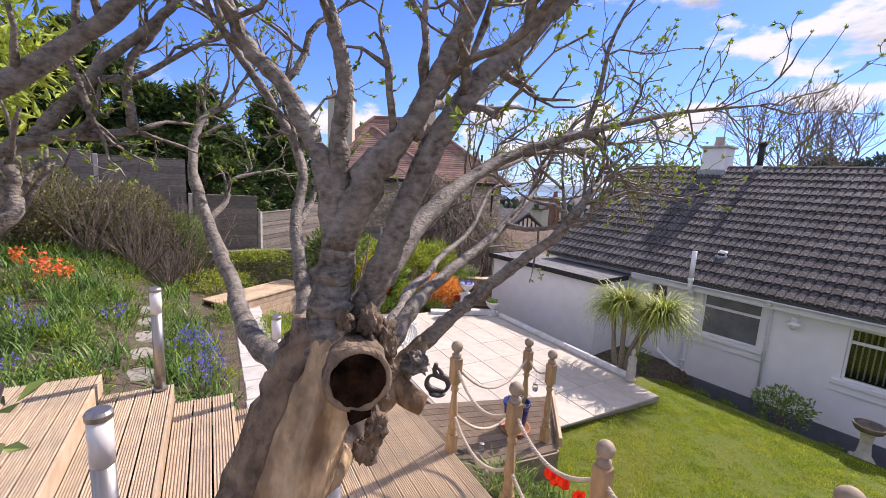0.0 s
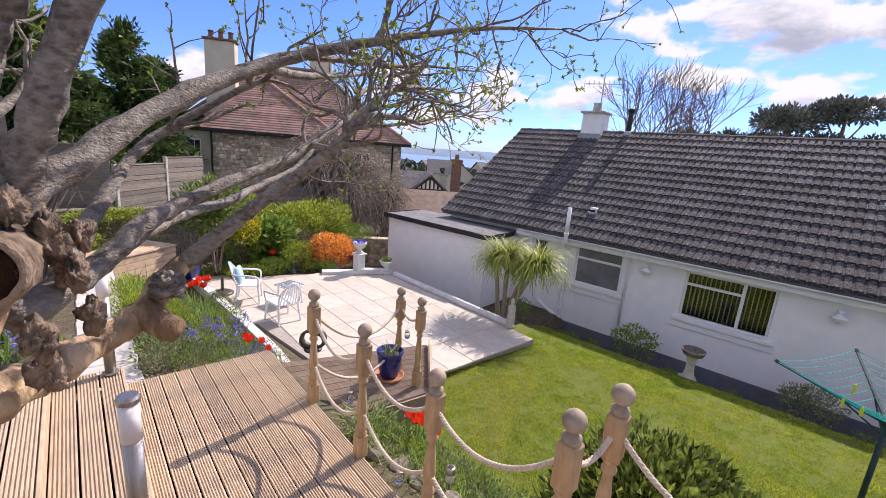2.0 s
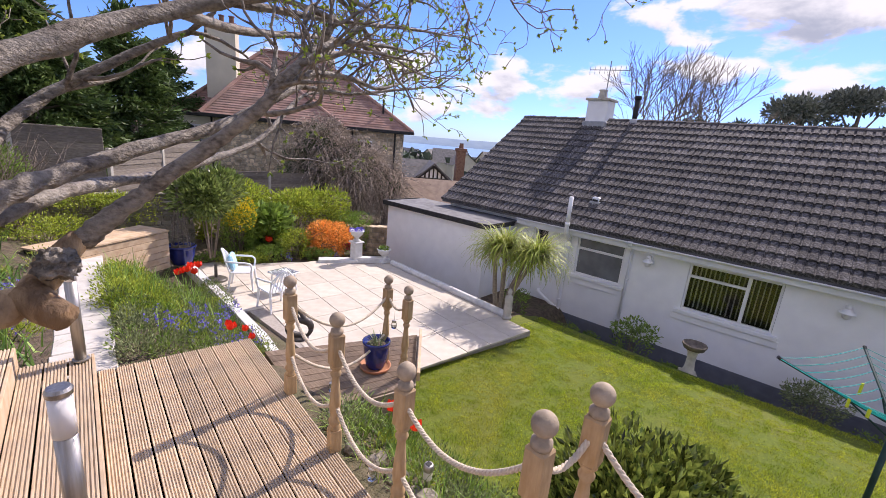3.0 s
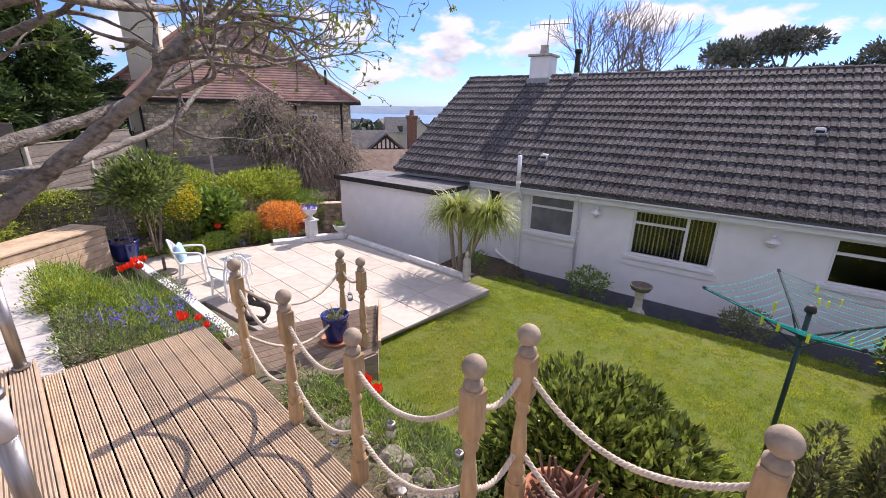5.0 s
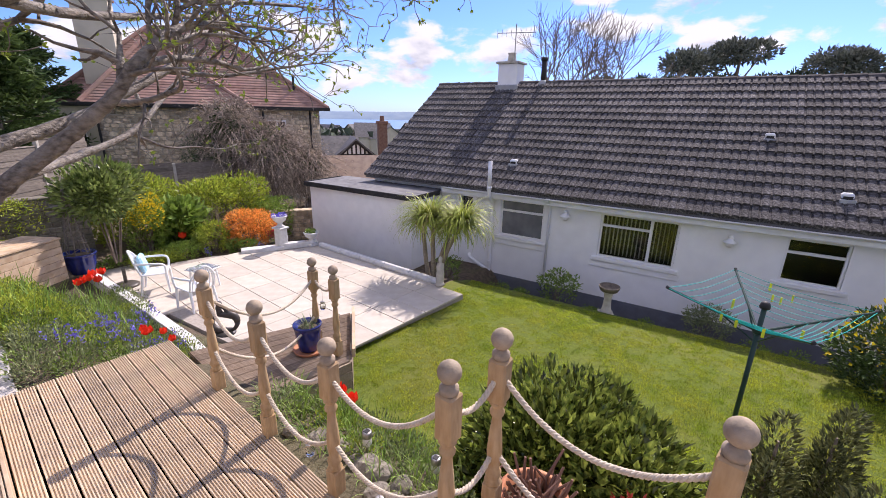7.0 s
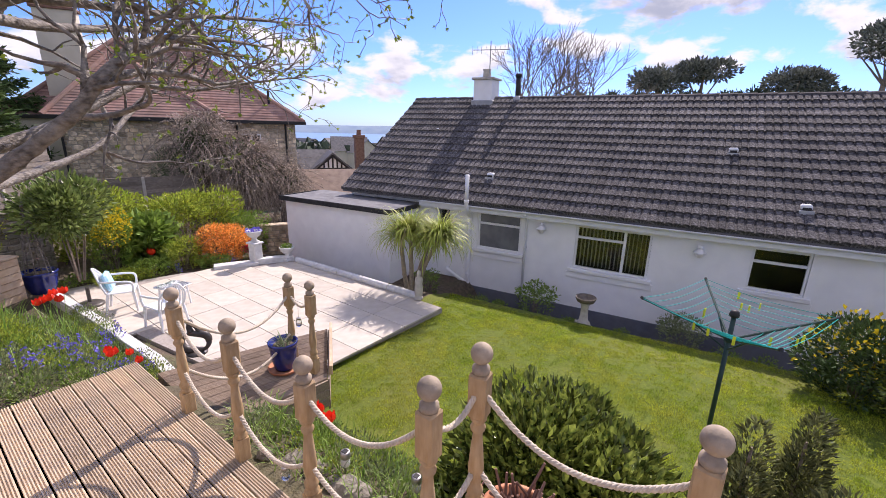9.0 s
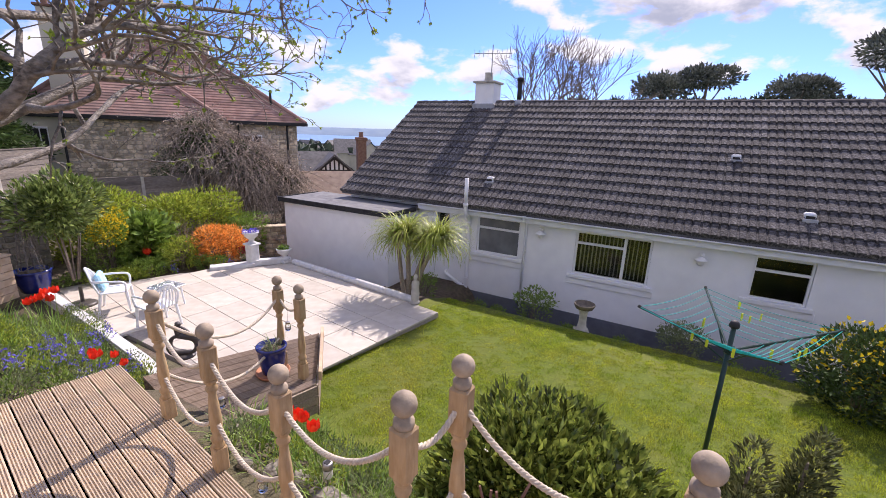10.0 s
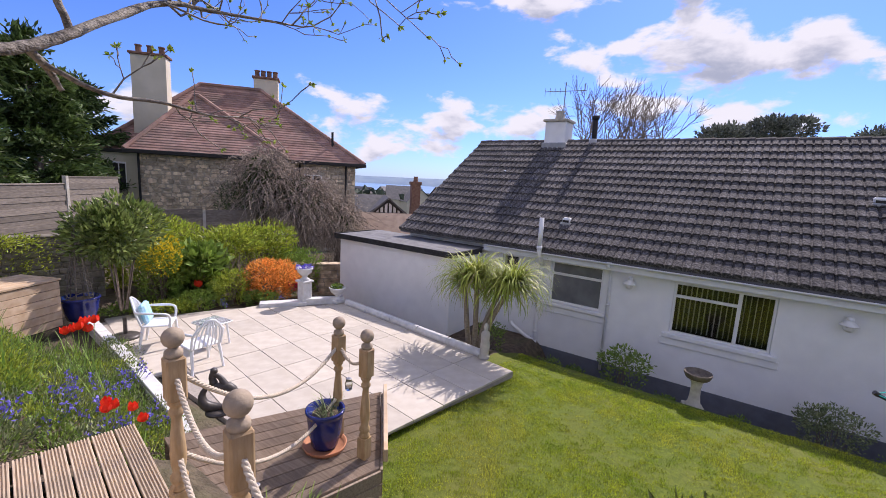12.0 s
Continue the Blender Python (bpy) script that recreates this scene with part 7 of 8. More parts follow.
def make_chair(x, y, rz, cushion, label):
    c = empty("garden_chair", (x, y, -1.25), rz, label, "chair", "garden chairs")
    mat = M["chairplastic"]
    for i, (a, b) in enumerate((((0.24, 0.22), (0.27, 0.25)), ((-0.24, 0.22), (-0.27, 0.25)), ((0.22, -0.2), (0.25, -0.27)), ((-0.22, -0.2), (-0.25, -0.27)))):
        part("leg", tube([(a[0], a[1], 0.41), (b[0], b[1], 0.0)], [0.030, 0.020], 8), mat, c)
    bm = bmesh.new()
    box(bm, (-0.25, -0.22, 0.40), (0.25, 0.24, 0.43), 0.012)
    part("seat", bm, mat, c)
    def back(u, v):
        w = 0.235 - 0.05 * max(0, v - 0.3) ** 2 * 6
        return Vector((u * w, -0.22 - 0.16 * v - 0.03 * (1 - u * u), 0.42 + 0.48 * v))
    for k in range(7):
        u = -0.84 + 1.68 * k / 6
        part("back_slat", tube([back(u, v) for v in (0.0, 0.3, 0.6, 0.95 - 0.10 * u * u)], [0.014, 0.014, 0.014, 0.012], 6), mat, c)
    part("back_rim", tube(spline([back(-1, 0.0), back(-1.05, 0.5), back(-0.8, 0.88), back(0, 1.02), back(0.8, 0.88), back(1.05, 0.5), back(1, 0.0)], 5), 0.019, 8), mat, c, smooth=True)
    for s in (-1, 1):
        part("armrest", tube(spline([(s * 0.245, -0.30, 0.68), (s * 0.29, -0.1, 0.67), (s * 0.30, 0.16, 0.65), (s * 0.28, 0.23, 0.58), (s * 0.255, 0.22, 0.42)], 4), 0.022, 8), mat, c, smooth=True)
    if cushion:
        q = empty("cushion", (0, 0, 0), 0, "pale blue cushion leaning on white chair", "cushion")
        o = part("pad", boxm((-0.19, -0.05, 0), (0.19, 0.05, 0.36), 0.035), M["cushion"], q)
        q.matrix_world = c.matrix_world @ pose(0, -0.15, 0.45, 14, 0, 0)


make_chair(4.92, 9.25, -122, True, "white plastic garden chair with pale blue cushion")
make_chair(4.95, 7.75, 2, False, "white plastic garden chair on the patio")


def make_table():
    t = empty("patio_table", (5.55, 8.55, -1.25), 10, "small white plastic patio table with glass top", "table")
    for a in (-1, 1):
        for b in (-1, 1):
            part("leg", tube([(a * 0.2, b * 0.2, 0), (a * 0.17, b * 0.17, 0.42)], [0.018, 0.022], 8), M["chairplastic"], t)
    part("table_rim", boxm((-0.25, -0.25, 0.42), (0.25, 0.25, 0.45), 0.01), M["chairplastic"], t)
    part("glass_top", boxm((-0.24, -0.24, 0.452), (0.24, 0.24, 0.458), 0.002), M["jar"], t)
    b = empty("parasol_base", (4.62, 10.0, -1.25), 0, "dark round parasol base with stub pole", "parasol base")
    part("weight", lathe([(0.25, 0), (0.25, 0.03), (0.2, 0.06), (0.05, 0.08)], 24), M["sculpt"], b, smooth=True)
    part("tube", tube([(0, 0, 0.05), (0, 0, 0.40)], 0.035, 12), M["sculpt"], b)


make_table()


def make_sculpture():
    pts = []
    for i in range(25):
        a = 2 * math.pi * i / 24
        r = 0.17 + 0.025 * math.cos(2 * a)
        pts.append((r * math.cos(a), 0.02 * math.sin(3 * a), 0.19 + r * math.sin(a)))
    ring = tube(pts, [0.045 + 0.018 * math.sin(a * 0.52) for a in range(25)], 12, 0.05, 1)
    k1 = tube(spline([(-0.05, 0, 0.36), (-0.07, 0, 0.46), (-0.03, 0, 0.55)], 4), [0.05, 0.045, 0.04, 0.04, 0.035, 0.03, 0.035, 0.045, 0.03], 10)
    k2 = tube(spline([(0.09, 0, 0.33), (0.02, 0.01, 0.44), (-0.09, 0.01, 0.49)], 4), [0.05, 0.045, 0.04, 0.035, 0.032, 0.03, 0.033, 0.042, 0.03], 10)
    base = lathe([(0.15, 0), (0.15, 0.025), (0.06, 0.03)], 20)
    s = part("sculpture", join(ring, k1, k2, base), M["sculpt"], smooth=True)
    s.matrix_world = pose(3.80, 4.78, -0.42, 0, 0, -52) @ Matrix.Diagonal((0.85, 0.85, 0.85, 1))
    tagged(s, "dark abstract ring sculpture on the corner deck", "sculpture")


make_sculpture()


def make_pot(at, r, h, label, saucer=True, name="plant_pot"):
    p = empty(name, at, 0, label, "plant pot")
    z = 0.0
    if saucer:
        part("saucer", lathe([(r * 0.8, 0), (r * 1.12, 0.01), (r * 1.2, 0.045), (r * 1.14, 0.045), (r * 1.05, 0.02)], 26), M["terracotta"], p, "terracotta saucer", smooth=True)
        z = 0.022
    part("body", lathe([(r * 0.66, 0), (r * 0.72, 0.02), (r * 0.88, h * 0.4), (r * 0.97, h * 0.8), (r * 1.0, h * 0.9), (r * 1.06, h * 0.93), (r * 1.06, h), (r * 0.94, h), (r * 0.9, h * 0.88)], 30, (0, 0, z)), M["glaze"], p, smooth=True)
    part("compost", lathe([(r * 0.9, h * 0.86), (r * 0.5, h * 0.90), (0.01, h * 0.91)], 20, (0, 0, z)), M["soil"], p)
    return p


pot = make_pot((4.12, 3.50, -0.415), 0.165, 0.36, "cobalt glazed pot on terracotta saucer, spiky seedlings")
tagged(part("leaves", arc_leaves(46, (0, 0, 0.33), 0.2, 0.016, 1.3, 0.7, 5, 0.06), M["herb"], pot), "spiky grey green leaves", kind="stuff")
pot = make_pot((4.22, 11.0, -1.03), 0.31, 0.46, "large cobalt glazed pot with wire obelisk", False)


def make_obelisk():
    o = empty("plant_obelisk", (4.22, 11.0, -0.62), 0, "slender grey willow obelisk standing in pot", "obelisk")
    H = 1.42
    for k in range(6):
        a = k * math.pi / 3
        part("rod", tube([(0.21 * math.cos(a), 0.21 * math.sin(a), 0), (0.025 * math.cos(a), 0.025 * math.sin(a), H)], 0.011, 6), M["fence"], o)
    for i in range(7):
        z = 0.12 + i * 0.19
        r = 0.21 + (0.025 - 0.21) * z / H
        part("hoop", tube([(r * 1.04 * math.cos(a), r * 1.04 * math.sin(a), z + 0.05 * math.sin(3 * a)) for a in np.linspace(0, 2 * math.pi, 19)], 0.008, 5), M["fence"], o)
    part("finial", lathe([(0.03, 0), (0.04, 0.03), (0.02, 0.07), (0.005, 0.1)], 10, (0, 0, H - 0.02)), M["fence"], o)


make_obelisk()


def make_dead_pot():
    p = empty("plant_pot", (2.96, 0.14, -0.42), 0, "terracotta pot of brown cut back stems", "plant pot")
    part("body", lathe([(0.13, 0), (0.16, 0.3), (0.19, 0.66), (0.21, 0.68), (0.21, 0.74), (0.18, 0.74), (0.17, 0.66)], 26), M["terracotta"], p, smooth=True)
    part("compost", lathe([(0.22, 0.66), (0.01, 0.68)], 18), M["soil"], p)
    rng = random.Random(8)
    st = []
    for k in range(46):
        a, r = rng.uniform(0, 6.28), 0.15 * rng.random() ** 0.5
        q = Vector((r * math.cos(a), r * math.sin(a), 0.66))
        e = q + Vector((rng.gauss(0, 0.10), rng.gauss(0, 0.10), rng.uniform(0.04, 0.28)))
        st.append(tube([q, q.lerp(e, 0.5) + Vector((rng.gauss(0, 0.02), rng.gauss(0, 0.02), 0)), e], [0.011, 0.010, 0.008], 6))
    tagged(part("stem_mass", join(*st), M["brick"], p), "brown cut stems", kind="stuff")


make_dead_pot()
shrub("pieris_seedling", (3.42, -0.38, 0.02), (0.18, 0.18, 0.13), 130, 0.06, "redleaf", "small red leaved plant before the laurel", "plant", 77, 6, 5, 0.3)


def make_bollard(x, y, z):
    b = empty("bollard_lamp", (x, y, z), 0, "stainless steel bollard lamp with frosted head", "lamp", "bollard lamps")
    part("foot", lathe([(0.065, 0), (0.065, 0.012), (0.05, 0.016)], 20), M["steel"], b)
    part("post", lathe([(0.046, 0.01), (0.046, 0.78)], 24), M["steel"], b, smooth=True)
    part("diffuser", lathe([(0.048, 0.781), (0.048, 0.995)], 24), M["frosted"], b, smooth=True)
    part("cap", lathe([(0.052, 0.996), (0.054, 1.02), (0.045, 1.035)], 24), M["steel"], b)


for q in ((1.11, 2.18, 0.18), (0.10, 2.32, 0.62), (0.42, 4.88, 0.52), (1.45, 4.56, 0.18)):
    make_bollard(*q)


def make_jar(x, y, z, drop, label="small glass jar lantern hanging from rope"):
    j = empty("jar_lantern", (x, y, z), 0, label, "lantern", "jar lanterns")
    part("wire", tube([(0, 0, 0.10), (0.004, 0, 0.10 + drop)], 0.0015, 5), M["steel"], j)
    part("glass", lathe([(0.025, 0), (0.032, 0.01), (0.034, 0.06), (0.026, 0.08), (0.026, 0.095), (0.022, 0.095), (0.022, 0.08), (0.029, 0.055), (0.027, 0.012)], 16), M["jar"], j, smooth=True)
    part("lid", lathe([(0.027, 0.088), (0.028, 0.104), (0.02, 0.106)], 14), M["steel"], j)


for q in ((3.30, 3.24, -0.28, 0.28), (2.62, 1.72, 0.06, 0.28), (2.50, 0.95, 0.12, 0.30), (4.24, 3.33, 0.16, 0.2)):
    make_jar(*q)


def make_solar_light(x, y):
    b = empty("solar_light", (x, y, ground_z(x, y)), 0, "small steel solar light among bank plants", "lamp", "solar lights")
    part("spike", tube([(0, 0, -0.08), (0, 0, 0.16)], 0.012, 8), M["steel"], b)
    part("glass", lathe([(0.030, 0.15), (0.036, 0.16), (0.038, 0.23), (0.036, 0.235)], 16), M["frosted"], b, smooth=True)
    part("cap", lathe([(0.042, 0.235), (0.044, 0.25), (0.040, 0.285), (0.030, 0.29)], 18), M["steel"], b, smooth=True)
    part("solar_cell", boxm((-0.022, -0.022, 0.288), (0.022, 0.022, 0.294), 0.001), M["black"], b)


for q in ((3.12, 1.62), (3.30, 1.05)):
    make_solar_light(*q)


def make_sapling():
    """A thin young stem with a few opening leaves beside the upper landing."""
    t = empty("sapling", (0.05, 1.03, ground_z(0.05, 1.03)), 0, "thin young stem with few green bronze leaves", "sapling")
    pts = [p for p in spline([(0.03, 0.02, -0.03), (0.02, 0.03, 0.9), (0.04, 0.0, 1.55), (-0.01, -0.02, 1.86), (0.02, 0.0, 2.02)], 5)]
    part("stem", tube([tuple(p) for p in pts], [0.009 - 0.0003 * k for k in range(len(pts))], 7, 0.2, 3), M["twig"], t, smooth=True)
    P_, N_ = [], []
    rng = np.random.default_rng(4)
    for z in (1.5, 1.52, 1.72, 1.74, 1.9, 1.98, 2.0):
        for k in range(3):
            P_.append((0.02 + rng.normal(0, 0.012), rng.normal(0, 0.012), z)); N_.append((rng.normal(0, 1), rng.normal(0, 1), 0.3))
    part("leaf", leaf_mesh(P_, N_, 0.045, 0.026, 3), M["broadleaf"], t)


make_sapling()


def make_path():
    p = empty("garden_path", (0, 0, 0), 0, "white flagstone path through the flower beds", "path", kind="structure")
    rng = random.Random(6)
    y = 4.72
    while y < 9.6:
        L_ = rng.uniform(0.45, 0.62)
        x = 1.50 + 0.15 * (y - 4.9)
        z = max(ground_z(x - 0.2, y + L_ / 2), ground_z(x + 0.2, y + L_ / 2), ground_z(x, y)) + 0.02
        o = part("flagstone", boxm((-0.27, 0, -0.12), (0.27, L_ - 0.02, 0.0), 0.012), M["path"], p)
        o.matrix_local = pose(x, y, z, 0, 0, -8.5 + rng.uniform(-2, 2))
        y += L_


make_path()


def make_stepping_stones():
    rng = random.Random(15)
    for k in range(6):
        y = 5.25 + 0.68 * k
        x = 0.18 + 0.06 * (y - 5)
        pts = [(0.19 * (1 + rng.uniform(-0.2, 0.2)) * math.cos(a), 0.17 * (1 + rng.uniform(-0.2, 0.2)) * math.sin(a)) for a in np.linspace(0, 2 * math.pi, 9)[:-1]]
        vs = [(a, b, -0.1) for a, b in pts] + [(a, b, 0.0) for a, b in pts] + [(a * 0.92, b * 0.92, 0.012) for a, b in pts]
        fs = [(i + o, (i + 1) % 8 + o, (i + 1) % 8 + o + 8, i + o + 8) for o in (0, 8) for i in range(8)] + [tuple(range(16, 24))]
        o = part("stepping_stone", (vs, fs), M["grout"])
        o.matrix_world = pose(x, y, ground_z(x, y) + 0.02, rng.uniform(-3, 3), rng.uniform(-3, 3), rng.uniform(0, 90))
        tagged(o, "dull beige irregular stepping stone among strap leaves", "stepping stone", "stepping stones")


make_stepping_stones()


def make_stones():
    rng = random.Random(12)
    for i in range(20):
        y = rng.uniform(0.8, 3.0)
        x = 2.62 + 0.14 * (y - 1.3) + rng.uniform(0.12, 0.42)
        s = rng.uniform(0.05, 0.12)
        bm = bmesh.new()
        bmesh.ops.create_icosphere(bm, subdivisions=2, radius=1)
        for v in bm.verts:
            f = 1 + 0.35 * noise.noise(v.co * 1.3 + Vector((i * 3.1, 0, 0)))
            v.co = Vector((v.co.x * s * 1.3, v.co.y * s, v.co.z * s * 0.7)) * f
        o = part("rock", bm, M["rock"])
        o.matrix_world = pose(x, y, ground_z(x, y) + s * 0.25, rng.uniform(-12, 12), rng.uniform(-12, 12), rng.uniform(0, 180))
        tagged(o, "rough grey rockery stone on the bank", "rock", "rockery stones")


make_stones()


def make_box_seat():
    b = empty("deck_box", (3.83, 10.49, -0.95), 28, "pale decking timber storage box beside wall", "box")
    L_, D, H, top = 2.3, 0.8, 0.90, 0.92
    for r in range(6):
        z = 0.14 * r + 0.02
        part("front_board", boxm((-L_, 0, z), (0, 0.025, z + 0.132), 0.004), M["deckside"], b)
        part("side_board", boxm((-0.025, 0.027, z), (0.0, D, z + 0.132), 0.004), M["deckside"], b)
    part("back_board", boxm((-L_, D - 0.02, 0.02), (-0.027, D, H - 0.06)), M["deckside"], b)
    for k in range(6):
        w = (D + 0.04) / 6
        part("lid_board", boxm((-L_, -0.02 + k * w, H - 0.035), (0.02, -0.02 + (k + 1) * w - 0.006, H), 0.004), M["deckside"], b)
    part("core", boxm((-L_ + 0.03, 0.03, 0.0), (-0.03, D - 0.03, H - 0.05)), M["black"], b)


make_box_seat()

# ---- boundary: walls, fences, hedges ----


def rubble_wall(name, p, q, z0, z1, label, seed, size=0.2, mat="stone"):
    a, b = Vector((*p, 0)), Vector((*q, 0))
    d = b - a
    w = empty(name, (p[0], p[1], z0), math.degrees(math.atan2(d.y, d.x)), label, "wall", kind="structure")
    part("core", boxm((0, -0.13, 0), (d.length, 0.13, z1 - z0 - 0.02)), M["grout"], w)
    rng = random.Random(seed)
    z = 0.0
    n = 0
    while z < z1 - z0 - 0.04:
        h = rng.uniform(0.55, 0.9) * size
        x = -rng.uniform(0, 0.1)
        while x < d.length - 0.05 and n < 320:
            l = rng.uniform(0.8, 1.9) * size
            o = part("stone", boxm((max(x, 0), -0.15 - rng.uniform(0, 0.04), z + 0.008), (min(x + l - 0.014, d.length), -0.10, min(z + h - 0.008, z1 - z0)), 0.014), M[mat], w)
            x += l
            n += 1
        z += h
    part("cap", boxm((-0.02, -0.18, z1 - z0), (d.length + 0.02, 0.16, z1 - z0 + 0.06), 0.02), M[mat], w)


rubble_wall("garden_wall", (9.0, 13.0), (11.9, 10.75), -1.9, -0.88, "rubble stone garden wall beside annex", 3)
rubble_wall("garden_wall", (-1.5, 13.9), (5.2, 13.15), -1.2, 0.32, "dark rubble stone garden wall below fence", 5, 0.20, "rock")


def fence_run(pts, z0, z1):
    f = empty("panel_fence", (0, 0, 0), 0, "silvered timber panel fence with posts", "fence", kind="structure")
    for (x0, y0, t0), (x1, y1, t1) in zip(pts, pts[1:]):
        d = Vector((x1 - x0, y1 - y0, 0))
        n = max(1, round(d.length / 1.83))
        ang = math.degrees(math.atan2(d.y, d.x))
        L_ = d.length / n
        for i in range(n):
            t = t0 + (t1 - t0) * i / n
            p = Vector((x0, y0, 0)) + d * i / n
            o = part("post", boxm((-0.05, -0.05, z0), (0.05, 0.05, t + 0.06), 0.008), M["concrete"], f)
            o.matrix_local = pose(p.x, p.y, 0, 0, 0, ang)
            h = (t - z0) / 16
            for r in range(16):
                o = part("fence_slat", boxm((0.05, -0.012 - 0.012 * (r * 7 % 3), z0 + r * h), (L_ - 0.05, 0.008, z0 + (r + 1) * h + 0.012), 0.002), M["fence"], f)
                o.matrix_local = pose(p.x, p.y, 0, 0, 0, ang)
            o = part("capping", boxm((0.05, -0.03, t + 0.013), (L_ - 0.05, 0.03, t + 0.045), 0.004), M["fence"], f)
            o.matrix_local = pose(p.x, p.y, 0, 0, 0, ang)


fence_run([(-6.5, 14.8, 3.1), (1.7, 14.5, 2.8)], 0.0, 1.4)
fence_run([(1.75, 14.45, 1.9), (3.5, 13.95, 1.45)], -0.8, 1.4)
fence_run([(3.55, 14.0, 1.4), (6.7, 16.6, 1.75)], -0.8, 1.4)
fence_run([(7.2, 16.6, 0.55), (11.0, 16.2, 0.45)], -1.6, 0.5)

for i, (x, y, z, sx, sz, mt) in enumerate(((-5.0, 12.0, 1.65, 1.6, 1.2, "olive"), (-3.0, 12.1, 1.7, 1.5, 1.25, "olive"), (-1.3, 11.8, 1.6, 1.3, 1.2, "olive"), (0.2, 12.0, 1.45, 1.1, 1.1, "olive"), (1.3, 12.6, 0.9, 0.7, 0.8, "green"))):
    shrub("mixed_hedge", (x, y, z), (sx, 0.9, sz), 5200, 0.095, mt, "loose mixed hedge shrub below the fence", "hedge", 120 + i, 16, 12, 0.4)
for i, (x, y, h) in enumerate(((1.0, 11.6, 1.9), (1.4, 11.7, 2.1), (0.9, 10.9, 1.0), (-0.4, 11.2, 1.9), (-1.9, 11.1, 1.8), (0.4, 11.1, 2.0), (-3.4, 11.2, 1.8))):
    make_twiggy_shrub((x, y), h, 130 + i, 40)
shrub("wall_shrub", (3.2, 12.9, 0.25), (1.3, 0.4, 0.28), 1500, 0.07, "lime", "yellow green planting along wall top", "shrub", 141, 8, 9, 0.4)
shrub("wall_shrub", (1.9, 11.4, -0.05), (0.9, 0.7, 0.4), 1500, 0.07, "lime", "yellow green mound beside the path", "shrub", 142, 8, 9, 0.4)


def make_big_conifer(x, y, h, r, seed):
    z = ground_z(x, y)
    t = empty("conifer_tree", (x, y, z), 0, "tall dark green conifer behind the fence", "tree", "boundary conifers")
    part("trunk", tube([(0, 0, -0.1), (0.05, 0, h * 0.5), (0, 0, h * 0.95)], [0.22, 0.14, 0.03], 10), M["twig"], t)
    rng = np.random.default_rng(seed)
    P_, N_, boughs = [], [], []
    for k in range(95):
        hz = h * rng.uniform(0.05, 0.97)
        rr = r * (1 - (hz / h) ** 1.6) ** 0.8 * rng.uniform(0.75, 1.15)
        a = rng.uniform(0, 6.28)
        tip = np.array((math.cos(a) * rr, math.sin(a) * rr, hz + 0.1 * rr))
        root = np.array((0, 0, hz - 0.15))
        boughs.append(tube([tuple(root), tuple((root + tip) / 2 + np.array((0, 0, 0.1))), tuple(tip)], [0.04, 0.025, 0.008], 5))
        m = 210
        f = rng.uniform(0.35, 1.05, m)[:, None]
        P_.append(root + (tip - root) * f + rng.normal(0, 0.16, (m, 3)) * np.array((1, 1, 0.6)))
        N_.append(np.tile((tip - root) / (np.linalg.norm(tip - root) + 1e-6) + np.array((0, 0, -0.1)), (m, 1)))
    tagged(part("bough_mass", join(*boughs), M["twig"], t), "hidden boughs", kind="stuff")
    tagged(part("foliage", leaf_mesh(np.concatenate(P_), np.concatenate(N_), 0.28, 0.085, seed, 0.25, 0.55), M["spray"], t), "feathery dark green sprays", kind="stuff")


for i, (x, y, h, r) in enumerate(((5.6, 20.6, 7.4, 2.0), (2.6, 18.6, 6.3, 2.4), (-0.6, 18.2, 6.2, 2.4), (-3.6, 17.8, 5.9, 2.3), (8.0, 25.5, 7.0, 2.4), (-6.6, 17.5, 6.0, 2.3), (1.0, 19.2, 5.6, 2.3), (-2.1, 18.8, 5.7, 2.4), (4.1, 20.0, 5.2, 2.0), (-5.2, 18.2, 5.6, 2.3))):
    make_big_conifer(x, y, h, r, 200 + i)

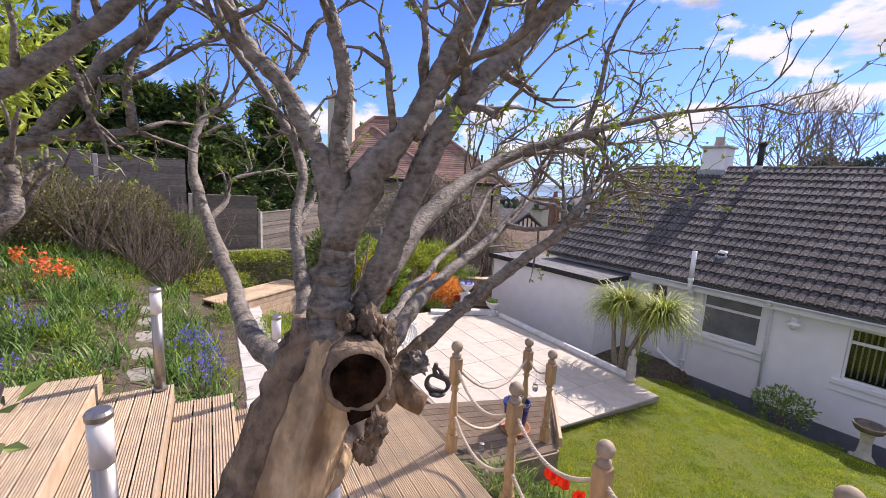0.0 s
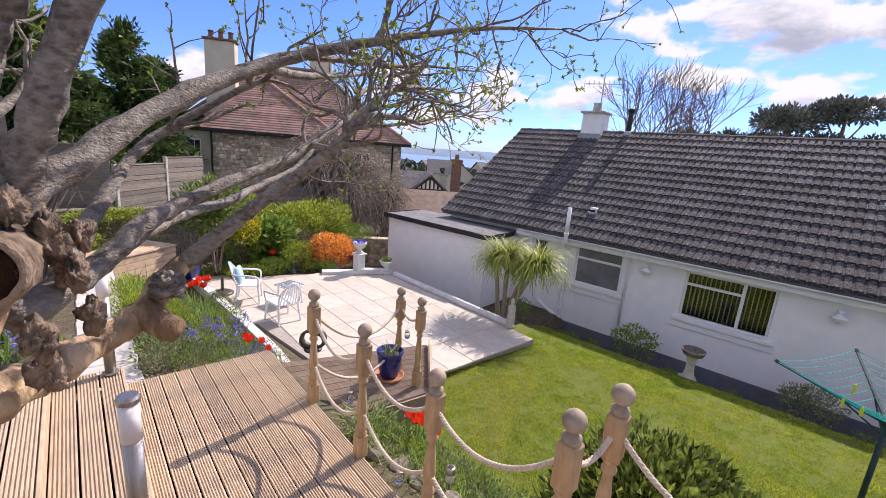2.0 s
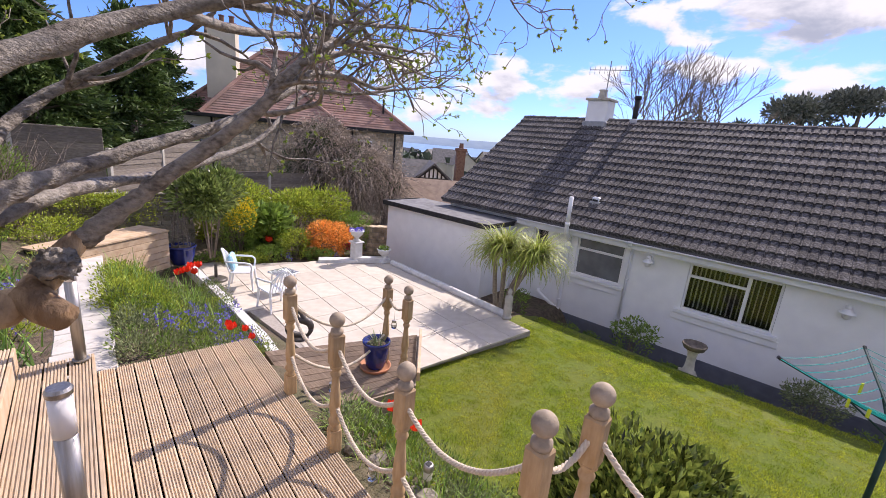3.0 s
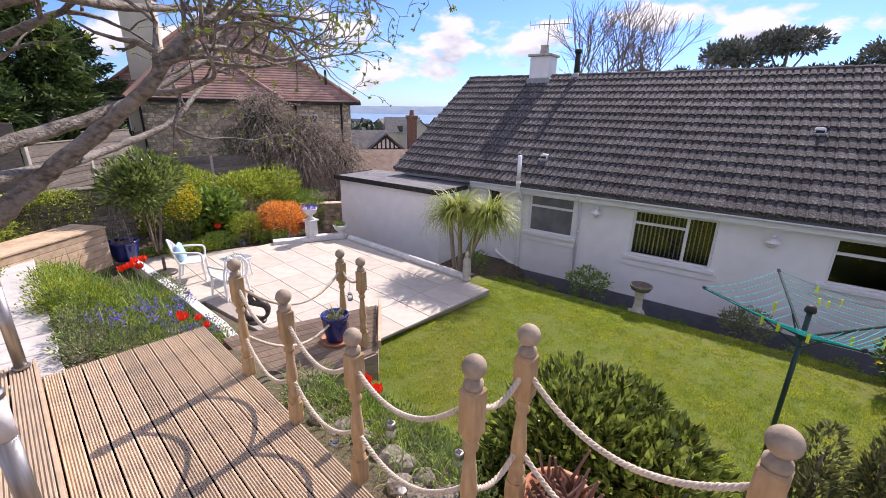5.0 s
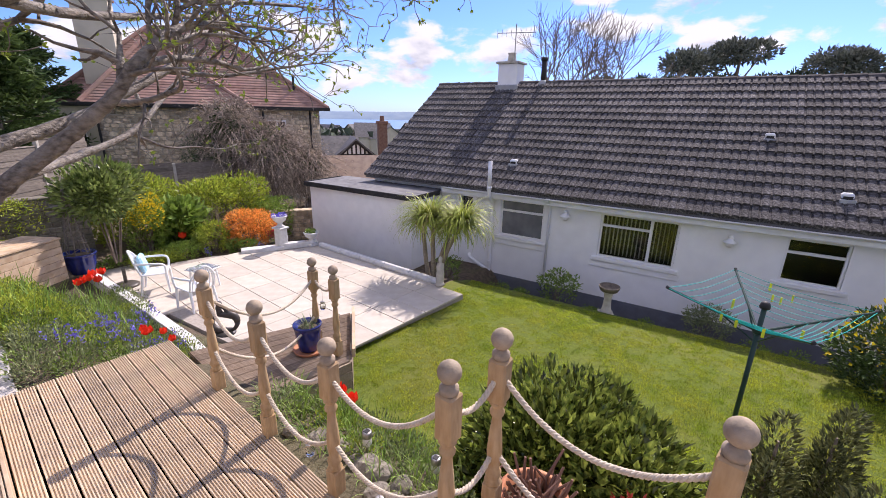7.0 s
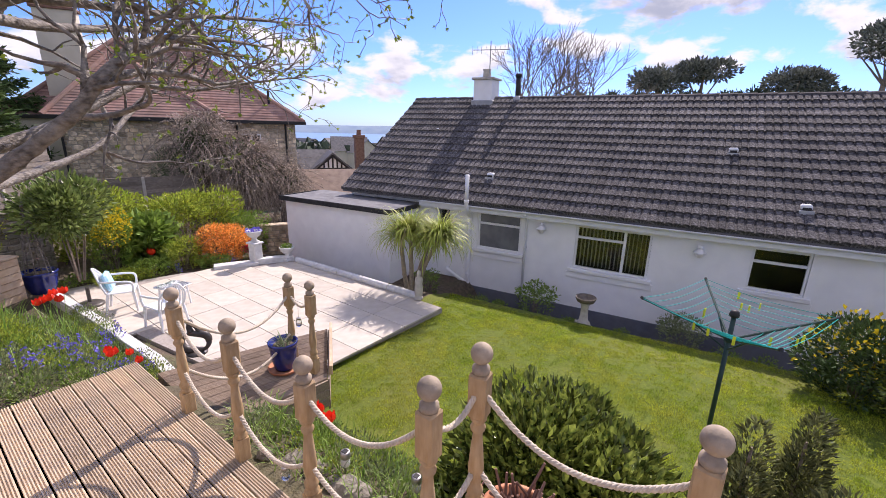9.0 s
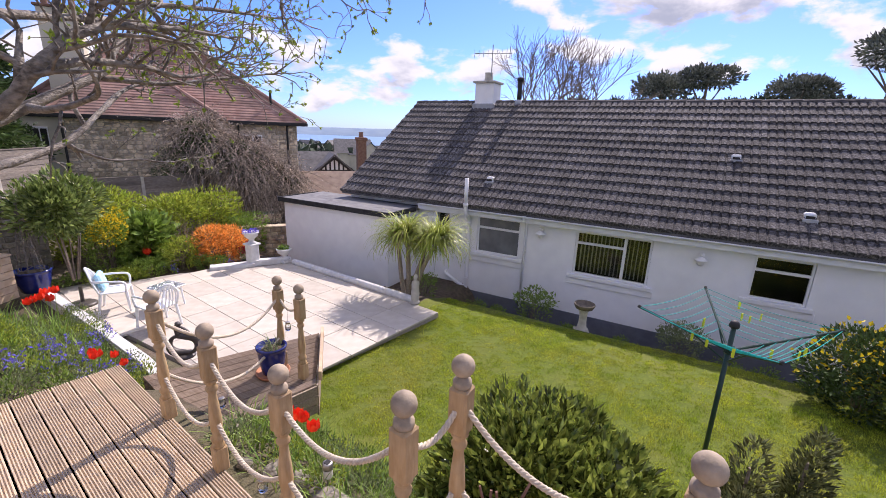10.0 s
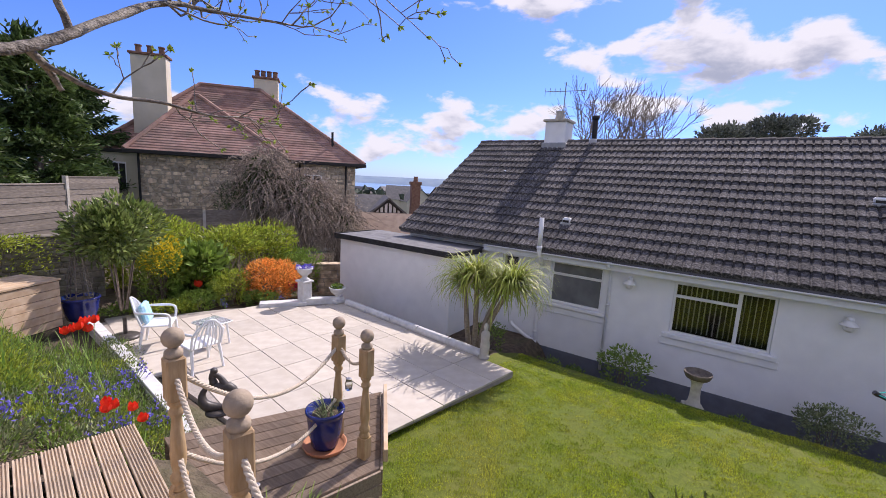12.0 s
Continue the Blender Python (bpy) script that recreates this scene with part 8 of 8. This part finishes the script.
# dry climbers against the stone house
def make_climber(centre, size, n, seed, label, ground):
    """A mass of bare hanging stems with dry leaves over a dark core."""
    x, y, z = centre
    t = empty("dry_climber", (x, y, ground), 0, label, "climber")
    rng = np.random.default_rng(seed)
    P0, D0 = blob_points(n, (0, 0, z - ground), size, seed, 0.5, 12, -0.9)
    strands, lp, ln = [], [], []
    for p, d in zip(P0, D0):
        q, w = p.copy(), d / np.linalg.norm(d) * 0.16 + rng.normal(0, 0.05, 3)
        pts = [tuple(q)]
        for k in range(5):
            w = w + np.array((rng.normal(0, 0.03), rng.normal(0, 0.03), -0.055))
            q = q + w
            q[2] = max(q[2], 0.05)
            pts.append(tuple(q))
            if rng.random() < 0.75:
                lp.append(q.copy()); ln.append(w + rng.normal(0, 0.1, 3))
        strands.append(tube(pts, [0.011, 0.010, 0.009, 0.008, 0.006, 0.004], 4, caps=False))
    stems = [tube(spline([(rng.normal(0, 0.2), rng.normal(0, 0.15), -0.05), tuple(P0[i] * np.array((0.4, 0.4, 0.5))), tuple(P0[i])], 3), [0.05, 0.045, 0.04, 0.034, 0.028, 0.022, 0.015], 6) for i in range(0, n, max(1, n // 26))]
    tagged(part("stem_mass", join(*stems), M["twig"], t), "thick brown stems", kind="stuff")
    tagged(part("strand_mass", join(*strands), M["ivy"], t), "pale bare hanging strands", kind="stuff")
    tagged(part("leaves", leaf_mesh(lp, ln, 0.10, 0.045, seed), M["ivy"], t), "dry pale brown leaves", kind="stuff")
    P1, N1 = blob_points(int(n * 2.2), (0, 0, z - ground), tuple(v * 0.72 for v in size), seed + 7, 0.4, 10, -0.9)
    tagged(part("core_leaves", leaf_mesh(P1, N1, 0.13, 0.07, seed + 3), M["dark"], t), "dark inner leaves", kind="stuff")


make_climber((11.5, 16.7, 1.35), (1.25, 0.9, 2.0), 1500, 150, "brown leafless climber mass against stone house", -1.9)
make_climber((12.9, 16.0, 0.75), (1.45, 0.9, 1.75), 1400, 151, "brown hanging climber against stone house", -2.1)
make_climber((14.7, 15.6, -0.1), (1.0, 0.8, 1.35), 800, 152, "brown climber at house corner", -2.2)
shrub("ivy_bush", (11.0, 16.9, 0.6), (1.3, 0.9, 1.3), 2600, 0.10, "dark", "dark ivy bush against stone house", "shrub", 153, 12, 10, 0.6, -1.9)

# ---- town, hill and trees in the distance ----


def small_house(x, y, z, rz, w, d, h, rise, roof, wall, label, gable=False, stack=True):
    t = empty("town_house", (x, y, z), rz, label, "house", "houses below the garden")
    part("wall", boxm((-w / 2, -d / 2, 0), (w / 2, d / 2, h)), M[wall], t)
    for s in (-1, 1):
        vs = [(-w / 2 - 0.3, s * (d / 2 + 0.3), h - 0.15), (w / 2 + 0.3, s * (d / 2 + 0.3), h - 0.15), (w / 2 + 0.3, 0, h + rise), (-w / 2 - 0.3, 0, h + rise)]
        vs += [(a, b, c - 0.12) for a, b, c in vs]
        part("roof_slope", (vs, [(0, 1, 2, 3), (7, 6, 5, 4), (0, 4, 5, 1), (1, 5, 6, 2), (2, 6, 7, 3), (3, 7, 4, 0)]), M[roof], t)
    for s in (-1, 1):
        g = part("gable", ([(s * (w / 2 - 0.02), -d / 2, h), (s * (w / 2 - 0.02), d / 2, h), (s * (w / 2 - 0.02), 0, h + rise - 0.1), (s * (w / 2 - 0.2), -d / 2, h), (s * (w / 2 - 0.2), d / 2, h), (s * (w / 2 - 0.2), 0, h + rise - 0.1)], [(0, 1, 2), (5, 4, 3), (0, 3, 4, 1), (1, 4, 5, 2), (2, 5, 3, 0)]), M["upvc" if gable else wall], t)
        if gable:
            for k in range(-3, 4):
                y_ = k * d / 8
                part("timber", boxm((s * (w / 2) - 0.04, y_ - 0.06, h + 0.02), (s * (w / 2) + 0.04, y_ + 0.06, h + (rise - 0.2) * (1 - abs(y_) / (d / 2)))), M["black"], t)
            part("timber", boxm((s * (w / 2) - 0.045, -d / 2, h - 0.1), (s * (w / 2) + 0.045, d / 2, h + 0.08)), M["black"], t)
            for q in (-1, 1):
                o = part("bargeboard", boxm((-0.06, 0, -0.12), (0.06, math.hypot(d / 2 + 0.3, rise), 0.12)), M["black"], t)
                o.matrix_local = pose(s * (w / 2 + 0.12), q * (d / 2 + 0.3), h - 0.22, math.degrees(math.atan2(rise, d / 2 + 0.3)), 0, 0) if q < 0 else pose(s * (w / 2 + 0.12), d / 2 + 0.3, h - 0.22, math.degrees(math.atan2(rise, d / 2 + 0.3)) * -1, 0, 0) @ pose(0, -math.hypot(d / 2 + 0.3, rise), 0)
    if stack:
        c = part("chimney", boxm((w * 0.2 - 0.4, -0.35, h + rise - 0.8), (w * 0.2 + 0.4, 0.35, h + rise + 1.2), 0.02), M["brick"], t)
        part("chimney_cap", boxm((w * 0.2 - 0.46, -0.41, h + rise + 1.2), (w * 0.2 + 0.46, 0.41, h + rise + 1.35), 0.02), M["brick"], c)
        for k in (-0.2, 0.2):
            part("chimney_pot", lathe([(0.13, 0), (0.11, 0.3), (0.13, 0.34)], 10, (w * 0.2 + k, 0, h + rise + 1.35)), M["terracotta"], c)
    for k in (-0.3, 0.0, 0.3):
        part("window", boxm((k * w - 0.5, -d / 2 - 0.03, h * 0.5), (k * w + 0.5, -d / 2 + 0.02, h * 0.5 + 1.2)), M["upvc"], t)


small_house(24.0, 29.0, -6.2, -40, 11, 4.2, 5.2, 1.6, "slate", "cream", "slate roofed house below the garden", stack=False)
small_house(27.0, 24.5, -6.0, -131, 4.5, 2.6, 5.35, 1.25, "slate", "cream", "black and white gabled house below garden", gable=True, stack=False)
small_house(21.8, 19.6, -5.5, -40, 6.0, 4.6, 3.3, 2.0, "browntile", "cream", "brown tiled roof below the garden", stack=False)
o = empty("brick_chimney", (28.4, 22.6, -1.0), -40, "dark brick chimney of house below garden", "chimney")
part("stack", boxm((-0.36, -0.36, -4.0), (0.36, 0.36, 2.6), 0.02), M["brick"], o)
part("cap", boxm((-0.44, -0.44, 2.6), (0.44, 0.44, 2.85), 0.03), M["brick"], o)
part("pot", lathe([(0.2, 0), (0.16, 0.35), (0.19, 0.4)], 12, (0, 0, 2.85)), M["brick"], o)

TOWN = random.Random(31)


def make_town():
    rng = TOWN
    wv, wf, rv, rf = [], [], [], []
    tp, tn = [], []
    for k in range(420):
        a = radians(rng.uniform(36, 64)); d = 90 * (7.5 ** rng.random())
        x, y = d * math.sin(a), d * math.cos(a)
        z = ground_z(x, y) - 0.5
        if rng.random() < 0.42:
            for _ in range(70):
                tp.append((x + rng.gauss(0, 4), y + rng.gauss(0, 4), z + rng.uniform(1, 7))); tn.append((rng.gauss(0, 1), rng.gauss(0, 1), 1))
            continue
        w, dd, h, r = rng.uniform(6, 11), rng.uniform(5, 7), rng.uniform(5, 7), rng.uniform(2, 3)
        c, s = math.cos(a * 3 + k), math.sin(a * 3 + k)
        P3 = lambda u, v, q: (x + u * c - v * s, y + u * s + v * c, z + q)
        o = len(wv)
        wv += [P3(-w / 2, -dd / 2, 0), P3(w / 2, -dd / 2, 0), P3(w / 2, dd / 2, 0), P3(-w / 2, dd / 2, 0), P3(-w / 2, -dd / 2, h), P3(w / 2, -dd / 2, h), P3(w / 2, dd / 2, h), P3(-w / 2, dd / 2, h), P3(-w / 2, 0, h + r), P3(w / 2, 0, h + r)]
        wf += [(o, o + 1, o + 5, o + 4), (o + 1, o + 2, o + 6, o + 9, o + 5), (o + 2, o + 3, o + 7, o + 6), (o + 3, o, o + 4, o + 8, o + 7)]
        q = len(rv)
        rv += [P3(-w / 2 - 0.3, -dd / 2 - 0.3, h - 0.1), P3(w / 2 + 0.3, -dd / 2 - 0.3, h - 0.1), P3(w / 2 + 0.3, 0, h + r + 0.1), P3(-w / 2 - 0.3, 0, h + r + 0.1), P3(w / 2 + 0.3, dd / 2 + 0.3, h - 0.1), P3(-w / 2 - 0.3, dd / 2 + 0.3, h - 0.1)]
        rf += [(q, q + 1, q + 2, q + 3), (q + 3, q + 2, q + 4, q + 5)]
    t = empty("town", (0, 0, 0), 0, "small far houses and trees of the town", "town", kind="stuff")
    tagged(part("far_walls", (wv, wf), M["cream"], t), "pale far house walls", kind="stuff")
    tagged(part("far_roofs", (rv, rf), M["slate"], t), "grey far roofs", kind="stuff")
    tagged(part("far_trees", leaf_mesh(tp, tn, 2.0, 1.5, 6), M["fartree"], t), "far trees with haze in colour", kind="stuff")


make_town()


def make_pine(x, y, top, r, seed):
    g = ground_z(x, y)
    t = empty("pine_tree", (x, y, g), 0, "flat topped dark pine on the hill", "tree", "hill pines")
    part("trunk", tube([(0, 0, -0.3), (0.3, 0.1, (top - g) * 0.6), (0.1, 0, top - g - 0.6)], [0.35, 0.25, 0.1], 9), M["twig"], t)
    P_, N_ = blob_points(2600, (0, 0, top - g - r * 0.45), (r * 1.25, r * 1.25, r * 0.7), seed, 0.4, 12)
    tagged(part("crown", leaf_mesh(P_, N_, 0.5, 0.22, seed), M["pine"], t), "dense needles, haze greyed into colour", kind="stuff")
    for k in range(6):
        a = k * 1.05
        part("limb", tube([(0.2, 0, (top - g) * 0.65), (math.cos(a) * r * 0.8, math.sin(a) * r * 0.8, top - g - r * 0.5)], [0.12, 0.04], 6), M["twig"], t)


make_pine(60.5, 3.4, 9.8, 2.9, 1)
make_pine(60.5, -1.0, 10.4, 2.6, 2)
make_pine(58.5, -16.0, 12.6, 3.6, 4)
make_pine(64.0, -10.0, 9.6, 2.6, 5)
# hill woodland takes the far tree colour with its painted haze
for i in range(9):
    shrub("hill_trees", (66 + i % 3, 14 - 3.6 * i, 6.4), (3.0, 2.6, 2.0), 1100, 0.5, "fartree", "bare grey hill woodland behind the bungalow", "trees", 170 + i, 8, 10, 0.3, 0.0)


def make_bare_tree(x, y, base, h, seed, label):
    t = empty("bare_tree", (x, y, base), 0, label, "tree", "bare trees")
    T = Tree(seed)
    rng = T.rng
    tb = []
    def grow(p, d, l, r, n):
        q = p + d * l
        mid = p.lerp(q, 0.5) + Vector((rng.gauss(0, l * 0.05), rng.gauss(0, l * 0.05), 0))
        tb.append(tube([p, mid, q], [r, r * 0.8, r * 0.6], 5 if n < 4 else 7))
        if n == 0:
            return
        for k in range(3 if n > 1 else 4):
            e = (d + Vector((rng.gauss(0, 0.45), rng.gauss(0, 0.45), rng.gauss(0.1, 0.3)))).normalized()
            grow(q if k else p.lerp(q, 0.75), e, l * rng.uniform(0.62, 0.85), r * 0.6, n - 1)
    part("trunk", tube([(0, 0, -0.3), (0.1, 0, h * 0.25)], [0.25, 0.18], 9), M["twig"], t)
    for k in range(5):
        a = 1.256 * k
        grow(Vector((0.1, 0, h * 0.22)), Vector((math.cos(a) * 0.5, math.sin(a) * 0.5, 1)).normalized(), h * 0.24, 0.11, 4)
    tagged(part("crown", join(*tb), M["twig"], t), "fine spreading bare branches", kind="stuff")


make_bare_tree(38.5, 11.4, -2.0, 14.5, 41, "bare spreading tree behind the bungalow")
make_bare_tree(39.5, 8.4, -2.0, 12.8, 42, "bare spreading tree behind the bungalow")
make_bare_tree(57.0, -20.0, 0.0, 15.0, 43, "bare tree on the hill")
